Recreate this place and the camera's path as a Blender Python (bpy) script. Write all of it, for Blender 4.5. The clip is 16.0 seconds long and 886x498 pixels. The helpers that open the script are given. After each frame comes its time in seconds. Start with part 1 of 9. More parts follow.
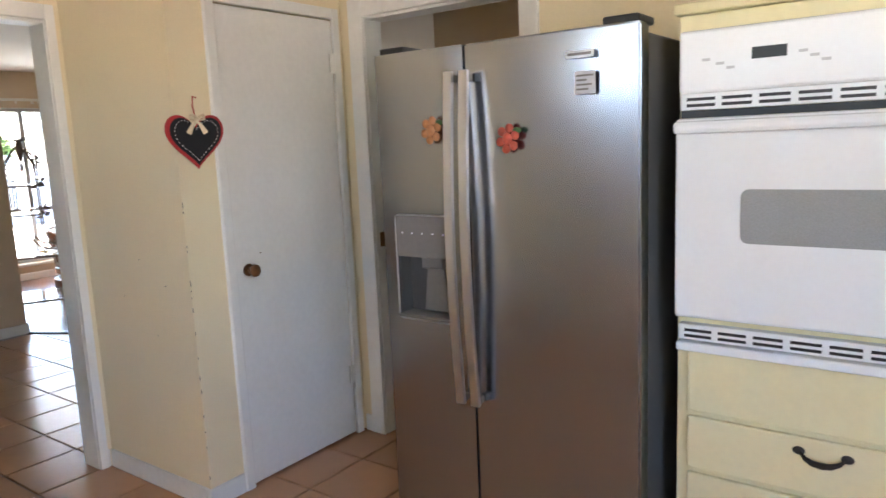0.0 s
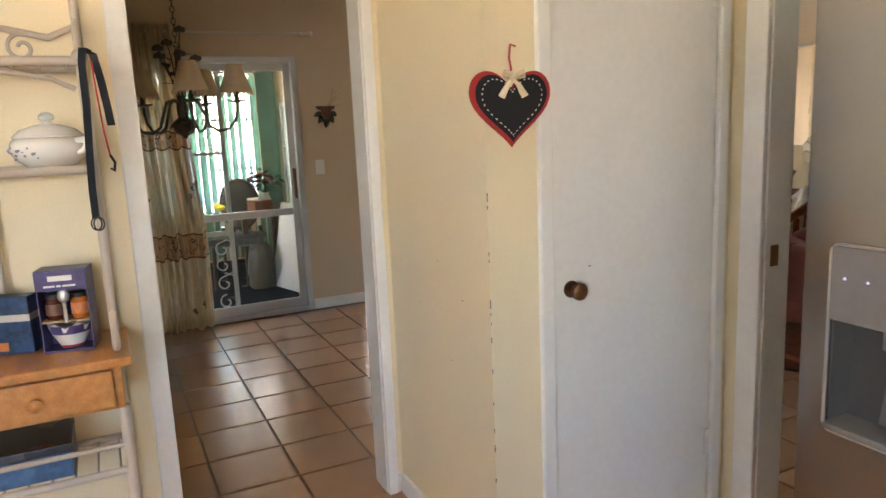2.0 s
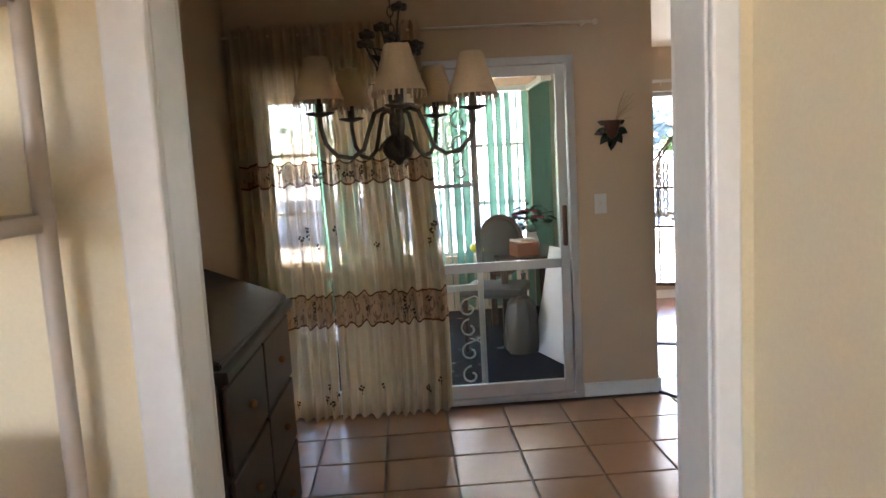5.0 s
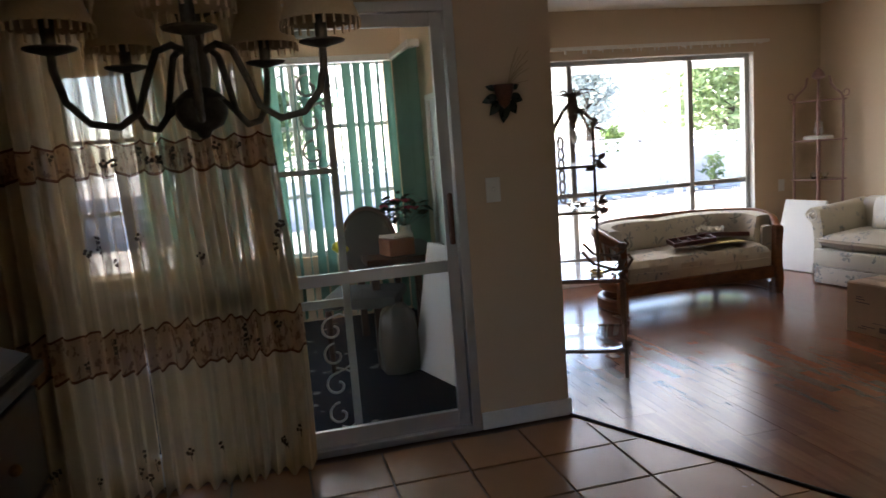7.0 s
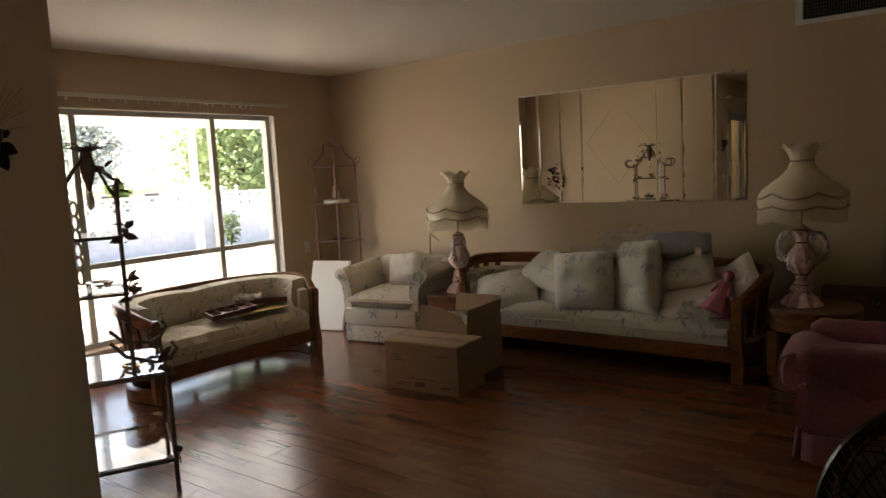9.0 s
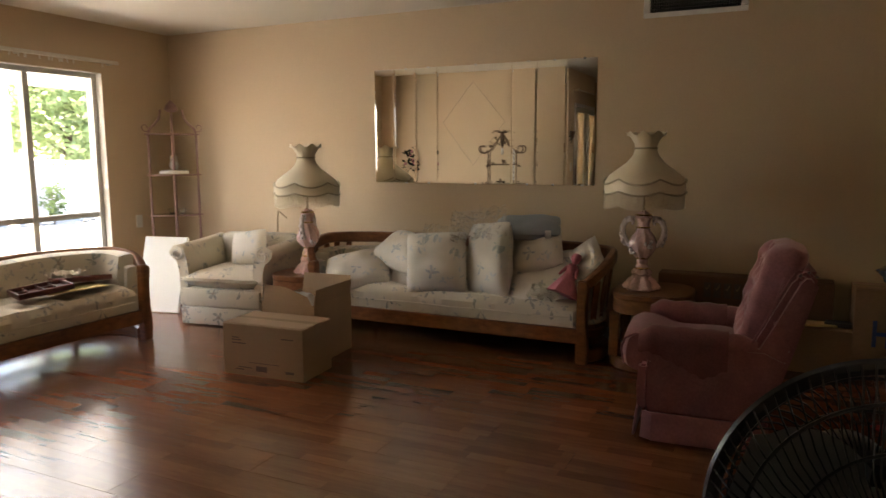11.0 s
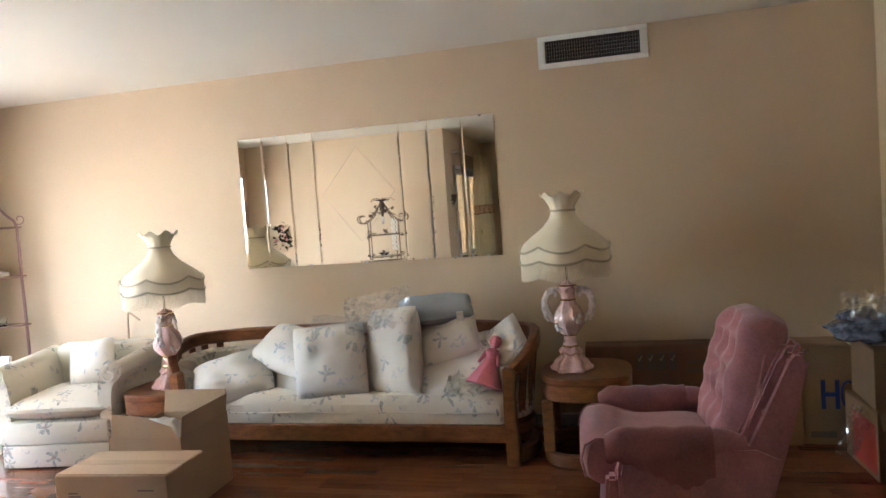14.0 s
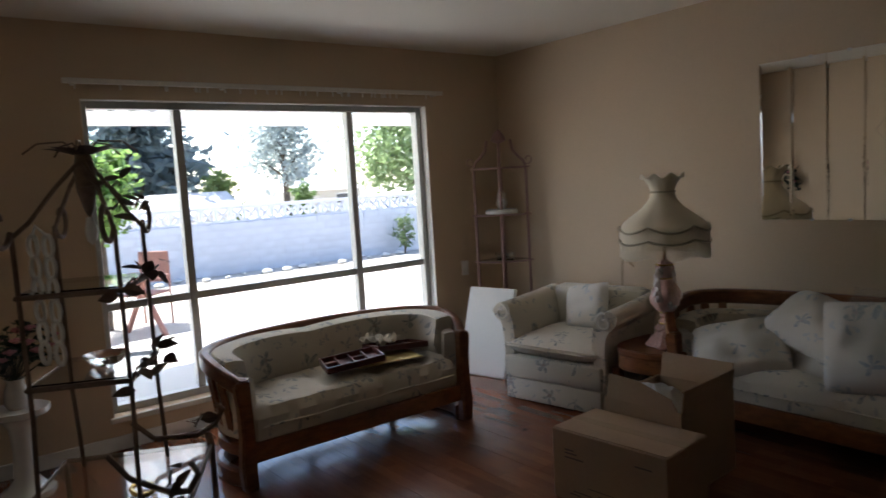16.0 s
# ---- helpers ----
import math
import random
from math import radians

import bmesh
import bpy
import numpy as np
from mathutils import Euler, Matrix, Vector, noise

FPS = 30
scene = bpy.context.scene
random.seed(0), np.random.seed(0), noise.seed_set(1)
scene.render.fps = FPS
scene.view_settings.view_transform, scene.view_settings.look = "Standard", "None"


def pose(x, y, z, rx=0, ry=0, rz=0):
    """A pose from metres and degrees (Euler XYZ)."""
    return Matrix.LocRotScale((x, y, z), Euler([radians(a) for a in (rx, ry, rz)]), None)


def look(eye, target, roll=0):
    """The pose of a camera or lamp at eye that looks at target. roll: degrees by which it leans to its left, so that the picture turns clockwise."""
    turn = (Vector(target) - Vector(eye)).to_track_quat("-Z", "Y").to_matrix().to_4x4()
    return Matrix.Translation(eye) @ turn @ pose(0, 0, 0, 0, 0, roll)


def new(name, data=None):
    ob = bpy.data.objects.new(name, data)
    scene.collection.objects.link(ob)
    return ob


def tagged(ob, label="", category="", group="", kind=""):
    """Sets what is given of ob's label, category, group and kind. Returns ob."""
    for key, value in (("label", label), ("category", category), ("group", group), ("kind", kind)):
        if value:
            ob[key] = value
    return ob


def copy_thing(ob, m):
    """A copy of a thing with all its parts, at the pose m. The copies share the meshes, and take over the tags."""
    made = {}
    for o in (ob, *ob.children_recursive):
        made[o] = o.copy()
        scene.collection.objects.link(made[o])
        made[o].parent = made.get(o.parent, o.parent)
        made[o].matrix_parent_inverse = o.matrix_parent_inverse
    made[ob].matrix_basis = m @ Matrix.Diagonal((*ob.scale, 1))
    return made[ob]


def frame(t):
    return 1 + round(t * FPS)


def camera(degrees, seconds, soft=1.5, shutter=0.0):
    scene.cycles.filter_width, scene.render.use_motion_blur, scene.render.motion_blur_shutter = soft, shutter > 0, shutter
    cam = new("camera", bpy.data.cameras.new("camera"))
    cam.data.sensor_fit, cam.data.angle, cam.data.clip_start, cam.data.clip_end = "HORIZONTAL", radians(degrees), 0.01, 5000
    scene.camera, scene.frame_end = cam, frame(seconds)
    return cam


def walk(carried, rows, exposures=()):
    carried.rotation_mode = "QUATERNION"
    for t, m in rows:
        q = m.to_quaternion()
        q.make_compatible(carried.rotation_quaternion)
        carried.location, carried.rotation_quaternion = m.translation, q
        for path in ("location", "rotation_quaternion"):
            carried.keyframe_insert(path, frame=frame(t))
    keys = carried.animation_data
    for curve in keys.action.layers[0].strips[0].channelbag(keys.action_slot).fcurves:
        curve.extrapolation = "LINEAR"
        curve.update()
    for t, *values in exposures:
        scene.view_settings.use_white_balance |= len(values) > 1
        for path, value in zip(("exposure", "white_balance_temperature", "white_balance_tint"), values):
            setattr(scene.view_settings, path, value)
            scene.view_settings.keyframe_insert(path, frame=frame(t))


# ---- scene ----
cam = camera(64.6, 16.0, shutter=0.15)
PATH = [
    (0, (-0.044, 1.025, 1.466), (-1.212, 2.619, 1.157), -2.5),
    (0.2, (-0.114, 1.002, 1.464), (-1.36, 2.537, 1.16), -2.9),
    (0.5, (-0.194, 1.223, 1.446), (-1.606, 2.609, 1.152), -1.9),
    (1, (-0.316, 1.439, 1.464), (-1.976, 2.508, 1.148), -0.7),
    (1.5, (-0.524, 1.574, 1.452), (-2.256, 2.512, 1.101), -1.1),
    (2, (-0.741, 1.653, 1.465), (-2.515, 2.507, 1.114), -2.5),
    (2.5, (-0.967, 1.813, 1.449), (-2.863, 2.365, 1.132), -1.3),
    (3, (-1.217, 1.862, 1.438), (-3.16, 2.22, 1.127), -1.3),
    (3.5, (-1.511, 1.849, 1.462), (-3.48, 2.111, 1.229), -3.3),
    (4, (-1.776, 1.974, 1.448), (-3.758, 2.16, 1.255), -2.8),
    (4.2, (-1.864, 2.011, 1.452), (-3.85, 2.145, 1.255), -2.6),
    (6.3, (-2.863, 2.186, 1.382), (-4.844, 2.288, 1.124), -3.8),
    (6.5, (-2.963, 2.172, 1.383), (-4.934, 2.379, 1.116), -4.1),
    (7, (-3.153, 2.217, 1.389), (-5.074, 2.692, 1.098), -4.4),
    (7.5, (-3.35, 2.328, 1.405), (-5.16, 3.129, 1.115), -2.9),
    (8, (-3.547, 2.389, 1.407), (-5.122, 3.587, 1.118), -1.9),
    (8.5, (-3.659, 2.366, 1.436), (-4.969, 3.86, 1.212), -3.1),
    (10.8, (-3.726, 2.503, 1.361), (-4.691, 4.237, 1.11), -0.6),
    (11, (-3.777, 2.535, 1.357), (-4.622, 4.327, 1.087), -0.2),
    (11.5, (-3.873, 2.556, 1.366), (-4.475, 4.442, 1.084), -0.7),
    (12, (-3.919, 2.601, 1.368), (-4.434, 4.517, 1.117), -1.0),
    (12.5, (-3.923, 2.767, 1.379), (-4.378, 4.712, 1.276), -0.4),
    (13, (-3.925, 2.889, 1.416), (-4.373, 4.838, 1.356), -1.3),
    (13.5, (-4.028, 3.017, 1.395), (-4.525, 4.952, 1.292), -3.1),
    (14, (-4.191, 3.149, 1.415), (-4.693, 5.083, 1.314), -4.1),
    (14.5, (-4.253, 3.25, 1.407), (-4.844, 5.158, 1.3), -4.4),
    (15, (-4.313, 3.472, 1.4), (-5.418, 5.135, 1.276), -2.2),
    (15.5, (-4.399, 3.516, 1.443), (-5.706, 5.02, 1.269), -2.1),
    (16, (-4.654, 3.551, 1.466), (-6.23, 4.768, 1.273), -3.5),
]
EXPOSURES = [(0.0, 4.4, 6300, 18), (0.5, 4.7, 6300, 17), (1.0, 4.65, 6700, 18), (2.0, 4.7, 7000, 18), (2.5, 4.55, 7500, 18), (3.5, 4.74, 6700, 20), (4.2, 4.8, 6600, 20), (6.3, 3.75, 6100, 23), (7.5, 2.68, 7000, 22),
             (8.0, 2.55, 7500, 22), (8.5, 2.6, 8000, 21), (11.0, 3.6, 7900, 21), (11.5, 4.6, 7700, 20), (12.0, 5.1, 7500, 18), (12.5, 5.15, 7200, 18), (13.0, 5.0, 6700, 18), (14.0, 4.9, 6100, 17), (14.5, 4.9, 5800, 17),
             (15.0, 4.5, 5800, 18), (15.5, 3.45, 6000, 18), (16.0, 2.1, 6200, 19)]
walk(cam, [(t, look(eye, target, roll)) for t, eye, target, roll in PATH], EXPOSURES)

# ---- light ----
world = bpy.data.worlds.new("world")
scene.world = world
world.use_nodes = True
wn = world.node_tree.nodes
sky = wn.new("ShaderNodeTexSky")
sky.sky_type, sky.sun_disc = "NISHITA", False
sky.sun_elevation, sky.sun_rotation = radians(61), radians(247)
world.node_tree.links.new(sky.outputs[0], wn["Background"].inputs[0])
wn["Background"].inputs[1].default_value = 0.15
sun_data = bpy.data.lights.new("sun", "SUN")
sun_data.energy, sun_data.angle, sun_data.color = 5.0, radians(0.5), (1.0, 0.95, 0.86)
sun = new("sun", sun_data)
sun.matrix_world = look((0, 0, 20), (7.0, 3.0, 6.0))


def window_light(name, eye, target, w, h, watts, color):
    d = bpy.data.lights.new(name, "AREA")
    d.shape, d.size, d.size_y, d.energy, d.color = "RECTANGLE", w, h, watts, color
    ob = new(name, d)
    ob.matrix_world = look(eye, target)
    return ob


SKYLIGHT = (0.92, 0.96, 1.0)
window_light("daylight_living_window", (-9.02, 5.65, 1.1), (-3.0, 5.65, -0.6), 2.35, 1.75, 1.2, (0.80, 0.90, 1.0))
# kitchen fill lamp, added at an opening that is never in view
window_light("daylight_kitchen_window", (1.64, 0.35, 1.5), (-2.4, 0.9, 1.2), 1.7, 1.1, 0.48, SKYLIGHT)
window_light("daylight_sunroom", (-9.09, 2.08, 1.35), (-6.5, 2.08, 1.0), 2.6, 1.5, 0.12, (0.9, 1.0, 0.93))

# ---- materials ----


def ramp(nt, src, a, b, lo=0.3, hi=0.7):
    r = nt.nodes.new("ShaderNodeValToRGB")
    r.color_ramp.elements[0].position, r.color_ramp.elements[1].position = lo, hi
    r.color_ramp.elements[0].color, r.color_ramp.elements[1].color = (*a, 1), (*b, 1)
    nt.links.new(src, r.inputs[0])
    return r.outputs[0]


def mix(nt, a, b, fac, mode="MIX"):
    m = nt.nodes.new("ShaderNodeMix")
    m.data_type, m.blend_type = "RGBA", mode
    for sock, v in ((m.inputs[6], a), (m.inputs[7], b), (m.inputs[0], fac)):
        if isinstance(v, (int, float)):
            sock.default_value = v
        elif isinstance(v, tuple):
            sock.default_value = (*v, 1)
        else:
            nt.links.new(v, sock)
    return m.outputs[2]


def coords(nt, scale=(1, 1, 1), kind="Object"):
    c = nt.nodes.new("ShaderNodeTexCoord")
    m = nt.nodes.new("ShaderNodeMapping")
    m.inputs["Scale"].default_value = scale
    nt.links.new(c.outputs[kind], m.inputs[0])
    return m.outputs[0]


def tex_noise(nt, vec, scale, detail=4.0, rough=0.55):
    n = nt.nodes.new("ShaderNodeTexNoise")
    n.inputs["Scale"].default_value, n.inputs["Detail"].default_value, n.inputs["Roughness"].default_value = scale, detail, rough
    nt.links.new(vec, n.inputs["Vector"])
    return n.outputs["Fac"]


def bump(nt, height, strength, dist=0.002):
    b = nt.nodes.new("ShaderNodeBump")
    b.inputs["Strength"].default_value, b.inputs["Distance"].default_value = strength, dist
    nt.links.new(height, b.inputs["Height"])
    return b.outputs[0]


def shade(c, f):
    return tuple(min(1.0, v * f) for v in c)


def base_mat(name):
    m = bpy.data.materials.new(name)
    m.use_nodes = True
    return m, m.node_tree, m.node_tree.nodes["Principled BSDF"]


def mat(name, color, rough=0.6, metal=0.0, vary=0.12, big=1.5, fine=60.0, bumpy=0.15, stretch=(1, 1, 1), coat=0.0, sheen=0.0, island=0.0):
    """A surface with variation at two scales, fine relief and uneven gloss."""
    m, nt, p = base_mat(name)
    v = coords(nt, stretch)
    n1, n2 = tex_noise(nt, v, big), tex_noise(nt, v, fine, 3.0)
    c = ramp(nt, n1, shade(color, 1 - vary), shade(color, 1 + vary * 0.6))
    c = mix(nt, c, ramp(nt, n2, shade(color, 1 - vary * 1.3), shade(color, 1 + vary)), 0.35)
    if island:
        info = nt.nodes.new("ShaderNodeObjectInfo")
        c = mix(nt, c, ramp(nt, info.outputs["Random"], (1 - island,) * 3, (1, 1, 1), 0.0, 1.0), 1.0, "MULTIPLY")
    nt.links.new(c, p.inputs["Base Color"])
    p.inputs["Metallic"].default_value = metal
    rr = nt.nodes.new("ShaderNodeMapRange")
    rr.inputs[3].default_value, rr.inputs[4].default_value = max(0.02, rough - 0.1), min(1.0, rough + 0.08)
    nt.links.new(n1, rr.inputs[0])
    nt.links.new(rr.outputs[0], p.inputs["Roughness"])
    p.inputs["Coat Weight"].default_value = coat
    p.inputs["Sheen Weight"].default_value = sheen
    if bumpy:
        nt.links.new(bump(nt, n2, bumpy), p.inputs["Normal"])
    return m


def wood_mat(name, dark, light, grain=(1, 14, 14), scale=3.0, rough=0.38, island=0.0, coat=0.15):
    m, nt, p = base_mat(name)
    v = coords(nt, grain)
    n1 = tex_noise(nt, v, scale, 6.0, 0.6)
    n2 = tex_noise(nt, v, scale * 6, 4.0)
    c = mix(nt, ramp(nt, n1, dark, light, 0.32, 0.68), ramp(nt, n2, shade(dark, 0.8), light), 0.3)
    if island:
        info = nt.nodes.new("ShaderNodeObjectInfo")
        c = mix(nt, c, ramp(nt, info.outputs["Random"], (1 - island,) * 3, (1, 1, 1), 0.0, 1.0), 1.0, "MULTIPLY")
    nt.links.new(c, p.inputs["Base Color"])
    p.inputs["Roughness"].default_value, p.inputs["Coat Weight"].default_value = rough, coat
    nt.links.new(bump(nt, n2, 0.12), p.inputs["Normal"])
    return m


def floral_mat(name, ground, leaf, bud, scale=7.0):
    """Woven cotton with scattered sprigs: a ring of leaves round a few buds."""
    m, nt, p = base_mat(name)
    v = coords(nt)
    w = nt.nodes.new("ShaderNodeTexNoise")
    w.inputs["Scale"].default_value, w.inputs["Detail"].default_value = 14.0, 2.0
    nt.links.new(v, w.inputs["Vector"])
    warp = nt.nodes.new("ShaderNodeMix")
    warp.data_type, warp.inputs[0].default_value = "VECTOR", 0.05
    nt.links.new(v, warp.inputs[4])
    nt.links.new(w.outputs["Color"], warp.inputs[5])

    def math_(op, a, b=0.0, c=0.0):
        n = nt.nodes.new("ShaderNodeMath")
        n.operation = op
        for k, q in enumerate((a, b, c)):
            if isinstance(q, (int, float)):
                n.inputs[k].default_value = q
            else:
                nt.links.new(q, n.inputs[k])
        return n.outputs[0]

    def sprigs(s, reach, leaves, shift):
        """1 inside the leaves of a sprig, and 1 at its heart; a good half of the cells hold one."""
        mv = nt.nodes.new("ShaderNodeVectorMath")
        mv.operation, mv.inputs[1].default_value = "ADD", (shift, shift * 0.7, shift * 1.3)
        nt.links.new(warp.outputs[1], mv.inputs[0])
        vo = nt.nodes.new("ShaderNodeTexVoronoi")
        vo.inputs["Scale"].default_value, vo.inputs["Randomness"].default_value = s, 0.85
        nt.links.new(mv.outputs[0], vo.inputs["Vector"])
        dv, sp, sc = nt.nodes.new("ShaderNodeVectorMath"), nt.nodes.new("ShaderNodeSeparateXYZ"), nt.nodes.new("ShaderNodeSeparateColor")
        dv.operation = "SUBTRACT"
        nt.links.new(mv.outputs[0], dv.inputs[0])
        nt.links.new(vo.outputs["Position"], dv.inputs[1])
        nt.links.new(dv.outputs[0], sp.inputs[0])
        nt.links.new(vo.outputs["Color"], sc.inputs[0])
        turn = math_("ARCTAN2", math_("ADD", sp.outputs[1], sp.outputs[2]), sp.outputs[0])
        wave = math_("ABSOLUTE", math_("COSINE", math_("MULTIPLY_ADD", turn, leaves / 2, math_("MULTIPLY", sc.outputs[0], 6.0))))
        edge = math_("MULTIPLY_ADD", math_("POWER", wave, 1.6), reach, reach * 0.12)
        on = math_("GREATER_THAN", sc.outputs[1], 0.42)
        inside = math_("MULTIPLY", math_("LESS_THAN", vo.outputs["Distance"], edge), on)
        heart_ = math_("MULTIPLY", math_("LESS_THAN", vo.outputs["Distance"], reach * 0.30), on)
        return inside, heart_, sc.outputs[2]
    big, core, tone = sprigs(scale, 0.38, 5, 0.0)
    small, _, _ = sprigs(scale * 1.9, 0.34, 3, 3.1)
    weave = tex_noise(nt, v, 260, 2.0)
    fade = ramp(nt, tex_noise(nt, v, 60, 2.0), (0.32,) * 3, (0.9,) * 3)
    cloth = mix(nt, ramp(nt, tex_noise(nt, v, 2.0), shade(ground, 0.90), ground), ramp(nt, weave, shade(ground, 0.86), ground), 0.4)
    c = mix(nt, cloth, shade(leaf, 1.35), mix(nt, small, (0.45, 0.45, 0.45), 1.0, "MULTIPLY"))
    c = mix(nt, c, ramp(nt, tone, leaf, (leaf[0] * 0.95, leaf[1] * 1.02, leaf[2] * 0.85), 0, 1), mix(nt, big, fade, 1.0, "MULTIPLY"))
    c = mix(nt, c, bud, mix(nt, core, fade, 1.0, "MULTIPLY"))
    nt.links.new(c, p.inputs["Base Color"])
    p.inputs["Roughness"].default_value, p.inputs["Sheen Weight"].default_value = 0.85, 0.2
    nt.links.new(bump(nt, weave, 0.2), p.inputs["Normal"])
    return m


def glass_mat(name, color=(0.95, 0.98, 0.97), rough=0.02):
    m, nt, p = base_mat(name)
    p.inputs["Base Color"].default_value = (*color, 1)
    p.inputs["Roughness"].default_value, p.inputs["Transmission Weight"].default_value, p.inputs["IOR"].default_value = rough, 1.0, 1.45
    return m


def pane_mat(name):
    """Flat window glass: clear, with a faint reflection."""
    m = bpy.data.materials.new(name)
    m.use_nodes = True
    nt = m.node_tree
    nt.nodes.clear()
    out, mx = nt.nodes.new("ShaderNodeOutputMaterial"), nt.nodes.new("ShaderNodeMixShader")
    t, g, f = nt.nodes.new("ShaderNodeBsdfTransparent"), nt.nodes.new("ShaderNodeBsdfGlossy"), nt.nodes.new("ShaderNodeLayerWeight")
    t.inputs[0].default_value = (0.93, 0.96, 0.95, 1)
    g.inputs["Roughness"].default_value = 0.02
    f.inputs[0].default_value = 0.5
    pw, ma = nt.nodes.new("ShaderNodeMath"), nt.nodes.new("ShaderNodeMath")
    pw.operation, pw.inputs[1].default_value = "POWER", 4.0
    ma.operation, ma.inputs[1].default_value, ma.inputs[2].default_value = "MULTIPLY_ADD", 0.5, 0.03
    nt.links.new(f.outputs["Facing"], pw.inputs[0])
    nt.links.new(pw.outputs[0], ma.inputs[0])
    nt.links.new(ma.outputs[0], mx.inputs[0])
    nt.links.new(t.outputs[0], mx.inputs[1])
    nt.links.new(g.outputs[0], mx.inputs[2])
    nt.links.new(mx.outputs[0], out.inputs[0])
    return m


YELLOW = mat("cream_yellow_paint", (0.79, 0.68, 0.46), 0.5, vary=0.06, big=0.9, fine=140, bumpy=0.12)
TAN = mat("tan_wall_paint", (0.60, 0.455, 0.305), 0.7, vary=0.06, big=0.8, fine=120, bumpy=0.2)
CEIL = mat("ceiling_paint", (0.74, 0.68, 0.58), 0.85, vary=0.04, big=0.7, fine=160, bumpy=0.35)
WHITE = mat("white_gloss_paint", (0.78, 0.77, 0.73), 0.4, vary=0.06, big=2.0, fine=40, bumpy=0.08)
GROUT = mat("sandy_brown_grout", (0.26, 0.175, 0.12), 0.9, vary=0.3, fine=90)
TILE = mat("glazed_terracotta_tile", (0.50, 0.275, 0.145), 0.25, vary=0.07, big=1.6, fine=9, bumpy=0.05, island=0.14)
ALU = mat("brushed_aluminium", (0.62, 0.63, 0.64), 0.4, 0.9, vary=0.08, fine=200)
STEEL = mat("stainless_steel", (0.345, 0.365, 0.415), 0.25, 1.0, vary=0.03, big=0.6, fine=2, bumpy=0.0)
PANE = pane_mat("window_glass")

# ---- mesh helpers ----


def part(name, bm, material, parent=None, label="", smooth=False):
    me = bpy.data.meshes.new(name)
    if smooth:
        for f in bm.faces:
            f.smooth = True
    bm.normal_update()
    bm.to_mesh(me)
    bm.free()
    me.materials.append(material)
    if smooth:
        me.set_sharp_from_angle(angle=radians(42))
    ob = new(name, me)
    if parent is not None:
        ob.parent = parent
    if label:
        ob["label"] = label
    return ob


def thing(name, m, label, category, group="", kind=""):
    ob = new(name)
    ob.matrix_world = m
    ob.empty_display_size = 0.1
    return tagged(ob, label, category, group, kind)


def solid(name, bm, material, label, category, m=None, smooth=False, kind="", group=""):
    ob = part(name, bm, material, None, "", smooth)
    if m is not None:
        ob.matrix_world = m
    return tagged(ob, label, category, group, kind)


def box(x0, x1, y0, y1, z0, z1, bm=None, r=0.0, m=None):
    """An upright block, its edges rounded by r."""
    bm = bm or bmesh.new()
    t = bmesh.new()
    bmesh.ops.create_cube(t, size=1.0, matrix=Matrix.Translation(((x0 + x1) / 2, (y0 + y1) / 2, (z0 + z1) / 2)) @ Matrix.Diagonal((abs(x1 - x0), abs(y1 - y0), abs(z1 - z0), 1)))
    if r:
        bmesh.ops.bevel(t, geom=t.edges[:], offset=r, segments=2, affect="EDGES", profile=0.5)
    return join(bm, t, m)


def join(bm, other, m=None):
    if m is not None:
        bmesh.ops.transform(other, matrix=m, verts=other.verts)
    vs = [bm.verts.new(v.co) for v in other.verts]
    other.verts.index_update()
    for f in other.faces:
        bm.faces.new([vs[v.index] for v in f.verts])
    other.free()
    return bm


def rod(p0, p1, r0, r1=None, seg=10, bm=None):
    """A straight bar between two points."""
    bm = bm or bmesh.new()
    a, b = Vector(p0), Vector(p1)
    t = bmesh.new()
    bmesh.ops.create_cone(t, cap_ends=True, segments=seg, radius1=r0, radius2=r0 if r1 is None else r1, depth=(b - a).length)
    return join(bm, t, Matrix.Translation((a + b) / 2) @ (b - a).to_track_quat("Z", "Y").to_matrix().to_4x4())


def tube(points, r, seg=8, bm=None, closed=False, flat=1.0):
    """A bent bar along points; r may be one radius or one a point."""
    bm = bm or bmesh.new()
    pts = [Vector(p) for p in points]
    n = len(pts)
    rings, ref = [], None
    for i, p in enumerate(pts):
        a = pts[(i - 1) % n] if closed or i else pts[0]
        b = pts[(i + 1) % n] if closed or i < n - 1 else pts[-1]
        d = (b - a).normalized()
        if ref is None:
            ref = d.orthogonal().normalized()
        ref = (ref - d * ref.dot(d)).normalized()
        s = d.cross(ref)
        rr = r[i] if isinstance(r, (list, tuple)) else r
        rings.append([bm.verts.new(p + ref * math.cos(2 * math.pi * k / seg) * rr + s * math.sin(2 * math.pi * k / seg) * rr * flat) for k in range(seg)])
    for i in range(n if closed else n - 1):
        u, w = rings[i], rings[(i + 1) % n]
        for k in range(seg):
            bm.faces.new((u[k], u[(k + 1) % seg], w[(k + 1) % seg], w[k]))
    if not closed:
        bm.faces.new(rings[0][::-1])
        bm.faces.new(rings[-1])
    return bm


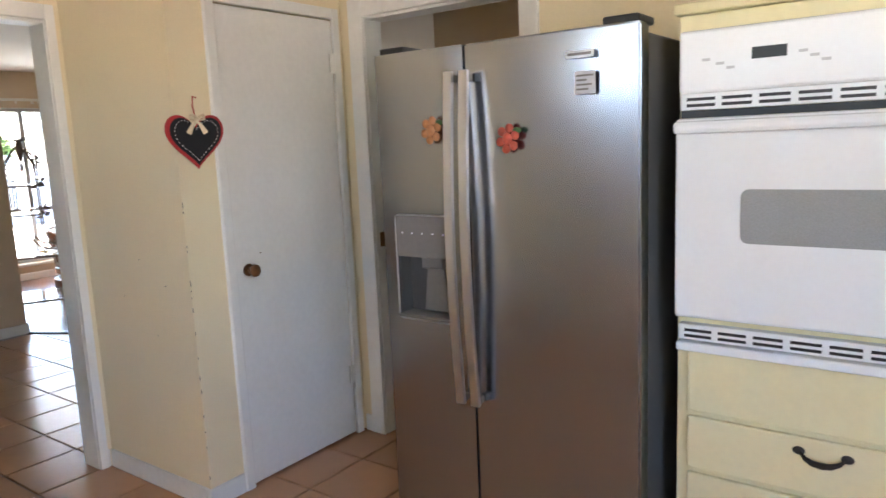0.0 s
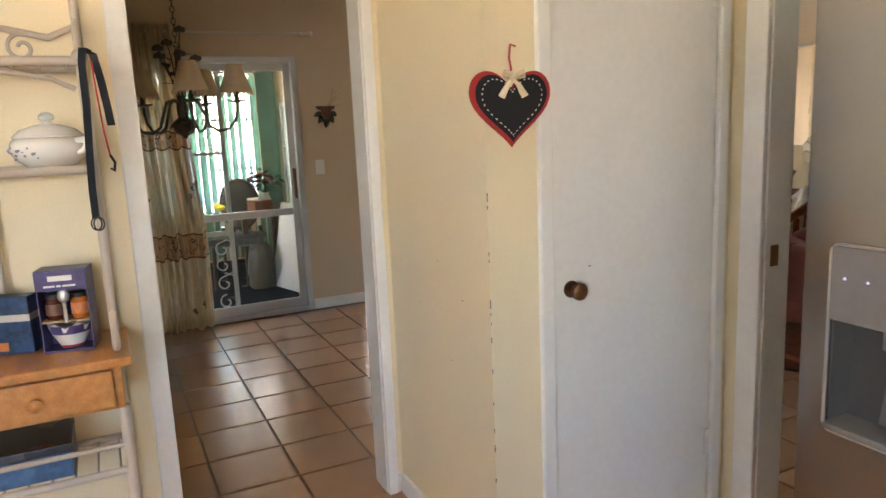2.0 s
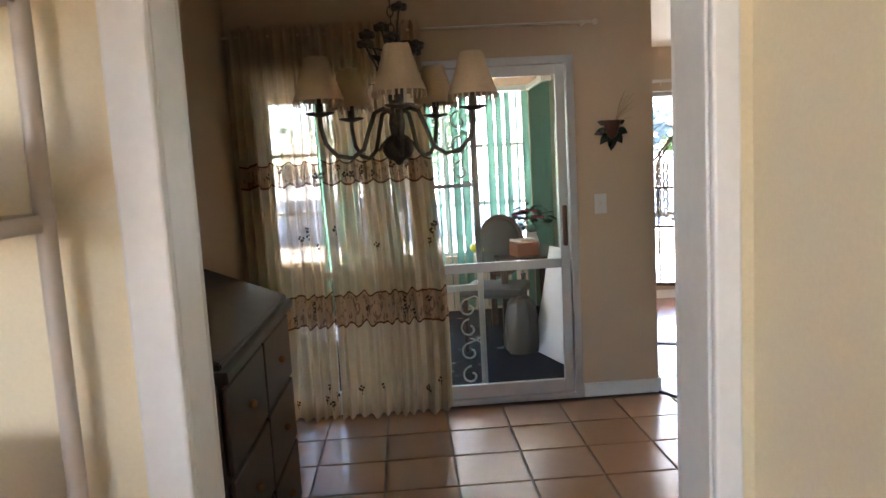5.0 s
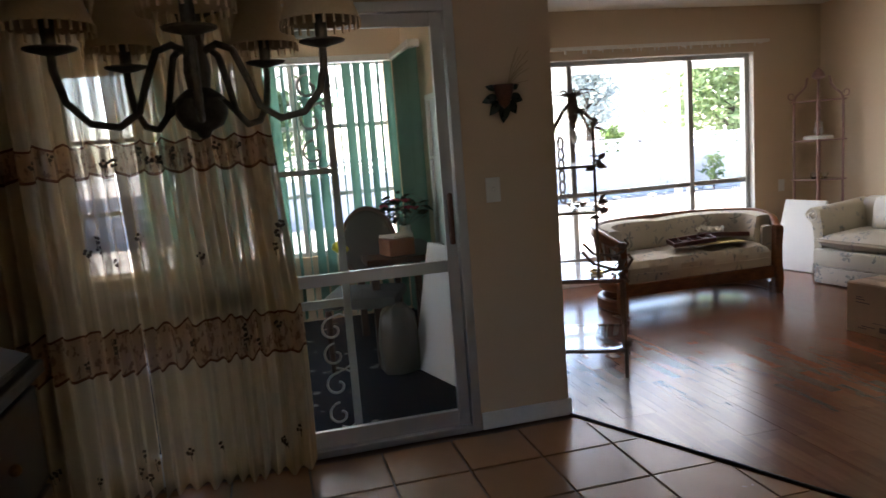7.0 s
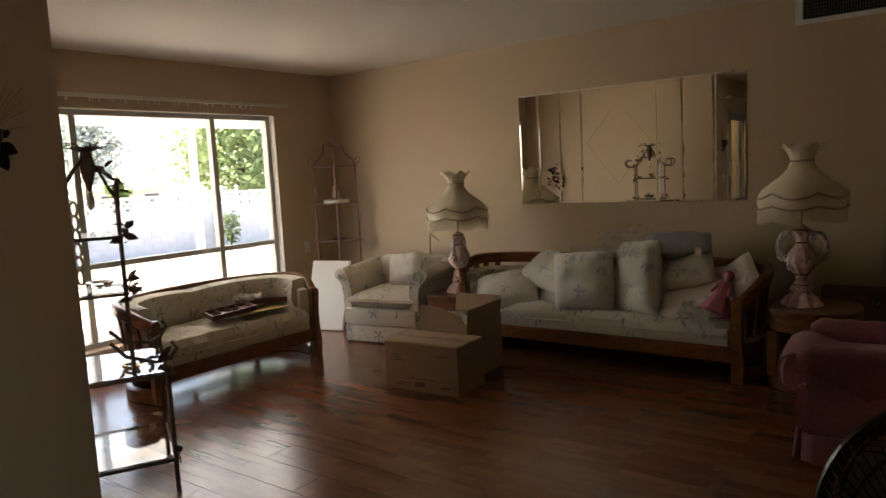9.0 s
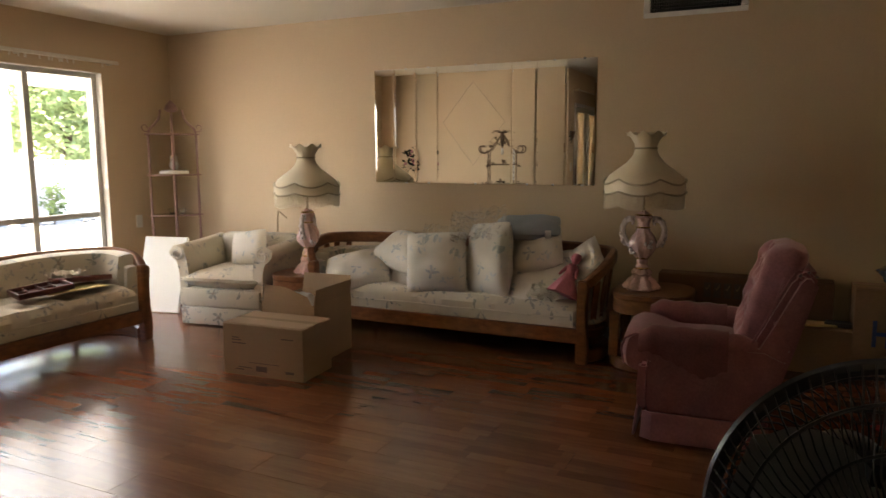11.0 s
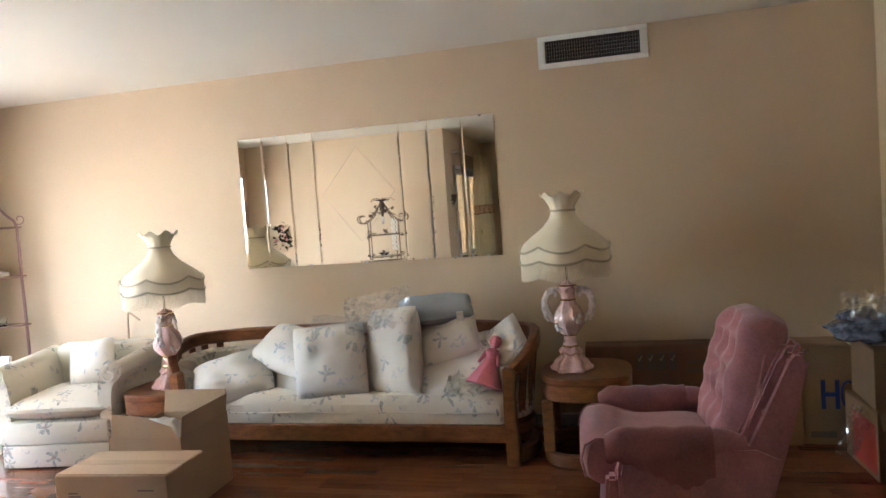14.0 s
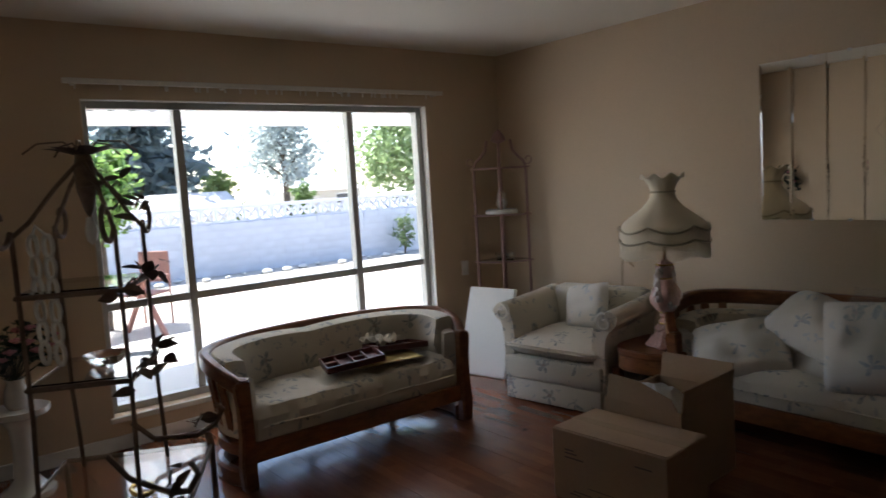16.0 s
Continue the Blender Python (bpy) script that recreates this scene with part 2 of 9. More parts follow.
def lathe(profile, seg=24, bm=None, at=(0, 0, 0), wave=None, cap=True):
    """Turned shape; profile of (radius, height); wave(a, i) scales the radius, and may shift the height."""
    bm = bm or bmesh.new()
    rings = []
    for i, (r, z) in enumerate(profile):
        ring = []
        for k in range(seg):
            a = 2 * math.pi * k / seg
            f, dz = wave(a, i) if wave else (1.0, 0.0)
            ring.append(bm.verts.new((at[0] + r * f * math.cos(a), at[1] + r * f * math.sin(a), at[2] + z + dz)))
        rings.append(ring)
    for u, w in zip(rings, rings[1:]):
        for k in range(seg):
            bm.faces.new((u[k], u[(k + 1) % seg], w[(k + 1) % seg], w[k]))
    if cap:
        if profile[0][0] > 1e-4:
            bm.faces.new(rings[0][::-1])
        if profile[-1][0] > 1e-4:
            bm.faces.new(rings[-1])
    return bm


def ball(at, r, bm=None, seg=12, scale=(1, 1, 1)):
    bm = bm or bmesh.new()
    t = bmesh.new()
    bmesh.ops.create_uvsphere(t, u_segments=seg, v_segments=max(6, seg // 2 + 2), radius=r)
    return join(bm, t, Matrix.Translation(at) @ Matrix.Diagonal((*scale, 1)))


def arc(n, a0, a1, f):
    return [f(radians(a0 + (a1 - a0) * i / (n - 1))) for i in range(n)]


def spiral(center, r0, r1, turns, start, u, w, n=18):
    """A scroll that winds in from r0 to r1 in the plane of u and w."""
    c, u, w = Vector(center), Vector(u), Vector(w)
    out = []
    for i in range(n):
        k = i / (n - 1)
        a, r = radians(start) + turns * 2 * math.pi * k, r0 + (r1 - r0) * k
        out.append(c + u * math.cos(a) * r + w * math.sin(a) * r)
    return out


def cushion(w, h, d, n=14, pinch=0.75, seed=0, bm=None, m=None, rough=0.012):
    """A stuffed square cushion, w by h, thickest (d) in the middle, with slack corners and creases."""
    t = bmesh.new()
    grids = []
    for side in (1, -1):
        g = []
        for i in range(n + 1):
            row = []
            for j in range(n + 1):
                u, v = 2 * i / n - 1, 2 * j / n - 1
                e = (1 - abs(u) ** 3.2) * (1 - abs(v) ** 3.2)
                bow = 1 - 0.04 * (u * u * v * v) ** 1.4 - 0.02 * (1 - abs(u * v)) * pinch
                nz = noise.noise(Vector((u * 1.7 + seed * 3.1, v * 1.7 - seed, side * 2.0))) * rough * 1.6
                co = (u * w / 2 * bow, v * h / 2 * bow, side * (d / 2 * max(e, 0) ** 0.5 + nz * e))
                if side == -1 and (i in (0, n) or j in (0, n)):
                    row.append(grids[0][i][j])
                else:
                    row.append(t.verts.new(co))
            g.append(row)
        grids.append(g)
        for i in range(n):
            for j in range(n):
                q = (g[i][j], g[i + 1][j], g[i + 1][j + 1], g[i][j + 1])
                t.faces.new(q if side == 1 else q[::-1])
    return join(bm or bmesh.new(), t, m)


def smooth_loop(points, n):
    """A closed profile rounded by a spline through its points."""
    k, out = len(points), []
    for i in range(n):
        s = i / n * k
        j, f = int(s), s - int(s)
        p0, p1, p2, p3 = (points[(j + d) % k] for d in (-1, 0, 1, 2))
        out.append(tuple(0.5 * (2 * b + (c - a) * f + (2 * a - 5 * b + 4 * c - d) * f * f + (3 * b - a - 3 * c + d) * f ** 3) for a, b, c, d in zip(p0, p1, p2, p3)))
    return out


def ribbon(points, w, t, wide=(0, 1, 0)):
    """A flat strap along points, w wide."""
    bm, u, rings = bmesh.new(), Vector(wide), []
    pts = [Vector(p) for p in points]
    for i, p in enumerate(pts):
        d = (pts[min(i + 1, len(pts) - 1)] - pts[max(i - 1, 0)]).normalized()
        q = d.cross(u).normalized()
        rings.append([bm.verts.new(p + u * a * w / 2 + q * b * t / 2) for a, b in ((-1, -1), (1, -1), (1, 1), (-1, 1))])
    for a, b in zip(rings, rings[1:]):
        for k in range(4):
            bm.faces.new((a[k], a[(k + 1) % 4], b[(k + 1) % 4], b[k]))
    bm.faces.new(rings[0][::-1])
    bm.faces.new(rings[-1])
    return bm


def slab(outline, z0, z1, bm=None, r=0.0, m=None):
    """A flat plate of the given outline (x, y), between two heights, with eased edges."""
    t = bmesh.new()
    f = t.faces.new([t.verts.new((x, y, z0)) for x, y in outline])
    f.normal_update()
    if f.normal.z > 0:
        f.normal_flip()
    ext = bmesh.ops.extrude_face_region(t, geom=[f])
    bmesh.ops.translate(t, verts=[v for v in ext["geom"] if isinstance(v, bmesh.types.BMVert)], vec=(0, 0, z1 - z0))
    if r:
        bmesh.ops.bevel(t, geom=t.edges[:], offset=r, segments=2, affect="EDGES")
    return join(bm or bmesh.new(), t, m)


def structure(name, bm, material, label, category="wall"):
    return solid(name, bm, material, label, category, kind="structure")


# ---- structure ----
CEILING = 2.47
XS, YM, XW, XR, YP, XK = -6.30, 7.62, -9.05, -2.77, 3.585, -3.22
bm = box(-6.44, XS, 3.12, YP, 0, CEILING)
box(-6.44, XS, 1.04, 1.26, 0, CEILING, bm)
box(-6.44, XS, 1.26, 3.12, 2.03, CEILING, bm)
structure("wall_patio_door", bm, TAN, "tan painted wall around the sliding patio door")
structure("wall_living_south", box(XW, -6.44, YP - 0.14, YP, 0, CEILING), TAN, "tan painted plaster living room wall")
bm = box(XW - 0.16, XW, 3.3, 4.43, 0, CEILING)
box(XW - 0.16, XW, 6.86, YM + 0.15, 0, CEILING, bm)
box(XW - 0.16, XW, 4.43, 6.86, 0, 0.20, bm)
box(XW - 0.16, XW, 4.43, 6.86, 2.05, CEILING, bm)
structure("wall_window", bm, TAN, "tan painted wall with the big picture window")
structure("wall_mirror", box(XW, -0.1, YM, YM + 0.15, 0, CEILING), TAN, "long tan painted wall behind the sofa")
structure("wall_living_east", box(XR, XR + 0.12, 4.75, YM, 0, CEILING), TAN, "tan painted end wall of the living room")
structure("wall_hall", box(XR + 0.12, -0.1, 4.75, 4.87, 0, CEILING), TAN, "plain tan hall wall")
structure("wall_dining_south", box(-6.30, XK - 0.12, 1.04, 1.16, 0, CEILING), TAN, "tan painted dining room wall")
# wall between kitchen and dining room, with the cased opening
bm = box(XK - 0.12, XK, -0.9, 1.74, 0, CEILING)
box(XK - 0.12, XK, 1.74, 2.575, 2.06, CEILING, bm)
box(XK - 0.12, XK, 2.575, 2.62, 0, CEILING, bm)
structure("wall_kitchen_west", bm, YELLOW, "cream yellow kitchen wall with a cased opening")
# pantry closet
bm = box(XK - 0.12, -2.50, 2.62, 2.74, 0, CEILING)
box(-2.53, -2.45, 2.74, 2.82, 0, CEILING, bm)
box(-2.53, -2.45, 3.50, 3.56, 0, CEILING, bm)
box(-2.53, -2.45, 2.82, 3.50, 2.05, CEILING, bm)
box(-2.50, -2.45, 2.62, 2.74, 0, CEILING, bm)
pantry_wall = structure("wall_pantry", bm, YELLOW, "cream yellow walls of the pantry closet")
structure("wall_pantry_back", box(XK - 0.12, XK - 0.04, 2.74, 3.56, 0, CEILING), TAN, "tan wall behind the pantry")
bm = box(XK - 0.12, -2.32, 3.56, 3.68, 0, CEILING)
box(-2.32, -1.45, 3.56, 3.68, 2.06, CEILING, bm)
box(-1.45, 1.6, 3.56, 3.68, 0, CEILING, bm)
structure("wall_kitchen_north", bm, YELLOW, "cream yellow kitchen wall behind the refrigerator")
# unseen opening added on this side to balance the kitchen light
bm = box(1.6, 1.72, -0.9, -0.5, 0, CEILING)
box(1.6, 1.72, 1.2, 3.68, 0, CEILING, bm)
box(1.6, 1.72, -0.5, 1.2, 0, 0.95, bm)
box(1.6, 1.72, -0.5, 1.2, 2.1, CEILING, bm)
structure("wall_kitchen_east", bm, YELLOW, "plain cream yellow kitchen wall with an unseen opening added for light")
# high slot added out of view, for the bright band on the refrigerator
bm = box(XK - 0.12, 1.72, -1.02, -0.9, 0, 1.90)
box(XK - 0.12, 1.72, -1.02, -0.9, 2.12, CEILING, bm)
box(XK - 0.12, -2.5, -1.02, -0.9, 1.90, 2.12, bm)
box(0.1, 1.72, -1.02, -0.9, 1.90, 2.12, bm)
structure("wall_kitchen_south", bm, YELLOW, "cream yellow kitchen wall with an unseen high slot added for light")
structure("wall_hall_east", box(-0.1, 0.02, 3.68, YM + 0.15, 0, CEILING), TAN, "plain tan hall end wall")
# ceiling runs past the south wall as an added, unseen overhang against sun
structure("ceiling", box(XW - 0.16, 1.72, -1.9, YM + 0.15, CEILING, CEILING + 0.12), CEIL, "off-white painted textured ceiling", "ceiling")
structure("subfloor", box(XW - 0.16, 1.72, -1.02, YM + 0.15, -0.12, -0.012), GROUT, "brown grout bed under tiles and planks", "floor")

# ---- openings ----


def casing_pair(name, axis, at, a, b, z, w=0.065, d=0.018, label="white painted door casing", w2=None):
    """White trim round an opening: two uprights and a head on a wall face; axis is the one the face looks along, d its side."""
    root = tagged(new(name), label, "door trim", kind="structure")
    for n, (u0, u1, z0, z1) in (("upright", (a - w, a, 0, z + w)), ("upright", (b, b + (w2 or w), 0, z + w)), ("head", (a, b, z, z + w))):
        lo, hi = min(at, at + d), max(at, at + d)
        bmx = box(lo, hi, u0, u1, z0, z1, r=0.005) if axis == "x" else box(u0, u1, lo, hi, z0, z1, r=0.005)
        part(n, bmx, WHITE, root)
    return root


def jamb_lining(name, axis, f0, f1, a, b, z, t=0.022):
    root = tagged(new(name), "white painted opening lining, chipped at the edge", "door frame", kind="structure")
    for n, (u0, u1, z0, z1) in (("upright", (a, a + t, 0, z)), ("upright", (b - t, b, 0, z)), ("head", (a + t, b - t, z - t, z))):
        bmx = box(f0, f1, u0, u1, z0, z1, r=0.003) if axis == "x" else box(u0, u1, f0, f1, z0, z1, r=0.003)
        part(n, bmx, WHITE, root)
    return root


casing_pair("trim_dining_opening", "x", XK, 1.785, 2.553, 2.04, w2=0.042)
casing_pair("trim_dining_opening_back", "x", XK - 0.12, 1.785, 2.553, 2.04, d=-0.018)
jamb_lining("door_frame_dining", "x", XK - 0.118, XK - 0.002, 1.763, 2.573, 2.05)
casing_pair("trim_hall_opening", "y", 3.56, -2.30, -1.47, 2.04, w=0.085, d=-0.02)
jamb_lining("door_frame_hall", "y", 3.562, 3.678, -2.32, -1.45, 2.05)
strike = solid("strike_plate", box(-2.297, -2.294, 3.585, 3.62, 0.96, 1.03), mat("aged_brass", (0.24, 0.135, 0.05), 0.4, 0.9), "worn brass strike plate on the door frame", "strike plate")

BRASS = bpy.data.materials["aged_brass"]
# pantry door, shut
pd = tagged(new("door_1"), "white painted flush pantry door, shut", "door", kind="structure")
leaf = part("door_leaf", box(-2.478, -2.444, 2.835, 3.485, 0.012, 2.035, r=0.003), WHITE, pd)
part("casing", box(-2.45, -2.43, 2.785, 2.832, 0, 2.09, r=0.005), WHITE, pd)
part("casing", box(-2.45, -2.43, 3.488, 3.53, 0, 2.09, r=0.005), WHITE, pd)
part("casing", box(-2.45, -2.43, 2.832, 3.488, 2.04, 2.09, r=0.005), WHITE, pd)
bm = lathe([(0.0, 0), (0.026, 0.001), (0.027, 0.006), (0.012, 0.009), (0.011, 0.022), (0.019, 0.03), (0.027, 0.042), (0.026, 0.052), (0.017, 0.059), (0.0, 0.061)], 20)
k = part("door_knob", bm, mat("tarnished_brown_knob", (0.17, 0.075, 0.03), 0.35, 0.6, vary=0.4, big=40), pd, "tarnished brown round knob", True)
k.matrix_world = pose(-2.444, 2.897, 0.955, 0, 90, 0)
for z in (0.32, 1.84):
    h = part("hinge", box(-2.446, -2.436, 3.462, 3.486, z - 0.045, z + 0.045, rod((-2.438, 3.487, z - 0.046), (-2.438, 3.487, z + 0.046), 0.006)), WHITE, pd)

# knocked paint along the pantry corner, and scuffs
CHIP = mat("bare_grey_plaster", (0.26, 0.21, 0.16), 0.9, vary=0.4, big=40)
rn = random.Random(17)
for k in range(30):
    z = rn.choice((rn.uniform(0.55, 0.85), rn.uniform(0.84, 0.98), rn.uniform(0.1, 1.3)))
    part("paint_chip", ball((-2.4502, 2.6202, z), 0.003, seg=6, scale=(rn.uniform(0.4, 0.8), rn.uniform(0.4, 0.8), rn.uniform(1.0, 3.2))), CHIP, pantry_wall, "chipped paint" if k == 0 else "")
for x, z, w in ((-2.63, 0.92, 0.010), (-2.80, 1.02, 0.006), (-2.72, 0.70, 0.006), (-2.95, 0.85, 0.005)):
    part("scuff", box(x, x + w, 2.6192, 2.6202, z, z + 0.003, r=0.0003), CHIP, pantry_wall)
part("scuff", box(-2.4445, -2.4436, 2.965, 2.975, 1.015, 1.019, r=0.0003), CHIP, pd)

# picture window
FRAME = mat("bronze_aluminium_frame", (0.50, 0.49, 0.46), 0.42, 0.6, vary=0.1)
SILLW = mat("pale_sill_paint", (0.72, 0.69, 0.62), 0.5)
win = tagged(new("window_1"), "wide aluminium picture window onto a sunny yard", "window", kind="structure")
y0, y1, z0, z1 = 4.43, 6.86, 0.20, 2.05
for a in ((y0, y0 + 0.045, z0, z1), (y1 - 0.045, y1, z0, z1), (y0 + 0.045, y1 - 0.045, z0, z0 + 0.045), (y0 + 0.045, y1 - 0.045, z1 - 0.045, z1)):
    part("window_frame", box(-9.20, -9.125, *a, r=0.004), FRAME, win)
for y in (4.988, 6.222):
    part("mullion", box(-9.195, -9.13, y - 0.025, y + 0.025, z0 + 0.046, z1 - 0.046, r=0.004), FRAME, win)
for a, b in ((y0 + 0.046, 4.962), (5.014, 6.196), (6.248, y1 - 0.046)):
    part("transom", box(-9.19, -9.135, a, b, 0.815, 0.86, r=0.004), FRAME, win)
    for c, d in ((z0 + 0.046, 0.814), (0.861, z1 - 0.046)):
        g = part("pane", box(-9.168, -9.162, a, b, c, d), PANE, win)
        g.visible_shadow = False
part("window_sill", box(-9.124, -9.03, y0 - 0.02, y1 + 0.02, 0.165, 0.199, r=0.006), SILLW, win)
# thin reveal boards in the sill's pale paint
for y in (y0 + 0.0015, y1 - 0.0045):
    part("reveal", box(-9.124, -9.052, y, y + 0.003, z0, z1 - 0.004), SILLW, win)
part("reveal", box(-9.124, -9.052, y0 + 0.005, y1 - 0.005, z1 - 0.0035, z1 - 0.0005), SILLW, win)

# sliding patio door
sl = tagged(new("door_2"), "aluminium sliding glass patio door with a mid rail, shut", "sliding door", kind="structure")
for nm, a in (("jamb", (1.26, 1.30, 0, 2.03)), ("jamb", (3.075, 3.12, 0, 2.03)), ("head", (1.30, 3.075, 1.985, 2.03)), ("track", (1.30, 3.075, 0, 0.035))):
    part(nm, box(-6.40, -6.285, *a, r=0.003), ALU, sl)


def slider_panel(ya, yb, x):
    p = part("sliding_panel", box(x - 0.015, x + 0.015, ya, ya + 0.055, 0.036, 1.984, r=0.003), ALU, sl)
    part("stile", box(x - 0.015, x + 0.015, yb - 0.055, yb, 0.036, 1.984, r=0.003), ALU, p)
    for z, hh in ((0.036, 0.08), (0.80, 0.055), (1.925, 0.058)):
        part("rail", box(x - 0.014, x + 0.014, ya + 0.056, yb - 0.056, z, z + hh, r=0.003), ALU, p)
    for c, d in ((0.117, 0.799), (0.856, 1.924)):
        g = part("pane", box(x - 0.003, x + 0.003, ya + 0.056, yb - 0.056, c, d), PANE, p)
        g.visible_shadow = False
    return p


slider_panel(1.305, 2.24, -6.372)
sp = slider_panel(2.19, 3.07, -6.325)
part("handle", box(-6.31, -6.275, 3.03, 3.055, 0.93, 1.17, r=0.008), mat("dark_brown_pull", (0.14, 0.05, 0.03), 0.4), sp, "dark brown pull handle")

# baseboards
bb = tagged(new("baseboard"), "white painted baseboards", "baseboard", kind="structure")
for a in ((XS, XS + 0.014, 3.125, YP), (XK, XK + 0.014, 2.597, 2.605), (XK + 0.014, -2.45, 2.606, 2.619), (-2.449, -2.436, 2.606, 2.784), (-2.43, -2.386, 3.546, 3.559),
          (XW, XW + 0.014, YP, YM), (XW + 0.014, XR, YM - 0.014, YM), (XR - 0.014, XR, 4.75, YM - 0.014), (-6.43, XS + 0.014, YP, YP + 0.014), (XW + 0.014, -6.44, YP, YP + 0.014)):
    part("board", box(*a, 0, 0.085, r=0.003), WHITE, bb)

# beveled mirror in panels
MIRROR, nt, p = base_mat("mirror_silver")
p.inputs["Metallic"].default_value, p.inputs["Roughness"].default_value = 1.0, 0.015
p.inputs["Base Color"].default_value = (0.92, 0.92, 0.88, 1)
mr = thing("wall_mirror_glass", pose(-6.79, YM, 1.122), "frameless silver wall mirror with bevelled strips and clips", "mirror")
MW, MH = 1.835, 0.908
edges = [0, 0.100, 0.206, 0.311, 0.650, 0.757, 0.880, 1.0]
for a, b in zip(edges, edges[1:]):
    t = bmesh.new()
    xa, xb, bw = a * MW + 0.001, b * MW - 0.001, 0.012
    outer = [t.verts.new(v) for v in ((xa, -0.006, 0), (xb, -0.006, 0), (xb, -0.006, MH), (xa, -0.006, MH))]
    inner = [t.verts.new(v) for v in ((xa + bw, -0.0066, bw), (xb - bw, -0.0066, bw), (xb - bw, -0.0070, MH - bw), (xa + bw, -0.0070, MH - bw))]
    back = [t.verts.new((v.co.x, -0.001, v.co.z)) for v in outer]
    t.faces.new(inner)
    for i in range(4):
        j = (i + 1) % 4
        t.faces.new((outer[i], outer[j], inner[j], inner[i]))
        t.faces.new((back[i], back[j], outer[j], outer[i]))
    t.faces.new(back[::-1])
    part("mirror_panel", t, MIRROR, mr)
CLIP = mat("clear_clip", (0.6, 0.6, 0.58), 0.3, 0.5)
for f in (0.16, 0.27, 0.49, 0.72, 0.83, 0.95):
    for z in (-0.006, MH - 0.008):
        part("clip", box(f * MW - 0.009, f * MW + 0.009, -0.013, -0.001, z, z + 0.014, r=0.003), CLIP, mr)
ETCH = mat("etched_groove", (0.5, 0.47, 0.4), 0.5, 0.4)
cx, cz = 0.48 * MW, 0.50 * MH
dia = [(cx, cz + 0.33), (cx + 0.26, cz + 0.02), (cx, cz - 0.31), (cx - 0.26, cz + 0.02)]
for i in (0, 1, 2, 3):
    (xa, za), (xb, zb) = dia[i], dia[(i + 1) % 4]
    part("etched_line", rod((xa, -0.0072, za), (xb, -0.0072, zb), 0.00045, seg=6), ETCH, mr)


# ---- kitchen things ----
CABINET = mat("cream_cabinet_enamel", (0.76, 0.69, 0.42), 0.4, vary=0.05, fine=50)
APPLIANCE = mat("white_appliance_enamel", (0.76, 0.78, 0.79), 0.22, vary=0.03, fine=70, bumpy=0.03)
BLACK = mat("black_plastic", (0.012, 0.012, 0.013), 0.4, vary=0.2)
DARKGREY = mat("dark_grey_plastic", (0.07, 0.068, 0.066), 0.4)
MIDGREY = mat("grey_plastic", (0.175, 0.165, 0.155), 0.38)
GREYSIDE = mat("grey_textured_side", (0.10, 0.10, 0.105), 0.45, bumpy=0.3, fine=200)
IRON = mat("dark_iron", (0.035, 0.03, 0.028), 0.5, 0.6)
RED = mat("red_felt", (0.42, 0.03, 0.03), 0.8, bumpy=0.3)
CREAM = mat("cream_cloth", (0.68, 0.56, 0.38), 0.85, fine=150)
CHALK = mat("white_stitch", (0.75, 0.73, 0.68), 0.8)

HANDLE = mat("satin_steel_handle", (0.56, 0.57, 0.60), 0.33, 1.0, vary=0.04, big=1.0, fine=3, bumpy=0.0)


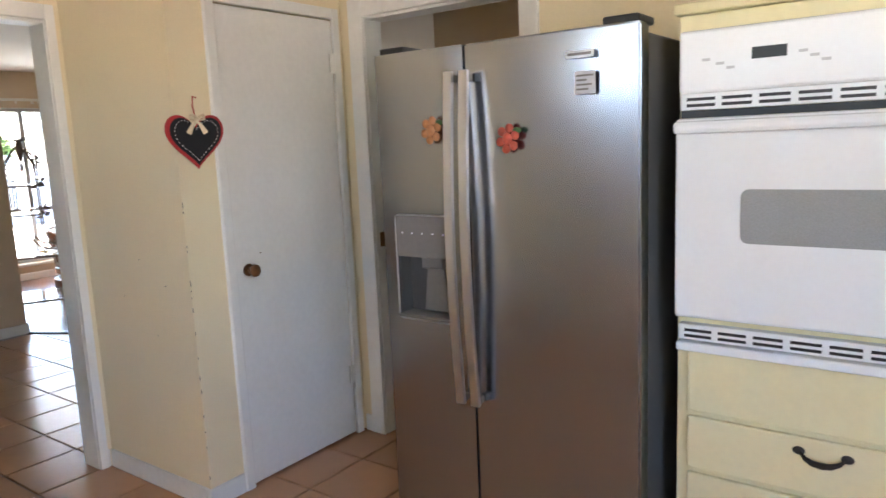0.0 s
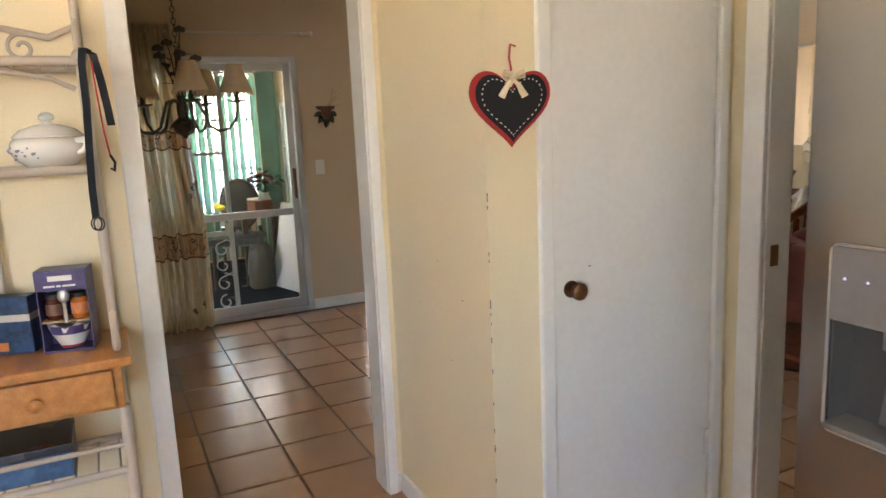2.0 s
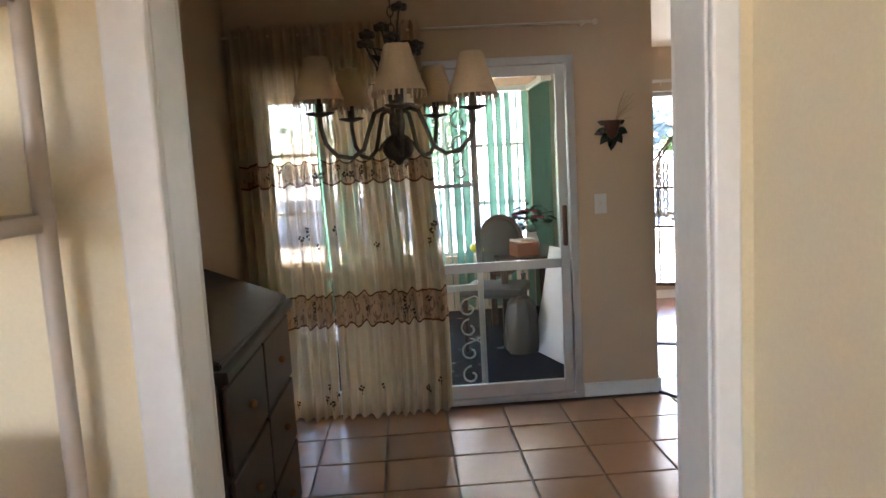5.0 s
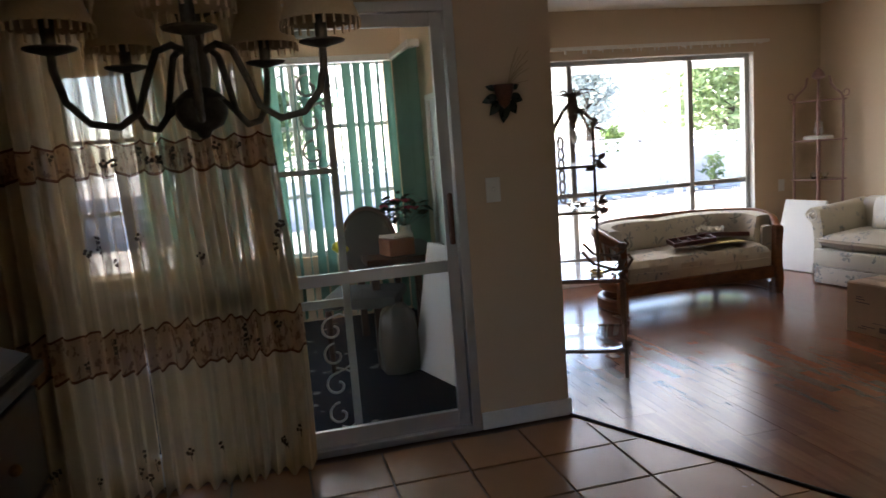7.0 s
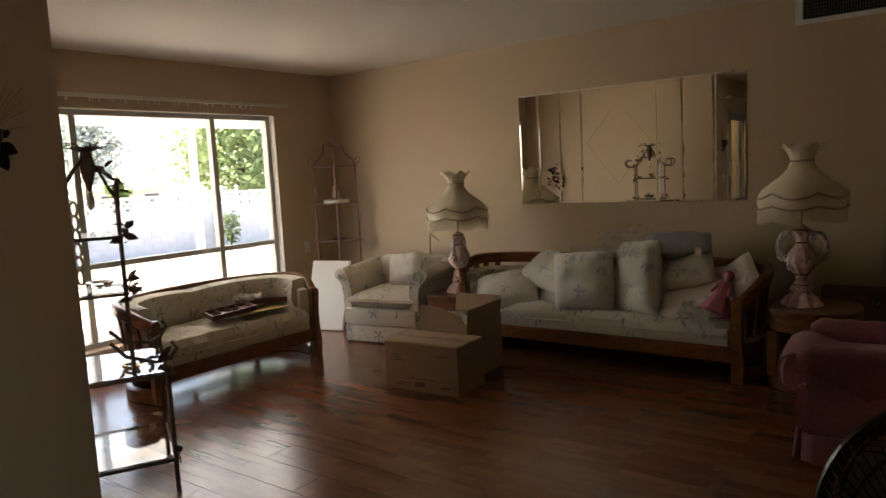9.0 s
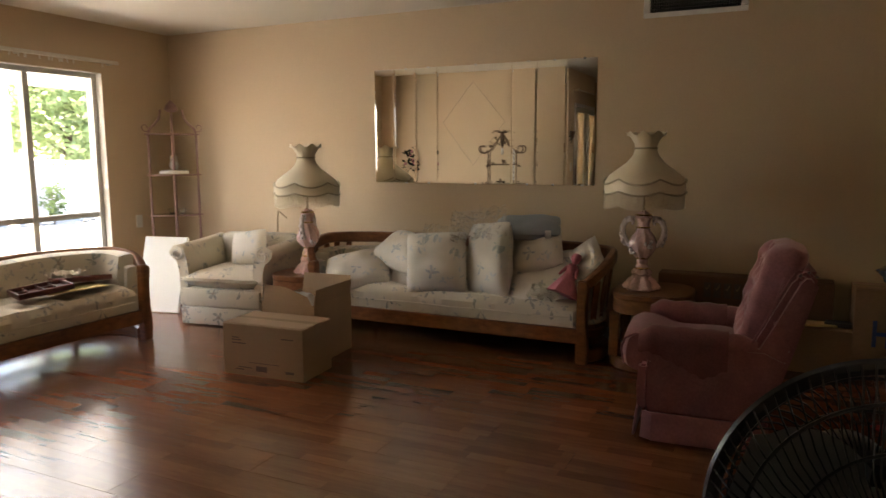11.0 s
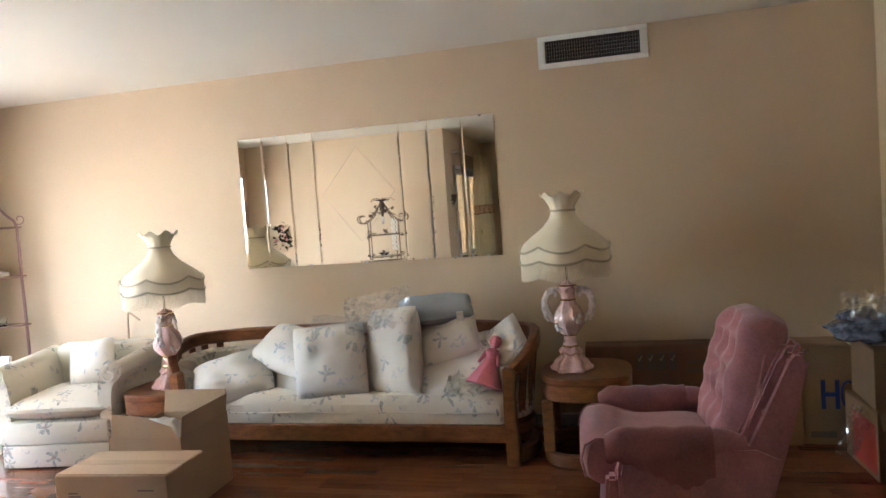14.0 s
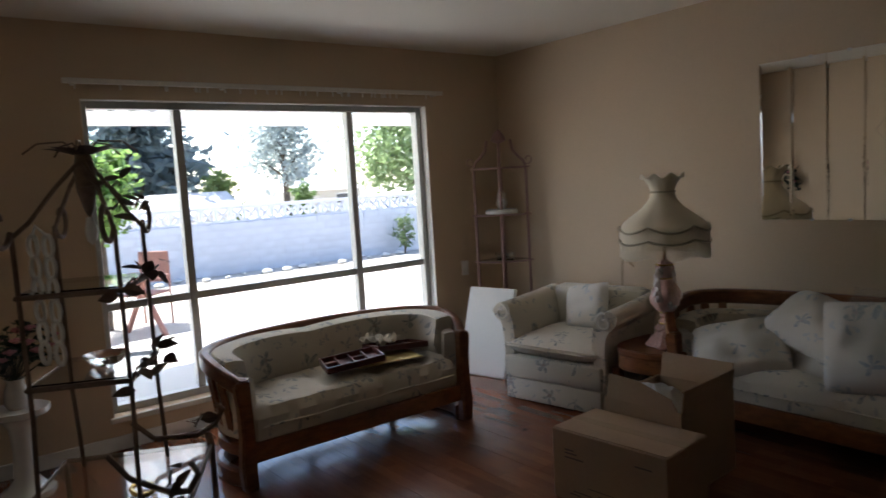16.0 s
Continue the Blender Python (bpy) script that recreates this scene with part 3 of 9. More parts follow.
def refrigerator():
    x0, x1, y, top = -1.61, -0.71, 2.82, 1.745
    r = thing("refrigerator", pose((x0 + x1) / 2, y + 0.36, 0), "stainless steel side-by-side refrigerator with ice dispenser", "refrigerator")
    o = Matrix.Translation((-(x0 + x1) / 2, -(y + 0.36), 0))

    def add(name, bm, material, parent=None, label="", smooth=False):
        bmesh.ops.transform(bm, matrix=o, verts=bm.verts)
        return part(name, bm, material, parent or r, label, smooth)
    add("body", box(x0 + 0.008, x1 - 0.008, y + 0.075, 3.54, 0.02, top - 0.02, r=0.008), GREYSIDE, label="dark grey cabinet side")
    def door_piece(bm, a, b, xa, xb, z0, z1, r=0.0):
        outline = []
        for u in range(9):
            q = xa + (xb - xa) * u / 8
            t = (q - a) / (b - a)
            outline.append((q, y + 0.007 - 0.007 * (1 - (2 * t - 1) ** 4)))
        return slab(outline + [(xb, y + 0.07), (xa, y + 0.07)], z0, z1, bm, r=r)
    # the freezer door is hollowed out for the dispenser
    for n, a, b in (("freezer_door", x0, -1.262), ("fridge_door", -1.256, x1)):
        bm = bmesh.new()
        if n == "freezer_door":
            for xa, xb, z0, z1 in ((a, b, 0.06, 0.878), (a, b, 1.088, top), (a, -1.547, 0.878, 1.088), (-1.326, b, 0.878, 1.088)):
                door_piece(bm, a, b, xa, xb, z0, z1)
        else:
            door_piece(bm, a, b, a, b, 0.06, top, 0.006)
        d = add(n, bm, STEEL, smooth=True)
        hx = -1.287 if n == "freezer_door" else -1.231
        bend = [(hx, y - 0.034 - 0.026 * math.sin(math.pi * k / 14), 0.625 + 1.04 * k / 14) for k in range(15)]
        h = add("handle", ribbon(bend, 0.029, 0.013, (1, 0, 0)), HANDLE, d, "long bowed flat metal handle", True)
        for z in (0.64, 1.645):
            add("standoff", box(hx - 0.010, hx + 0.010, y - 0.034, y + 0.001, z - 0.012, z + 0.012, r=0.003), MIDGREY, h)
    disp = add("ice_dispenser", box(-1.548, -1.325, y - 0.006, y + 0.002, 1.085, 1.222, r=0.002), MIDGREY, label="grey ice and water dispenser")
    rim = [(px + 0.018 * math.cos(q), y - 0.003, pz + 0.018 * math.sin(q)) for px, pz, q0 in ((-1.340, 1.207, 0), (-1.532, 1.207, 90), (-1.532, 0.890, 180), (-1.340, 0.890, 270)) for q in [math.radians(q0 + 18 * k) for k in range(6)]]
    add("dispenser_frame", tube(rim, 0.0032, 6, closed=True), ALU, disp)
    add("recess", box(-1.546, -1.327, y + 0.062, y + 0.068, 0.879, 1.087), DARKGREY, disp, "dark recess")
    for xx in (-1.5465, -1.3295):
        add("recess_side", box(xx, xx + 0.003, y + 0.004, y + 0.062, 0.879, 1.087), DARKGREY, disp)
    add("recess_lip", box(-1.545, -1.328, y - 0.014, y + 0.061, 0.878, 0.890, r=0.003), MIDGREY, disp, "grey drip tray")
    t = bmesh.new()
    slab([(-1.47, 0.90), (-1.365, 0.90), (-1.385, 1.06), (-1.45, 1.06)], -0.004, 0.012, t)
    bmesh.ops.transform(t, matrix=Matrix.Translation((0, y + 0.048, 0)) @ pose(0, 0, 0, 90, 0, 0), verts=t.verts)
    add("paddle", t, MIDGREY, disp, "grey ice chute paddle")
    add("chute", box(-1.46, -1.375, y + 0.012, y + 0.055, 1.045, 1.084, r=0.006), MIDGREY, disp)
    led, nt, p = base_mat("blue_indicator")
    p.inputs["Emission Color"].default_value, p.inputs["Emission Strength"].default_value = (0.1, 0.13, 1.0, 1), 0.03
    for i in range(5):
        add("indicator", ball((-1.52 + i * 0.042, y - 0.007, 1.165), 0.0028, seg=8), led, disp, "small blue indicator lamp")
    for x in (x0 + 0.06, x1 - 0.06):
        add("hinge_cover", box(x - 0.05, x + 0.05, y + 0.02, y + 0.14, top, top + 0.022, r=0.006), BLACK)
    add("kick_grille", box(x0 + 0.02, x1 - 0.02, y + 0.05, y + 0.075, 0.005, 0.06), BLACK)
    return r


fridge = refrigerator()

SKIN = mat("terracotta_resin", (0.5, 0.22, 0.09), 0.6, vary=0.3, fine=120)
LEAFG = mat("green_resin", (0.06, 0.13, 0.04), 0.6)
for x, z, tint in ((-1.37, 1.495, SKIN), (-1.095, 1.46, mat("red_gold_resin", (0.42, 0.07, 0.04), 0.5, vary=0.5, fine=90, big=30))):
    mg = thing("fridge_magnet", pose(x, 2.803, z), "small moulded resin flower figure magnet on the refrigerator", "magnet", "fridge magnets")
    bm = ball((0, -0.006, 0), 0.017, scale=(1, 0.5, 1.1))
    for k in range(6):
        a = k * math.pi / 3 + 0.3
        ball((0.026 * math.cos(a), -0.004, 0.03 * math.sin(a)), 0.013, bm, 8, (1.1, 0.55, 1.1))
    part("figure", bm, tint, mg, "", True)
    part("leaf", ball((0.03, -0.003, 0.022), 0.012, seg=8, scale=(1.3, 0.4, 0.8)), LEAFG, mg, "green leaf", True)
st = thing("sticker", pose(-0.855, 2.806, 1.60), "pale energy sticker with grey print on the refrigerator", "sticker")
part("paper", box(-0.03, 0.03, -0.0012, 0, -0.03, 0.03), mat("pale_sticker", (0.55, 0.56, 0.6), 0.5), st)
for i, w in enumerate((0.05, 0.03, 0.045, 0.035)):
    part("print", box(-0.025, -0.025 + w, -0.002, -0.0013, 0.016 - i * 0.012, 0.021 - i * 0.012), MIDGREY, st)

bl = thing("maker_plate", pose(-0.87, 2.806, 1.675), "small brushed metal maker's plate on the refrigerator", "name plate")
part("plate", box(-0.042, 0.042, -0.0015, 0, -0.010, 0.010, r=0.0005), ALU, bl)
part("print", box(-0.034, 0.034, -0.0024, -0.0016, -0.003, 0.004), MIDGREY, bl)


def wall_oven():
    x0, x1, y = -0.655, 0.105, 2.95
    c = thing("oven_cabinet", pose(-0.275, 3.24, 0), "cream yellow tall cabinet around the wall oven", "cabinet")
    o = Matrix.Translation((0.275, -3.24, 0))

    def add(root, name, bm, material, parent=None, label="", smooth=False):
        bmesh.ops.transform(bm, matrix=o, verts=bm.verts)
        return part(name, bm, material, parent or root, label, smooth)
    add(c, "body", box(x0, x1, y + 0.02, 3.55, 0.0, 1.76, r=0.004), CABINET)
    add(c, "top_board", box(x0 - 0.012, x1 + 0.012, y - 0.005, 3.55, 1.761, 1.79, r=0.006), CABINET)
    for z0, z1, pull in ((0.675, 0.855, False), (0.505, 0.660, True), (0.30, 0.49, True), (0.10, 0.285, True)):
        d = add(c, "drawer", box(x0 + 0.035, x1 - 0.035, y, y + 0.019, z0, z1, r=0.006), CABINET)
        if pull:
            zc = (z0 + z1) / 2 + 0.03
            bm = tube([(-0.327, y - 0.004, zc + 0.009), (-0.315, y - 0.018, zc), (-0.297, y - 0.022, zc - 0.008), (-0.275, y - 0.023, zc - 0.010), (-0.253, y - 0.022, zc - 0.008), (-0.235, y - 0.018, zc), (-0.223, y - 0.004, zc + 0.009)], [0.004, 0.006, 0.008, 0.009, 0.008, 0.006, 0.004], 8)
            for xx in (-0.331, -0.219):
                ball((xx, y - 0.003, zc + 0.012), 0.013, bm, 8, (1.2, 0.35, 0.9))
            add(c, "pull", bm, IRON, d, "black wrought iron pull", True)
    v = thing("wall_oven", pose(-0.275, 3.24, 0), "white built-in wall oven with grey window", "oven")
    add(v, "control_panel", box(x0 + 0.01, x1 - 0.01, y - 0.022, y + 0.018, 1.555, 1.715, r=0.008), APPLIANCE)
    add(v, "display", box(-0.465, -0.385, y - 0.024, y - 0.0225, 1.630, 1.658), BLACK, None, "dark clock display")
    for i, x in enumerate((-0.575, -0.54, -0.515, -0.35, -0.325, -0.30)):
        add(v, "button", box(x - 0.010, x + 0.010, y - 0.0236, y - 0.0225, 1.635 - (i % 3) * 0.012, 1.642 - (i % 3) * 0.012), mat("pale_grey_print", (0.45, 0.46, 0.47), 0.5) if i == 0 else bpy.data.materials["pale_grey_print"])
    for z0 in (1.525, 0.90):
        # black strips on the enamel stand in for the shade inside the slots
        add(v, "vent_strip", box(x0 + 0.012, x1 - 0.012, y - 0.014, y + 0.018, z0 - 0.012, z0 + 0.032, r=0.003), APPLIANCE)
        for r_ in range(2):
            for i in range(8):
                xx = x0 + 0.03 + i * 0.089
                add(v, "vent_slot", box(xx, xx + 0.072, y - 0.0155, y - 0.0145, z0 - 0.004 + r_ * 0.016, z0 + 0.004 + r_ * 0.016), BLACK)
    # black bar stands in for the shade above the door
    add(v, "gap", box(x0 + 0.012, x1 - 0.012, y - 0.004, y + 0.018, 1.493, 1.512), BLACK)
    dr = add(v, "oven_door", box(x0 + 0.006, x1 - 0.006, y - 0.034, y + 0.016, 0.955, 1.492, r=0.008), APPLIANCE)
    add(v, "door_handle", box(x0 + 0.006, x1 - 0.006, y - 0.062, y - 0.035, 1.452, 1.485, r=0.011), APPLIANCE, dr)
    out = []
    for cx, cz, a0 in ((0.3, 0.125, 0), (-0.185, 0.125, 90), (-0.185, 0.025, 180), (0.3, 0.025, 270)):
        out += arc(5, a0, a0 + 90, lambda a: (cx + 0.02 * math.cos(a), cz + 0.02 * math.sin(a)))
    t = slab(out, 0, 0.003)
    bmesh.ops.transform(t, matrix=Matrix.Translation((-0.275, y - 0.0345, 1.163)) @ pose(0, 0, 0, 90, 0, 0), verts=t.verts)
    add(v, "door_window", t, mat("grey_dotted_glass", (0.30, 0.31, 0.31), 0.15, vary=0.25, fine=320, bumpy=0.0), dr, "grey dotted glass")
    add(v, "bottom_trim", box(x0 + 0.01, x1 - 0.01, y - 0.03, y + 0.018, 0.858, 0.884, r=0.006), APPLIANCE)
    return c


oven_cabinet = wall_oven()
fg = solid("figurine", ball((0, 0, 0.02), 0.03, ball((0.05, 0, 0.02), 0.024, ball((-0.05, 0.01, 0.025), 0.026, seg=10, scale=(1, 0.8, 1)), seg=10), seg=12, scale=(1.4, 0.9, 0.8)), mat("dark_painted_wood", (0.09, 0.035, 0.02), 0.5, vary=0.4), "small dark carved ornament on the oven cabinet", "ornament", pose(-0.50, 3.05, 1.79), True)

# heart plaque
def heart(s, n=40):
    out = []
    for i in range(n):
        a = 2 * math.pi * i / n
        out.append((s * math.copysign(abs(math.sin(a)) ** 2.3, math.sin(a)), s * (13 * math.cos(a) - 5 * math.cos(2 * a) - 2 * math.cos(3 * a) - math.cos(4 * a)) / 16))
    return out


hp = thing("heart_plaque", pose(-2.43, 2.690, 1.515), "black heart plaque with red felt rim and bow", "wall plaque")
up = Matrix.Diagonal((1, 1, 0.88, 1)) @ pose(0, 0, 0, 90, 0, 90)
part("rim", slab(heart(0.130), 0, 0.010, r=0.003, m=up), RED, hp, "red felt rim")
part("face", slab(heart(0.114), 0.0105, 0.014, m=up), mat("black_felt", (0.012, 0.012, 0.014), 0.9, bumpy=0.3), hp, "black felt face")
hs = heart(0.096, 44)
bm = bmesh.new()
for i in range(0, 44, 1):
    a, b = hs[i], hs[(i + 1) % 44]
    q = ((a[0] * 0.65 + b[0] * 0.35), (a[1] * 0.65 + b[1] * 0.35))
    rod((0.0155, a[0], a[1] * 0.88), (0.0155, q[0], q[1] * 0.88), 0.0014, seg=5, bm=bm)
part("stitching", bm, CHALK, hp, "white running stitch")
bow = bmesh.new()
for sx in (-1, 1):
    tube([(0.018, 0, 0.066), (0.03, sx * 0.012, 0.078), (0.026, sx * 0.03, 0.084), (0.02, sx * 0.034, 0.068), (0.02, sx * 0.012, 0.064)], [0.004, 0.007, 0.008, 0.007, 0.004], 8, bow, flat=0.5)
    tube([(0.018, 0, 0.064), (0.02, sx * 0.018, 0.045), (0.018, sx * 0.038, 0.015)], [0.003, 0.007, 0.011], 8, bow, flat=0.4)
ball((0.022, 0, 0.066), 0.009, bow, 8)
part("bow", bow, CREAM, hp, "beige ribbon bow", True)
part("hanger", tube([(0.012, 0, 0.085), (0.008, -0.004, 0.12), (0.006, 0.002, 0.155), (0.006, 0.018, 0.150)], 0.0028, 6), RED, hp, "red cord hanger")


def bakers_rack():
    ENAMEL = mat("putty_enamel_tube", (0.50, 0.43, 0.35), 0.42, vary=0.08)
    OAK = wood_mat("honey_pine", (0.42, 0.165, 0.042), (0.60, 0.275, 0.082), (3, 18, 18), 2.0, 0.35)
    yl, yr, xb, xf, yc = 0.80, 1.64, -3.17, -2.92, 1.222
    r = thing("bakers_rack", pose(-3.05, yc, 0), "putty painted metal baker's rack with pine top and drawers", "rack")
    o = Matrix.Translation((3.05, -yc, 0))

    def add(name, bm, material, parent=None, label="", smooth=True):
        bmesh.ops.transform(bm, matrix=o, verts=bm.verts)
        return part(name, bm, material, parent or r, label, smooth)
    for y in (yl, yr):
        add("back_post", rod((xb, y, 0.0), (xb, y, 1.878), 0.013, seg=12), ENAMEL)
        add("wooden_finial", lathe([(0.0, 1.877), (0.014, 1.878), (0.016, 1.886), (0.024, 1.905), (0.027, 1.928), (0.023, 1.950), (0.012, 1.964), (0.0, 1.967)], 18, at=(xb, y, 0)), OAK, None, "turned brown wooden finial")
        add("front_post", tube([(xf, y, 0.87), (xf, y, 1.30), (xf, y, 1.62), (xf - 0.01, y, 1.70), (xf - 0.05, y, 1.76), (xf - 0.12, y, 1.79), (xb, y, 1.80)], 0.012, 10), ENAMEL)
        add("lower_leg", rod((xf + 0.02, y, 0.0), (xf + 0.02, y, 0.70), 0.016, seg=12), ENAMEL)
        s = -1 if y == yr else 1
        add("side_scroll", tube(spiral((xf + 0.03, y, 0.935), 0.060, 0.012, 1.25, -90, (1, 0, 0), (0, 0, 1)), 0.010, 8), ENAMEL)
        add("side_scroll", tube(spiral((-3.03, y, 1.50), 0.075, 0.02, 1.1, -90, (1, 0, 0), (0, 0, 1)), 0.007, 8), ENAMEL)
        add("finial", ball((xf + 0.006, y, 1.685), 0.021, seg=12), ENAMEL)
    for y in (yc - 0.13, yc + 0.13):
        add("back_rail", rod((xb, y, 0.87), (xb, y, 1.66), 0.010, seg=10), ENAMEL)
    for k in range(9):
        for sg, z0 in ((1, 0.95 + k * 0.108), (-1, 0.904 + k * 0.108)):
            za, zb = z0 - 0.085 * sg, z0 + 0.085 * sg
            if 0.87 < min(za, zb) and max(za, zb) < 1.67:
                add("lattice", tube([(xb + 0.004 * sg, yc - 0.127, za), (xb + 0.004 * sg, yc + 0.127, zb)], 0.009, 6, flat=0.3), ENAMEL)
    for z in (1.385, 1.675):
        s = add("shelf", tube([(xb, yl, z), (xf, yl, z), (xf, yr, z), (xb, yr, z)], 0.013, 10, closed=True), ENAMEL)
        for i in range(12):
            y = yl + 0.04 + i * (yr - yl - 0.08) / 11
            add("wire", rod((xb, y, z + 0.002), (xf, y, z + 0.002), 0.0035, seg=6), ENAMEL, s)
    for sg in (-1, 1):
        add("arch", tube([(xb, yc + sg * 0.42, 1.80), (xb, yc + sg * 0.34, 1.765), (xb, yc + sg * 0.22, 1.79), (xb, yc + sg * 0.10, 1.87), (xb, yc, 1.90)], 0.010, 8), ENAMEL)
        add("scroll", tube(spiral((xb, yc + sg * 0.27, 1.735), 0.042, 0.010, 1.2, 90, (0, sg, 0), (0, 0, 1)), 0.006, 8), ENAMEL)
        add("brace", tube([(xf, yc + sg * 0.40, 1.60), (xf, yc + sg * 0.34, 1.63), (xf, yc + sg * 0.20, 1.655), (xf, yc + sg * 0.08, 1.66)], 0.007, 8), ENAMEL)
    add("ring", tube(arc(24, 0, 345, lambda a: (xb, yc + 0.05 * math.cos(a), 1.78 + 0.05 * math.sin(a))), 0.006, 8, closed=True), ENAMEL)
    add("tabletop", box(-3.19, -2.835, 0.77, 1.675, 0.832, 0.86, r=0.006), OAK, None, "honey pine top", False)
    add("apron", box(-3.17, -2.875, 0.80, 1.645, 0.70, 0.831, r=0.003), OAK, None, "", False)
    for a in (0.82, 1.235):
        d = add("drawer", box(-2.874, -2.855, a, a + 0.385, 0.712, 0.822, r=0.005), OAK, None, "pine drawer front", False)
        k = bmesh.new()
        lathe([(0.008, 0), (0.007, 0.012), (0.016, 0.020), (0.019, 0.028), (0.012, 0.036), (0.0, 0.038)], 14, k)
        bmesh.ops.transform(k, matrix=Matrix.Translation((-2.855, a + 0.19, 0.766)) @ pose(0, 0, 0, 0, 90, 0), verts=k.verts)
        add("drawer_knob", k, OAK, d, "turned pine knob")
    for z in (0.50, 0.13):
        s = add("lower_shelf", tube([(xb, yl, z), (-2.90, yl, z), (-2.90, yr, z), (xb, yr, z)], 0.012, 10, closed=True), ENAMEL)
        for i in range(14):
            y = yl + 0.03 + i * (yr - yl - 0.06) / 13
            add("wire", rod((xb, y, z), (-2.90, y, z), 0.0035, seg=6), ENAMEL, s)
    add("lower_rail", rod((-2.9, yl, 0.58), (-2.9, yr, 0.58), 0.008), ENAMEL)
    return r


rack = bakers_rack()
CERAMIC = mat("white_glazed_ceramic", (0.74, 0.72, 0.67), 0.16, vary=0.03, fine=30, bumpy=0.02)
CLEAR = glass_mat("clear_glass")
THIN = pane_mat("thin_clear_glass")
THIN.node_tree.nodes["Math.001"].inputs[2].default_value = 0.07
GOLD = mat("polished_brass", (0.72, 0.50, 0.16), 0.22, 1.0)


def tureen():
    r = thing("soup_tureen", pose(-3.045, 1.535, 1.392, 0, 0, -42) @ Matrix.Scale(0.84, 4), "white ceramic soup tureen with blue sprig on the rack shelf", "tureen")
    part("bowl", lathe([(0.07, 0.0), (0.075, 0.004), (0.108, 0.03), (0.122, 0.06), (0.117, 0.085), (0.106, 0.097), (0.104, 0.098)], 32), CERAMIC, r, "", True)
    part("lid", lathe([(0.108, 0.099), (0.109, 0.104), (0.085, 0.126), (0.045, 0.140), (0.016, 0.146), (0.011, 0.152), (0.022, 0.160), (0.024, 0.170), (0.014, 0.181), (0.0, 0.184)], 32), CERAMIC, r, "", True)
    for s in (-1, 1):
        part("handle", tube([(0, s * 0.11, 0.086), (0, s * 0.145, 0.088), (0, s * 0.155, 0.075), (0, s * 0.145, 0.055), (0, s * 0.118, 0.045)], [0.010, 0.012, 0.012, 0.011, 0.009], 10), CERAMIC, r, "", True)
    BLUE = mat("blue_grey_print", (0.25, 0.29, 0.38), 0.4)
    rn = random.Random(3)
    bm = bmesh.new()
    for i in range(16):
        a, z = radians(rn.uniform(-45, 35)), rn.uniform(0.03, 0.07)
        rr = 0.1125 + 0.0105 * (1 - abs(z - 0.06) / 0.03) if z > 0.03 else 0.11
        ball((rr * math.cos(a), rr * math.sin(a), z), rn.uniform(0.004, 0.008), bm, 6, (0.5, 1, 0.7))
    part("sprig", bm, BLUE, r, "blue leaf print")


tureen()
gd = solid("glass_dish", lathe([(0.085, 0.0), (0.09, 0.004), (0.105, 0.07), (0.112, 0.075), (0.108, 0.076), (0.10, 0.07), (0.086, 0.008), (0.0, 0.006)], 28, wave=lambda a, i: (1 + 0.10 * abs(math.cos(a)) ** 3, 0)), THIN, "clear glass baking dish on the rack shelf", "dish", pose(-3.045, 1.245, 1.392), True)
rd = solid("ribbed_dish", lathe([(0.105, 0.0), (0.112, 0.003), (0.125, 0.048), (0.128, 0.05), (0.123, 0.05), (0.11, 0.006), (0.0, 0.005)], 72, wave=lambda a, i: (1 + 0.022 * math.cos(24 * a), 0)), CERAMIC, "white fluted quiche dish on the top shelf", "dish", pose(-3.045, 1.22, 1.684), True)


def chafing_dish():
    r = thing("casserole_stand", pose(-3.02, 1.11, 0.862) @ Matrix.Scale(0.9, 4), "white lidded casserole in a brass wire stand", "casserole")
    part("casserole", lathe([(0.09, 0.055), (0.118, 0.065), (0.128, 0.10), (0.130, 0.108), (0.12, 0.11)], 30), CERAMIC, r, "", True)
    part("lid", lathe([(0.130, 0.109), (0.125, 0.118), (0.09, 0.133), (0.03, 0.143), (0.012, 0.147), (0.018, 0.158), (0.0, 0.165)], 30), CERAMIC, r, "", True)
    part("ring", tube(arc(28, 0, 347, lambda a: (0.126 * math.cos(a), 0.126 * math.sin(a), 0.088)), 0.004, 6, closed=True), GOLD, r)
    for k in range(4):
        a = radians(45 + 90 * k)
        part("leg", tube([(0.127 * math.cos(a), 0.127 * math.sin(a), 0.088), (0.12 * math.cos(a), 0.12 * math.sin(a), 0.03), (0.14 * math.cos(a), 0.14 * math.sin(a), 0.004)], 0.004, 6), GOLD, r)
    for s in (-1, 1):
        part("handle", tube([(0, s * 0.127, 0.088), (0.0, s * 0.165, 0.11), (0.0, s * 0.20, 0.145), (0.01, s * 0.205, 0.15), (-0.01, s * 0.17, 0.12)], 0.006, 8), GOLD, r, "brass handle", True)


chafing_dish()


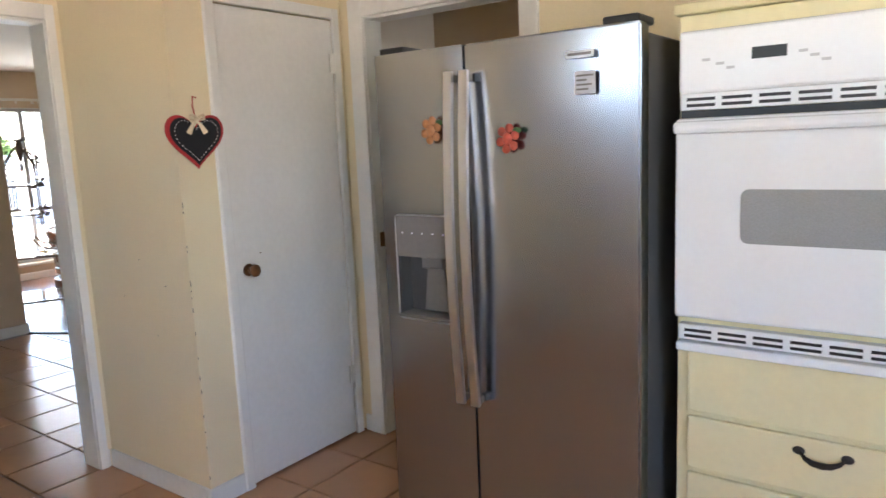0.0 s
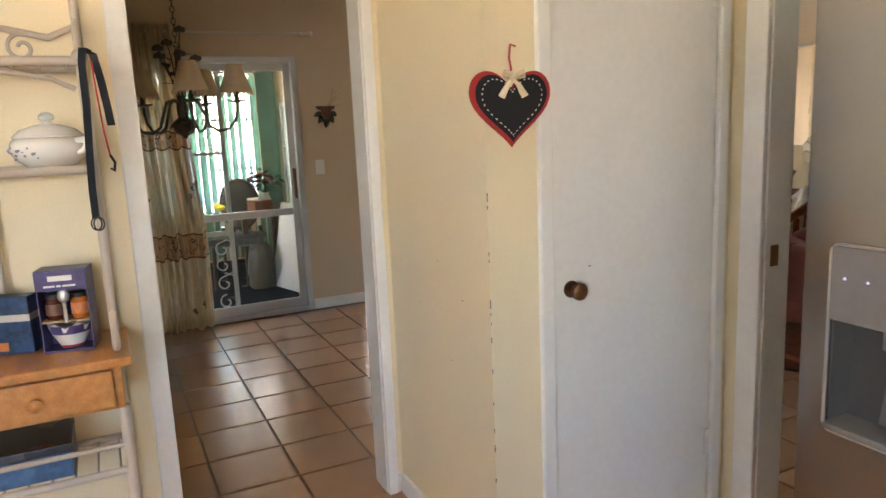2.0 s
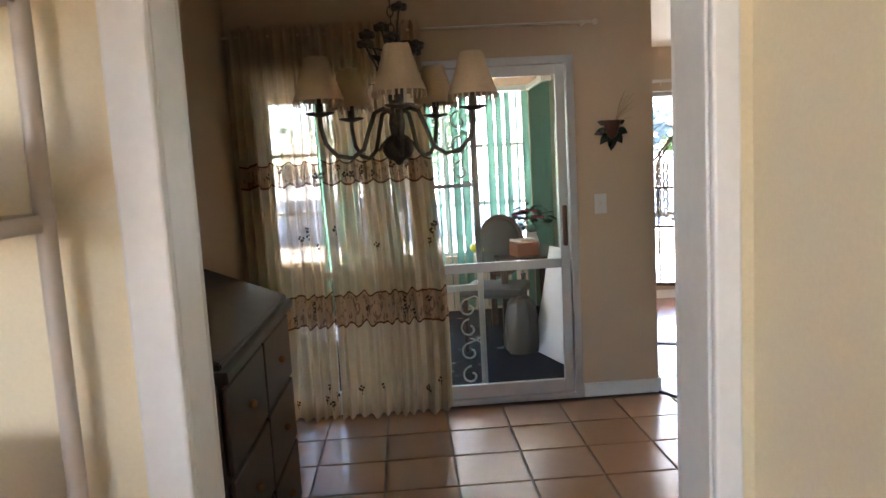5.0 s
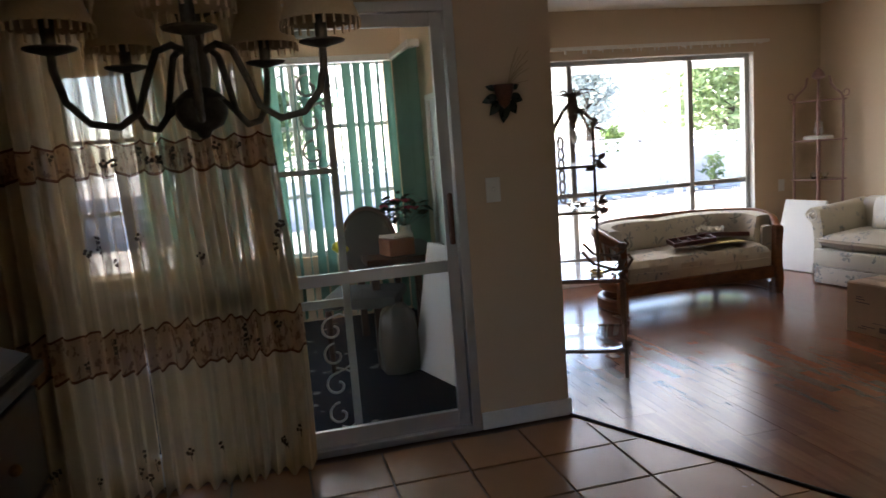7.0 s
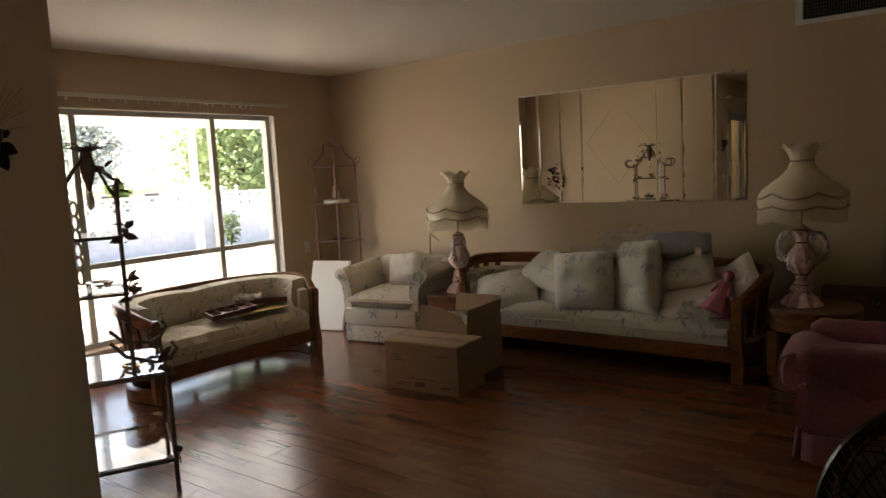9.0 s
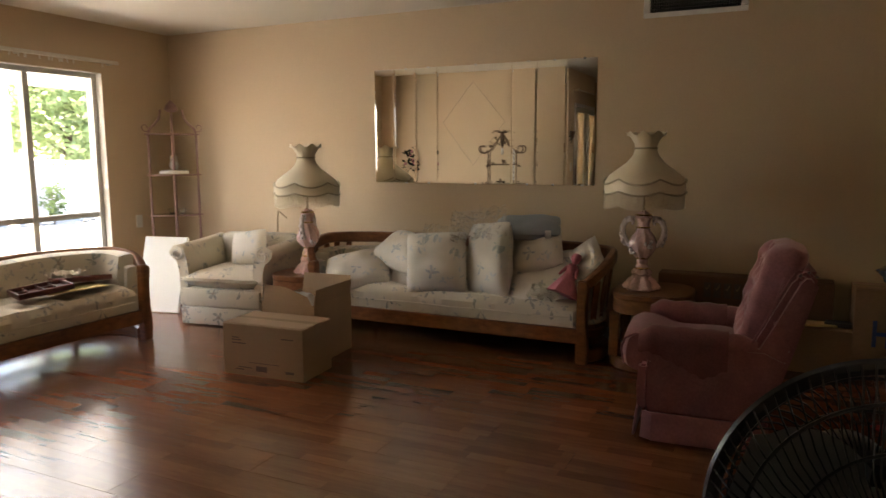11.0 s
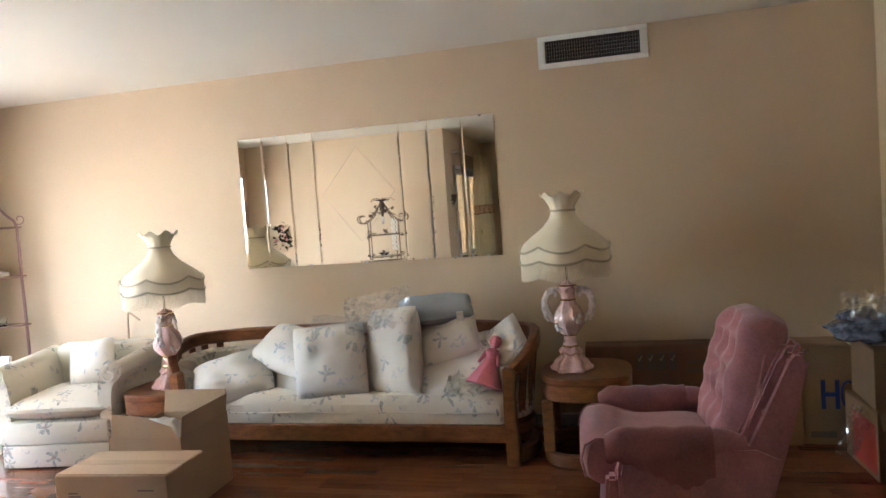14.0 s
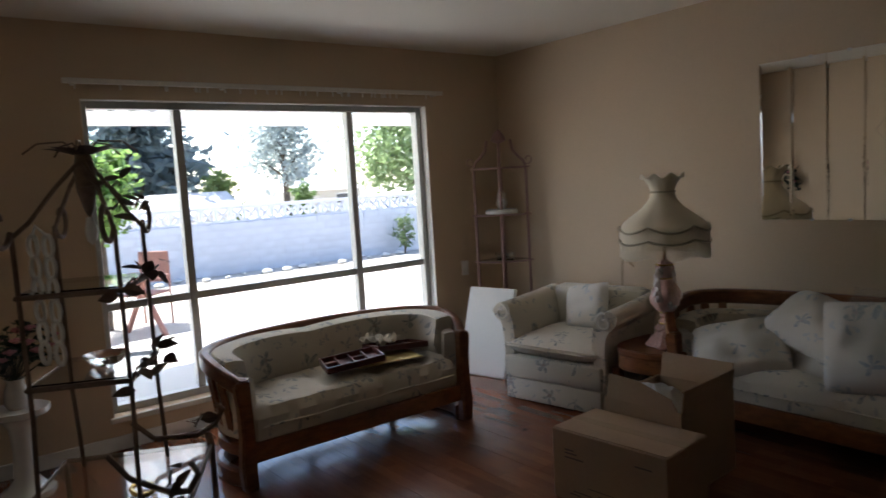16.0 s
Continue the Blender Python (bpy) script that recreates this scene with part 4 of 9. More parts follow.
def gift_set():
    NAVY = mat("printed_violet_card", (0.055, 0.04, 0.15), 0.4, vary=0.45, big=35)
    r = thing("gift_box", pose(-3.03, 1.525, 0.862, 0, 0, 78) @ Matrix.Diagonal((1, 1, 1.1, 1)), "violet card gift box with topping jars, scoop and bowl", "gift box")
    w, d, h = 0.135, 0.085, 0.215
    part("back_card", box(-w / 2, w / 2, d / 2 - 0.003, d / 2, 0, h), NAVY, r)
    for x in (-w / 2, w / 2 - 0.003):
        part("side_card", box(x, x + 0.003, -d / 2, d / 2 - 0.003, 0, h), NAVY, r)
    part("top_card", box(-w / 2, w / 2, -d / 2, d / 2, h, h + 0.003), NAVY, r)
    part("header_card", box(-w / 2, w / 2, -d / 2 - 0.003, -d / 2, 0.165, h), NAVY, r)
    part("base_card", box(-w / 2, w / 2, -d / 2, d / 2, -0.001, 0.003), NAVY, r)
    part("shelf_card", box(-w / 2 + 0.003, w / 2 - 0.003, -d / 2 + 0.004, d / 2 - 0.003, 0.078, 0.082), mat("tan_card", (0.45, 0.28, 0.15), 0.6), r)
    part("logo_plate", box(-0.032, 0.032, -d / 2 - 0.0045, -d / 2 - 0.003, 0.19, 0.204, r=0.0006), CHALK, r, "white shaped logo plate")
    for i, ww in enumerate((0.03, 0.012, 0.034)):
        part("print_line", box(-0.045 + (0, 0.034, 0.05)[i], -0.045 + (0, 0.034, 0.05)[i] + ww, -d / 2 - 0.004, -d / 2 - 0.003, 0.174, 0.179), CHALK, r)
    for x, c in ((-0.034, (0.10, 0.02, 0.01)), (0.034, (0.45, 0.13, 0.02))):
        j = part("jar", lathe([(0.022, 0), (0.024, 0.004), (0.024, 0.05), (0.019, 0.056)], 18, at=(x, -0.005, 0.083)), mat("jar_topping", c, 0.15, vary=0.1), r, "", True)
        part("jar_label", lathe([(0.0245, 0.012), (0.0247, 0.014), (0.0247, 0.040), (0.0245, 0.042)], 18, at=(x, -0.005, 0.083), cap=False), mat("jar_label_paper", (0.16, 0.07, 0.05) if x < 0 else (0.62, 0.20, 0.07), 0.4, vary=0.3, big=60), j, "printed paper label", True)
        part("lid", lathe([(0.021, 0.056), (0.021, 0.067), (0.018, 0.069)], 18, at=(x, -0.005, 0.083)), BLACK, j, "dark jar lid", True)
        part("jar_label", lathe([(0.0246, 0.014), (0.0246, 0.042)], 18, at=(x, -0.005, 0.083), cap=False), mat("orange_label", (0.6, 0.2, 0.05), 0.5, vary=0.4, big=60) if x > 0 else mat("brown_label", (0.25, 0.08, 0.04), 0.5, vary=0.5, big=60), j, "printed paper label", True)
    sc = part("scoop", ball((0, -0.034, 0.148), 0.017, seg=14, scale=(1, 0.6, 1.15)), ALU, r, "metal ice cream scoop", True)
    part("grip", rod((0, -0.034, 0.075), (0, -0.034, 0.13), 0.006, seg=10), ALU, sc)
    b = part("bowl", lathe([(0.02, 0), (0.03, 0.002), (0.052, 0.04), (0.06, 0.066), (0.056, 0.066), (0.0, 0.03)], 24, at=(0, 0.0, 0.004), wave=lambda a, i: (1, 0.006 * math.cos(6 * a) if i in (3, 4) else 0)), CERAMIC, r, "white dessert bowl with navy rim", True)
    part("foot_band", lathe([(0.0215, 0.0), (0.0315, 0.0035), (0.036, 0.014)], 24, at=(0, 0, 0.0035), cap=False), RED, b, "red checked foot", True)
    part("rim_band", lathe([(0.0535, 0.042), (0.0605, 0.066)], 24, at=(0, 0, 0.004), cap=False), NAVY, b, "navy rim", True)


gift_set()
bt = thing("gift_tin", pose(-3.075, 1.385, 0.862, 0, 0, 70), "blue printed gift bag box with orange figures", "box")
part("body", box(-0.052, 0.052, -0.03, 0.03, 0, 0.168, r=0.003), mat("blue_print_card", (0.018, 0.055, 0.14), 0.4, vary=0.75, big=22, fine=60), bt)
part("band", box(-0.053, 0.053, -0.031, 0.031, 0.096, 0.116), mat("pale_tape", (0.5, 0.48, 0.42), 0.3), bt, "pale ribbon band")
part("corner_print", box(-0.045, -0.015, -0.0325, -0.031, 0.01, 0.035), mat("orange_print", (0.6, 0.2, 0.06), 0.5), bt)


def leash(name, y, pts, w, material, label):
    r = thing(name, pose(-2.895, y, 1.0), label, "leash", "leashes on the rack")
    part("strap", ribbon(pts, w * 1.2, 0.003), material, r, "", True)
    return r


NAVYW = mat("navy_webbing", (0.007, 0.008, 0.014), 0.85, fine=220, bumpy=0.4)
le = leash("leash", 1.64, [(-0.02, 0.022, 0.70), (0.004, 0.010, 0.705), (0.012, 0.004, 0.67), (0.012, 0.002, 0.55), (0.014, -0.005, 0.43), (0.013, -0.010, 0.33), (0.012, -0.010, 0.252)], 0.016, NAVYW, "navy woven dog leash hanging from the rack")
part("ring", tube(arc(16, 0, 340, lambda a: (0.012, -0.010 + 0.013 * math.cos(a), 0.236 + 0.018 * math.sin(a))), 0.0022, 6, closed=True), IRON, le, "dark metal ring")
part("ring", tube(arc(16, 0, 340, lambda a: (0.016, -0.004 + 0.013 * math.cos(a), 0.235 + 0.018 * math.sin(a))), 0.0022, 6, closed=True), IRON, le, "dark metal ring")
lf = leash("leash", 1.655, [(-0.02, 0.0, 0.70), (0.0, 0.018, 0.69), (0.004, 0.03, 0.62), (0.004, 0.038, 0.55), (0.004, 0.042, 0.50)], 0.017, NAVYW, "short navy leash with red cord")
part("red_cord", tube([(0.008, 0.012, 0.67), (0.01, 0.016, 0.58), (0.01, 0.022, 0.48), (0.01, 0.030, 0.42)], 0.0024, 8), RED, lf, "red cord")
part("snap_hook", tube([(0.01, 0.03, 0.42), (0.01, 0.04, 0.40), (0.01, 0.036, 0.375), (0.01, 0.028, 0.385)], 0.004, 6), IRON, lf, "metal snap hook")
lb = thing("storage_box", pose(-3.03, 1.36, 0.514), "blue and white appliance box on the lower rack shelf", "box")
part("carton", box(-0.11, 0.12, -0.13, 0.13, 0, 0.075, r=0.003), mat("blue_print_box", (0.05, 0.12, 0.24), 0.4, vary=0.6, big=14, fine=40), lb)
part("lid", box(-0.113, 0.123, -0.133, 0.133, 0.076, 0.10, r=0.004), mat("dark_box_lid", (0.03, 0.03, 0.035), 0.3, vary=0.3), lb, "dark glossy lid")

# ---- dining room things ----
AGED = mat("verdigris_bronze", (0.125, 0.110, 0.080), 0.55, 0.4, vary=0.5, big=12, fine=60)
SHADE = mat("beige_pleated_shade", (0.58, 0.43, 0.27), 0.8, vary=0.1, fine=120, bumpy=0.3)


def leaf_mesh(size, bend=0.15, fold=0.2):
    """One pointed leaf lying along +x."""
    t = bmesh.new()
    rows = []
    for i in range(6):
        s = i / 5
        w = size * 0.30 * math.sin(math.pi * s ** 0.8) + 0.0002
        z = -bend * size * s * s
        rows.append([t.verts.new((s * size, -w, z + fold * w)), t.verts.new((s * size, 0, z)), t.verts.new((s * size, w, z + fold * w))])
    for a, b in zip(rows, rows[1:]):
        t.faces.new((a[0], b[0], b[1], a[1]))
        t.faces.new((a[1], b[1], b[2], a[2]))
    bmesh.ops.solidify(t, geom=t.faces[:], thickness=0.0012)
    return t


def put_leaf(bm, at, yaw, pitch, size, roll=0):
    return join(bm, leaf_mesh(size), Matrix.Translation(at) @ pose(0, 0, 0, roll, -pitch, yaw))


def chandelier():
    r = thing("chandelier", pose(-4.87, 2.10, 0), "bronze leaf chandelier with five beige shades", "chandelier")
    part("bowl", lathe([(0.0, 1.445), (0.012, 1.45), (0.018, 1.462), (0.045, 1.475), (0.058, 1.50), (0.056, 1.535), (0.04, 1.55), (0.025, 1.56), (0.03, 1.60), (0.022, 1.66), (0.018, 1.80), (0.012, 1.92), (0.0, 1.925)], 20), AGED, r, "", True)
    for k in range(6):
        a = k * 60
        bm = bmesh.new()
        put_leaf(bm, (0.04 * math.cos(radians(a)), 0.04 * math.sin(radians(a)), 1.54), a, -35, 0.06)
        part("petal", bm, AGED, r)
    for k in range(5):
        a = radians(72 * k + 3)
        c, s = math.cos(a), math.sin(a)
        P = lambda rr, z: (rr * c, rr * s, z)
        arm = part("arm", tube([P(0.02, 1.64), P(0.05, 1.655), P(0.085, 1.64), P(0.11, 1.58), P(0.135, 1.51), P(0.18, 1.48), P(0.235, 1.49), P(0.275, 1.535), P(0.29, 1.60), P(0.29, 1.635)], 0.0085, 8), AGED, r, "", True)
        part("drip_cup", lathe([(0.008, 1.628), (0.022, 1.632), (0.05, 1.64), (0.052, 1.644), (0.014, 1.645), (0.014, 1.70), (0.0, 1.70)], 14, at=P(0.29, 0)), AGED, arm, "", True)
        sh = part("shade", lathe([(0.090, 1.685), (0.088, 1.69), (0.062, 1.765), (0.042, 1.835), (0.040, 1.836), (0.06, 1.765), (0.086, 1.69)], 24, at=P(0.29, 0), cap=False, wave=lambda t, i: (1 + 0.012 * math.cos(24 * t), 0)), SHADE, arm, "beige bell shade", True)
        bm = bmesh.new()
        for i in range(26):
            t = 2 * math.pi * i / 26
            rod((P(0.29, 0)[0] + 0.088 * math.cos(t), P(0.29, 0)[1] + 0.088 * math.sin(t), 1.668), (P(0.29, 0)[0] + 0.088 * math.cos(t), P(0.29, 0)[1] + 0.088 * math.sin(t), 1.688), 0.0035, seg=5, bm=bm)
        part("bead_fringe", bm, SHADE, arm)
    rn = random.Random(8)
    for k in range(7):
        a, h = radians(k * 51), rn.uniform(1.84, 2.03)
        c, s = math.cos(a), math.sin(a)
        rr = rn.uniform(0.06, 0.13)
        st = part("stem", tube([(0.01 * c, 0.01 * s, 1.62), (0.03 * c, 0.03 * s, 1.72), (rr * 0.7 * c, rr * 0.7 * s, h - 0.06), (rr * c, rr * s, h)], 0.004, 6), AGED, r)
        bm = bmesh.new()
        for q in range(6):
            ball((rr * c + 0.02 * math.cos(q * 1.05), rr * s + 0.02 * math.sin(q * 1.05), h + 0.006 * (q % 2)), 0.014, bm, 7, (1, 1, 0.7))
        ball((rr * c, rr * s, h + 0.008), 0.018, bm, 8)
        part("bloom", bm, AGED, st, "bronze rose bloom", True)["kind"] = "stuff"
        bm = bmesh.new()
        put_leaf(bm, (rr * 0.5 * c, rr * 0.5 * s, h - 0.10), k * 51 + 70, 25, 0.075)
        put_leaf(bm, (rr * 0.4 * c, rr * 0.4 * s, h - 0.14), k * 51 - 70, 15, 0.07)
        part("leaf", bm, AGED, st)
    z, i = 1.925, 0
    ch = bmesh.new()
    while z < CEILING - 0.03:
        u = (0.011, 0, 0) if i % 2 else (0, 0.011, 0)
        tube([Vector((0, 0, z + 0.017)) + Vector(u) * math.cos(q) + Vector((0, 0, 0.02)) * math.sin(q) for q in [k * math.pi / 5 for k in range(10)]], 0.0025, 5, ch, closed=True)
        z, i = z + 0.031, i + 1
    part("chain", ch, AGED, r)
    part("canopy", lathe([(0.0, CEILING - 0.04), (0.03, CEILING - 0.035), (0.06, CEILING - 0.005), (0.06, CEILING)], 18), AGED, r, "", True)


chandelier()


def node(nt, kind, op="", a=None, b=None, c=None):
    n = nt.nodes.new("ShaderNode" + kind)
    if op:
        n.operation = op
    for k, v in enumerate((a, b, c)):
        if isinstance(v, (int, float)):
            n.inputs[k].default_value = v
        elif v is not None:
            nt.links.new(v, n.inputs[k])
    return n.outputs[0]


def sheer_mat(name, color, opacity, band, thread):
    """Thin woven voile with two appliqued bands: part of the light passes straight, part is scattered."""
    m = bpy.data.materials.new(name)
    m.use_nodes = True
    nt = m.node_tree
    nt.nodes.clear()
    out = nt.nodes.new("ShaderNodeOutputMaterial")
    v = coords(nt)
    weave = tex_noise(nt, coords(nt, (1, 1, 0.12)), 160, 2.0)
    sep = nt.nodes.new("ShaderNodeSeparateXYZ")
    nt.links.new(v, sep.inputs[0])
    scallop = node(nt, "Math", "ABSOLUTE", node(nt, "Math", "SINE", node(nt, "Math", "MULTIPLY", sep.outputs[1], 34.0)))
    z = node(nt, "Math", "MULTIPLY_ADD", scallop, 0.022, sep.outputs[2])

    def between(lo, hi):
        d = node(nt, "Math", "ABSOLUTE", node(nt, "Math", "SUBTRACT", z, (lo + hi) / 2))
        return node(nt, "Math", "LESS_THAN", d, (hi - lo) / 2)
    fill = node(nt, "Math", "ADD", between(0.575, 0.755), between(1.385, 1.505))
    line = node(nt, "Math", "ADD", node(nt, "Math", "ADD", between(0.572, 0.584), between(0.748, 0.758)), node(nt, "Math", "ADD", between(1.38, 1.392), between(1.50, 1.51)))
    motif = ramp(nt, tex_noise(nt, v, 26, 2.0), (0, 0, 0), (1, 1, 1), 0.54, 0.60)
    motif = mix(nt, motif, fill, 1.0, "MULTIPLY")
    c = mix(nt, ramp(nt, tex_noise(nt, v, 5), shade(color, 0.88), color), band, node(nt, "Math", "MULTIPLY", fill, 0.62))
    c = mix(nt, c, thread, node(nt, "Math", "MULTIPLY", motif, 0.65))
    c = mix(nt, c, thread, line)
    d, tl, tr = nt.nodes.new("ShaderNodeBsdfDiffuse"), nt.nodes.new("ShaderNodeBsdfTranslucent"), nt.nodes.new("ShaderNodeBsdfTransparent")
    nt.links.new(c, d.inputs[0])
    nt.links.new(c, tl.inputs[0])
    m1, m2 = nt.nodes.new("ShaderNodeMixShader"), nt.nodes.new("ShaderNodeMixShader")
    m1.inputs[0].default_value = 0.42
    nt.links.new(d.outputs[0], m1.inputs[1])
    nt.links.new(tl.outputs[0], m1.inputs[2])
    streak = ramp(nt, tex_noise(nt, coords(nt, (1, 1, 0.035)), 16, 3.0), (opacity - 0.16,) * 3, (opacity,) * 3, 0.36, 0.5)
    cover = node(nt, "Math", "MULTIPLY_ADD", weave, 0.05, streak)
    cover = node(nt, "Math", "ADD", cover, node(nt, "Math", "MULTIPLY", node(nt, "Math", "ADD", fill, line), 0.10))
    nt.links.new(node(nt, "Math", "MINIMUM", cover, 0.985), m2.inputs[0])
    nt.links.new(tr.outputs[0], m2.inputs[1])
    nt.links.new(m1.outputs[0], m2.inputs[2])
    nt.links.new(m2.outputs[0], out.inputs[0])
    return m


VOILE = ((0.68, 0.53, 0.35), (0.42, 0.21, 0.11), (0.17, 0.07, 0.035))
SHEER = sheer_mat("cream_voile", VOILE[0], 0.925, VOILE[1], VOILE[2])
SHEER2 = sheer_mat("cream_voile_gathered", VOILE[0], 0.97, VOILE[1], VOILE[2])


def curtain():
    r = thing("curtain", pose(-6.19, 0, 0), "cream sheer curtain with tan bands and embroidered flowers, drawn aside", "curtain")
    ya, yb, n, rows = 1.21, 2.275, 300, 16
    def fold(s, z):
        g = 0.35 + 0.65 * min(1, (2.23 - z) / 0.5)
        x = 0.042 * g * math.sin(s * 2 * math.pi * 19 + 1.6 * math.sin(s * 17)) + 0.015 * math.sin(s * 41 + z * 1.5)
        y = ya + (yb - ya) * s + 0.03 * math.sin(z * 2.1) * s + 0.10 * s * max(0, 0.55 - z / 2.2) * 0.8
        return x, y
    for nm, ia, ib in (("left_panel", 0, 123), ("right_panel", 127, n)):
        bm = bmesh.new()
        grid = []
        for i in range(ia, ib + 1):
            s = i / n
            hem, head = 0.018 + 0.012 * math.sin(s * 40), 2.235 + 0.012 * math.sin(s * 2 * math.pi * 38)
            grid.append([bm.verts.new((*fold(s, hem + (head - hem) * j / rows), hem + (head - hem) * j / rows)) for j in range(rows + 1)])
        for a, b in zip(grid, grid[1:]):
            for j in range(rows):
                bm.faces.new((a[j], b[j], b[j + 1], a[j + 1]))
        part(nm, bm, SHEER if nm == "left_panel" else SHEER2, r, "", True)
    rn = random.Random(5)
    THREAD = mat("brown_embroidery", (0.08, 0.045, 0.02), 0.8)
    for k in range(46):
        bm = bmesh.new()
        s = rn.uniform(0.02, 0.98)
        z = rn.choice((0.12, 0.15, 0.20, 0.62, 0.66, 0.70, 1.02, 1.08, 1.12, 1.42, 1.46, 1.43))
        x, y = fold(s, z)
        for q in range(5):
            a = q * 2 * math.pi / 5 + rn.random()
            ball((x + 0.012, y + 0.012 * math.cos(a), z + 0.012 * math.sin(a)), 0.007, bm, 6, (0.3, 1, 1))
        rod((x + 0.012, y, z), (x + 0.012, y + 0.004, z - 0.04), 0.0018, seg=5, bm=bm)
        part("embroidered_flower", bm, THREAD, r, "dark brown embroidered flower" if k == 0 else "")


curtain()
cr = thing("curtain_rod", pose(-6.22, 0, 2.195), "thin cream curtain rod with bracket ends", "curtain rod")
CRROD = mat("cream_enamel_rod", (0.7, 0.66, 0.58), 0.35)
part("rod", rod((0, 1.12, 0), (0, 3.22, 0), 0.008), CRROD, cr)
part("end_cap", ball((0, 3.235, 0), 0.018), CRROD, cr)
part("bracket", box(-0.078, 0.0, 3.16, 3.18, -0.012, 0.012, r=0.003), CRROD, cr)

sw = thing("light_switch", pose(XS, 3.259, 1.166), "white plastic light switch plate", "light switch")
part("plate", box(0, 0.006, -0.036, 0.036, -0.058, 0.058, r=0.002), CERAMIC, sw)
part("toggle", box(0.006, 0.018, -0.005, 0.005, -0.010, 0.012, r=0.002), CERAMIC, sw)

lp = thing("leaf_wall_ornament", pose(XS, 3.33, 1.585), "dark green ceramic leaf cluster wall pocket with dried sprigs", "wall ornament")
bm = bmesh.new()
IVY = mat("glazed_dark_green", (0.035, 0.05, 0.03), 0.3, vary=0.7, big=25)
for (y, z, yaw, sz) in ((-0.03, 0.01, 200, 0.075), (0.03, 0.01, -20, 0.075), (0.0, -0.02, 270, 0.095), (-0.02, -0.01, 235, 0.08), (0.02, -0.01, 305, 0.08), (-0.035, 0.04, 160, 0.05), (0.035, 0.04, 20, 0.05)):
    join(bm, leaf_mesh(sz, 0.3, 0.25), Matrix.Translation((0.03, y, z)) @ pose(0, 0, 0, 90, 0, 90) @ pose(0, 0, 0, 0, 0, yaw))
part("leaves", bm, IVY, lp, "", True)
part("pocket", lathe([(0.0, -0.05), (0.025, -0.03), (0.045, 0.03), (0.05, 0.06), (0.04, 0.06), (0.0, 0.02)], 14, at=(0.035, 0, 0), wave=lambda a, i: (0.65 + 0.35 * abs(math.sin(a)), 0)), mat("rust_glaze", (0.12, 0.05, 0.03), 0.4, vary=0.5), lp, "", True)
bm = bmesh.new()
rn = random.Random(2)
for k in range(9):
    a = radians(rn.uniform(10, 75))
    ln = rn.uniform(0.10, 0.21)
    tube([(0.035, 0.02, 0.05), (0.03, 0.02 + ln * 0.5 * math.cos(a), 0.05 + ln * 0.55 * math.sin(a)), (0.03, 0.02 + ln * math.cos(a), 0.05 + ln * 0.9 * math.sin(a))], 0.0016, 5, bm)
part("dried_sprigs", bm, mat("dry_grass", (0.45, 0.33, 0.2), 0.8), lp, "dry straw sprigs")

# dark dresser against the dining wall
DRES = wood_mat("dark_walnut", (0.018, 0.008, 0.004), (0.05, 0.022, 0.010), (10, 2, 12), 2.0, 0.35)
dz = thing("dresser", pose(-4.58, 1.375, 0), "very dark walnut slant-top dresser against the dining wall", "dresser")
part("body", box(-0.52, 0.52, -0.20, 0.21, 0.06, 0.89, r=0.004), DRES, dz)
part("top", box(-0.54, 0.54, -0.21, 0.245, 0.891, 0.925, r=0.006), DRES, dz)
part("plinth", box(-0.51, 0.51, -0.19, 0.18, 0, 0.059), DRES, dz)
bm = slab([(-0.20, 0.926), (0.225, 0.926), (0.225, 0.945), (-0.12, 1.085), (-0.20, 1.085)], -0.52, 0.52, r=0.004)
bmesh.ops.transform(bm, matrix=pose(0, 0, 0, 90, 0, 90), verts=bm.verts)
part("slant_lid", bm, DRES, dz, "sloping writing lid")
for k in range(3):
    for s in (-1, 1):
        d = part("drawer", box(s * 0.255 - 0.245, s * 0.255 + 0.245, 0.211, 0.228, 0.09 + k * 0.265, 0.34 + k * 0.265, r=0.006), DRES, dz)
        part("knob", ball((s * 0.255, 0.238, 0.215 + k * 0.265), 0.014), BRASS, d, "small brass knob")

# ---- sunroom seen through the patio door ----
WEAVE = mat("navy_leaf_carpet", (0.016, 0.02, 0.03), 0.95, vary=0.3, fine=200, bumpy=0.5)
nt = WEAVE.node_tree
p = nt.nodes["Principled BSDF"]
vo = nt.nodes.new("ShaderNodeTexVoronoi")
vo.inputs["Scale"].default_value = 7.0
nt.links.new(coords(nt), vo.inputs["Vector"])
spot = mix(nt, ramp(nt, vo.outputs["Distance"], (1, 1, 1), (0, 0, 0), 0.16, 0.24), ramp(nt, tex_noise(nt, coords(nt), 30), (0, 0, 0), (1, 1, 1), 0.42, 0.5), 1.0, "MULTIPLY")
nt.links.new(mix(nt, (0.012, 0.015, 0.022), (0.26, 0.24, 0.23), spot), p.inputs["Base Color"])
p.inputs["Specular IOR Level"].default_value = 0.1
structure("carpet_sunroom", box(XW, -6.44, -0.3, 3.44, -0.011, 0.008), WEAVE, "dark navy carpet with pale leaf pattern", "carpet")
bm = box(-9.21, -9.055, -0.3, 3.44, 0, 0.55)
box(-9.21, -9.055, -0.3, 3.44, 2.15, CEILING, bm)
box(-9.21, -9.055, -0.3, 0.76, 0.55, 2.15, bm)
structure("wall_sunroom_window", bm, TAN, "sunroom wall under and over its window")
structure("wall_sunroom_south", box(-9.21, -6.44, -0.42, -0.3, 0, CEILING), TAN, "plain sunroom end wall")

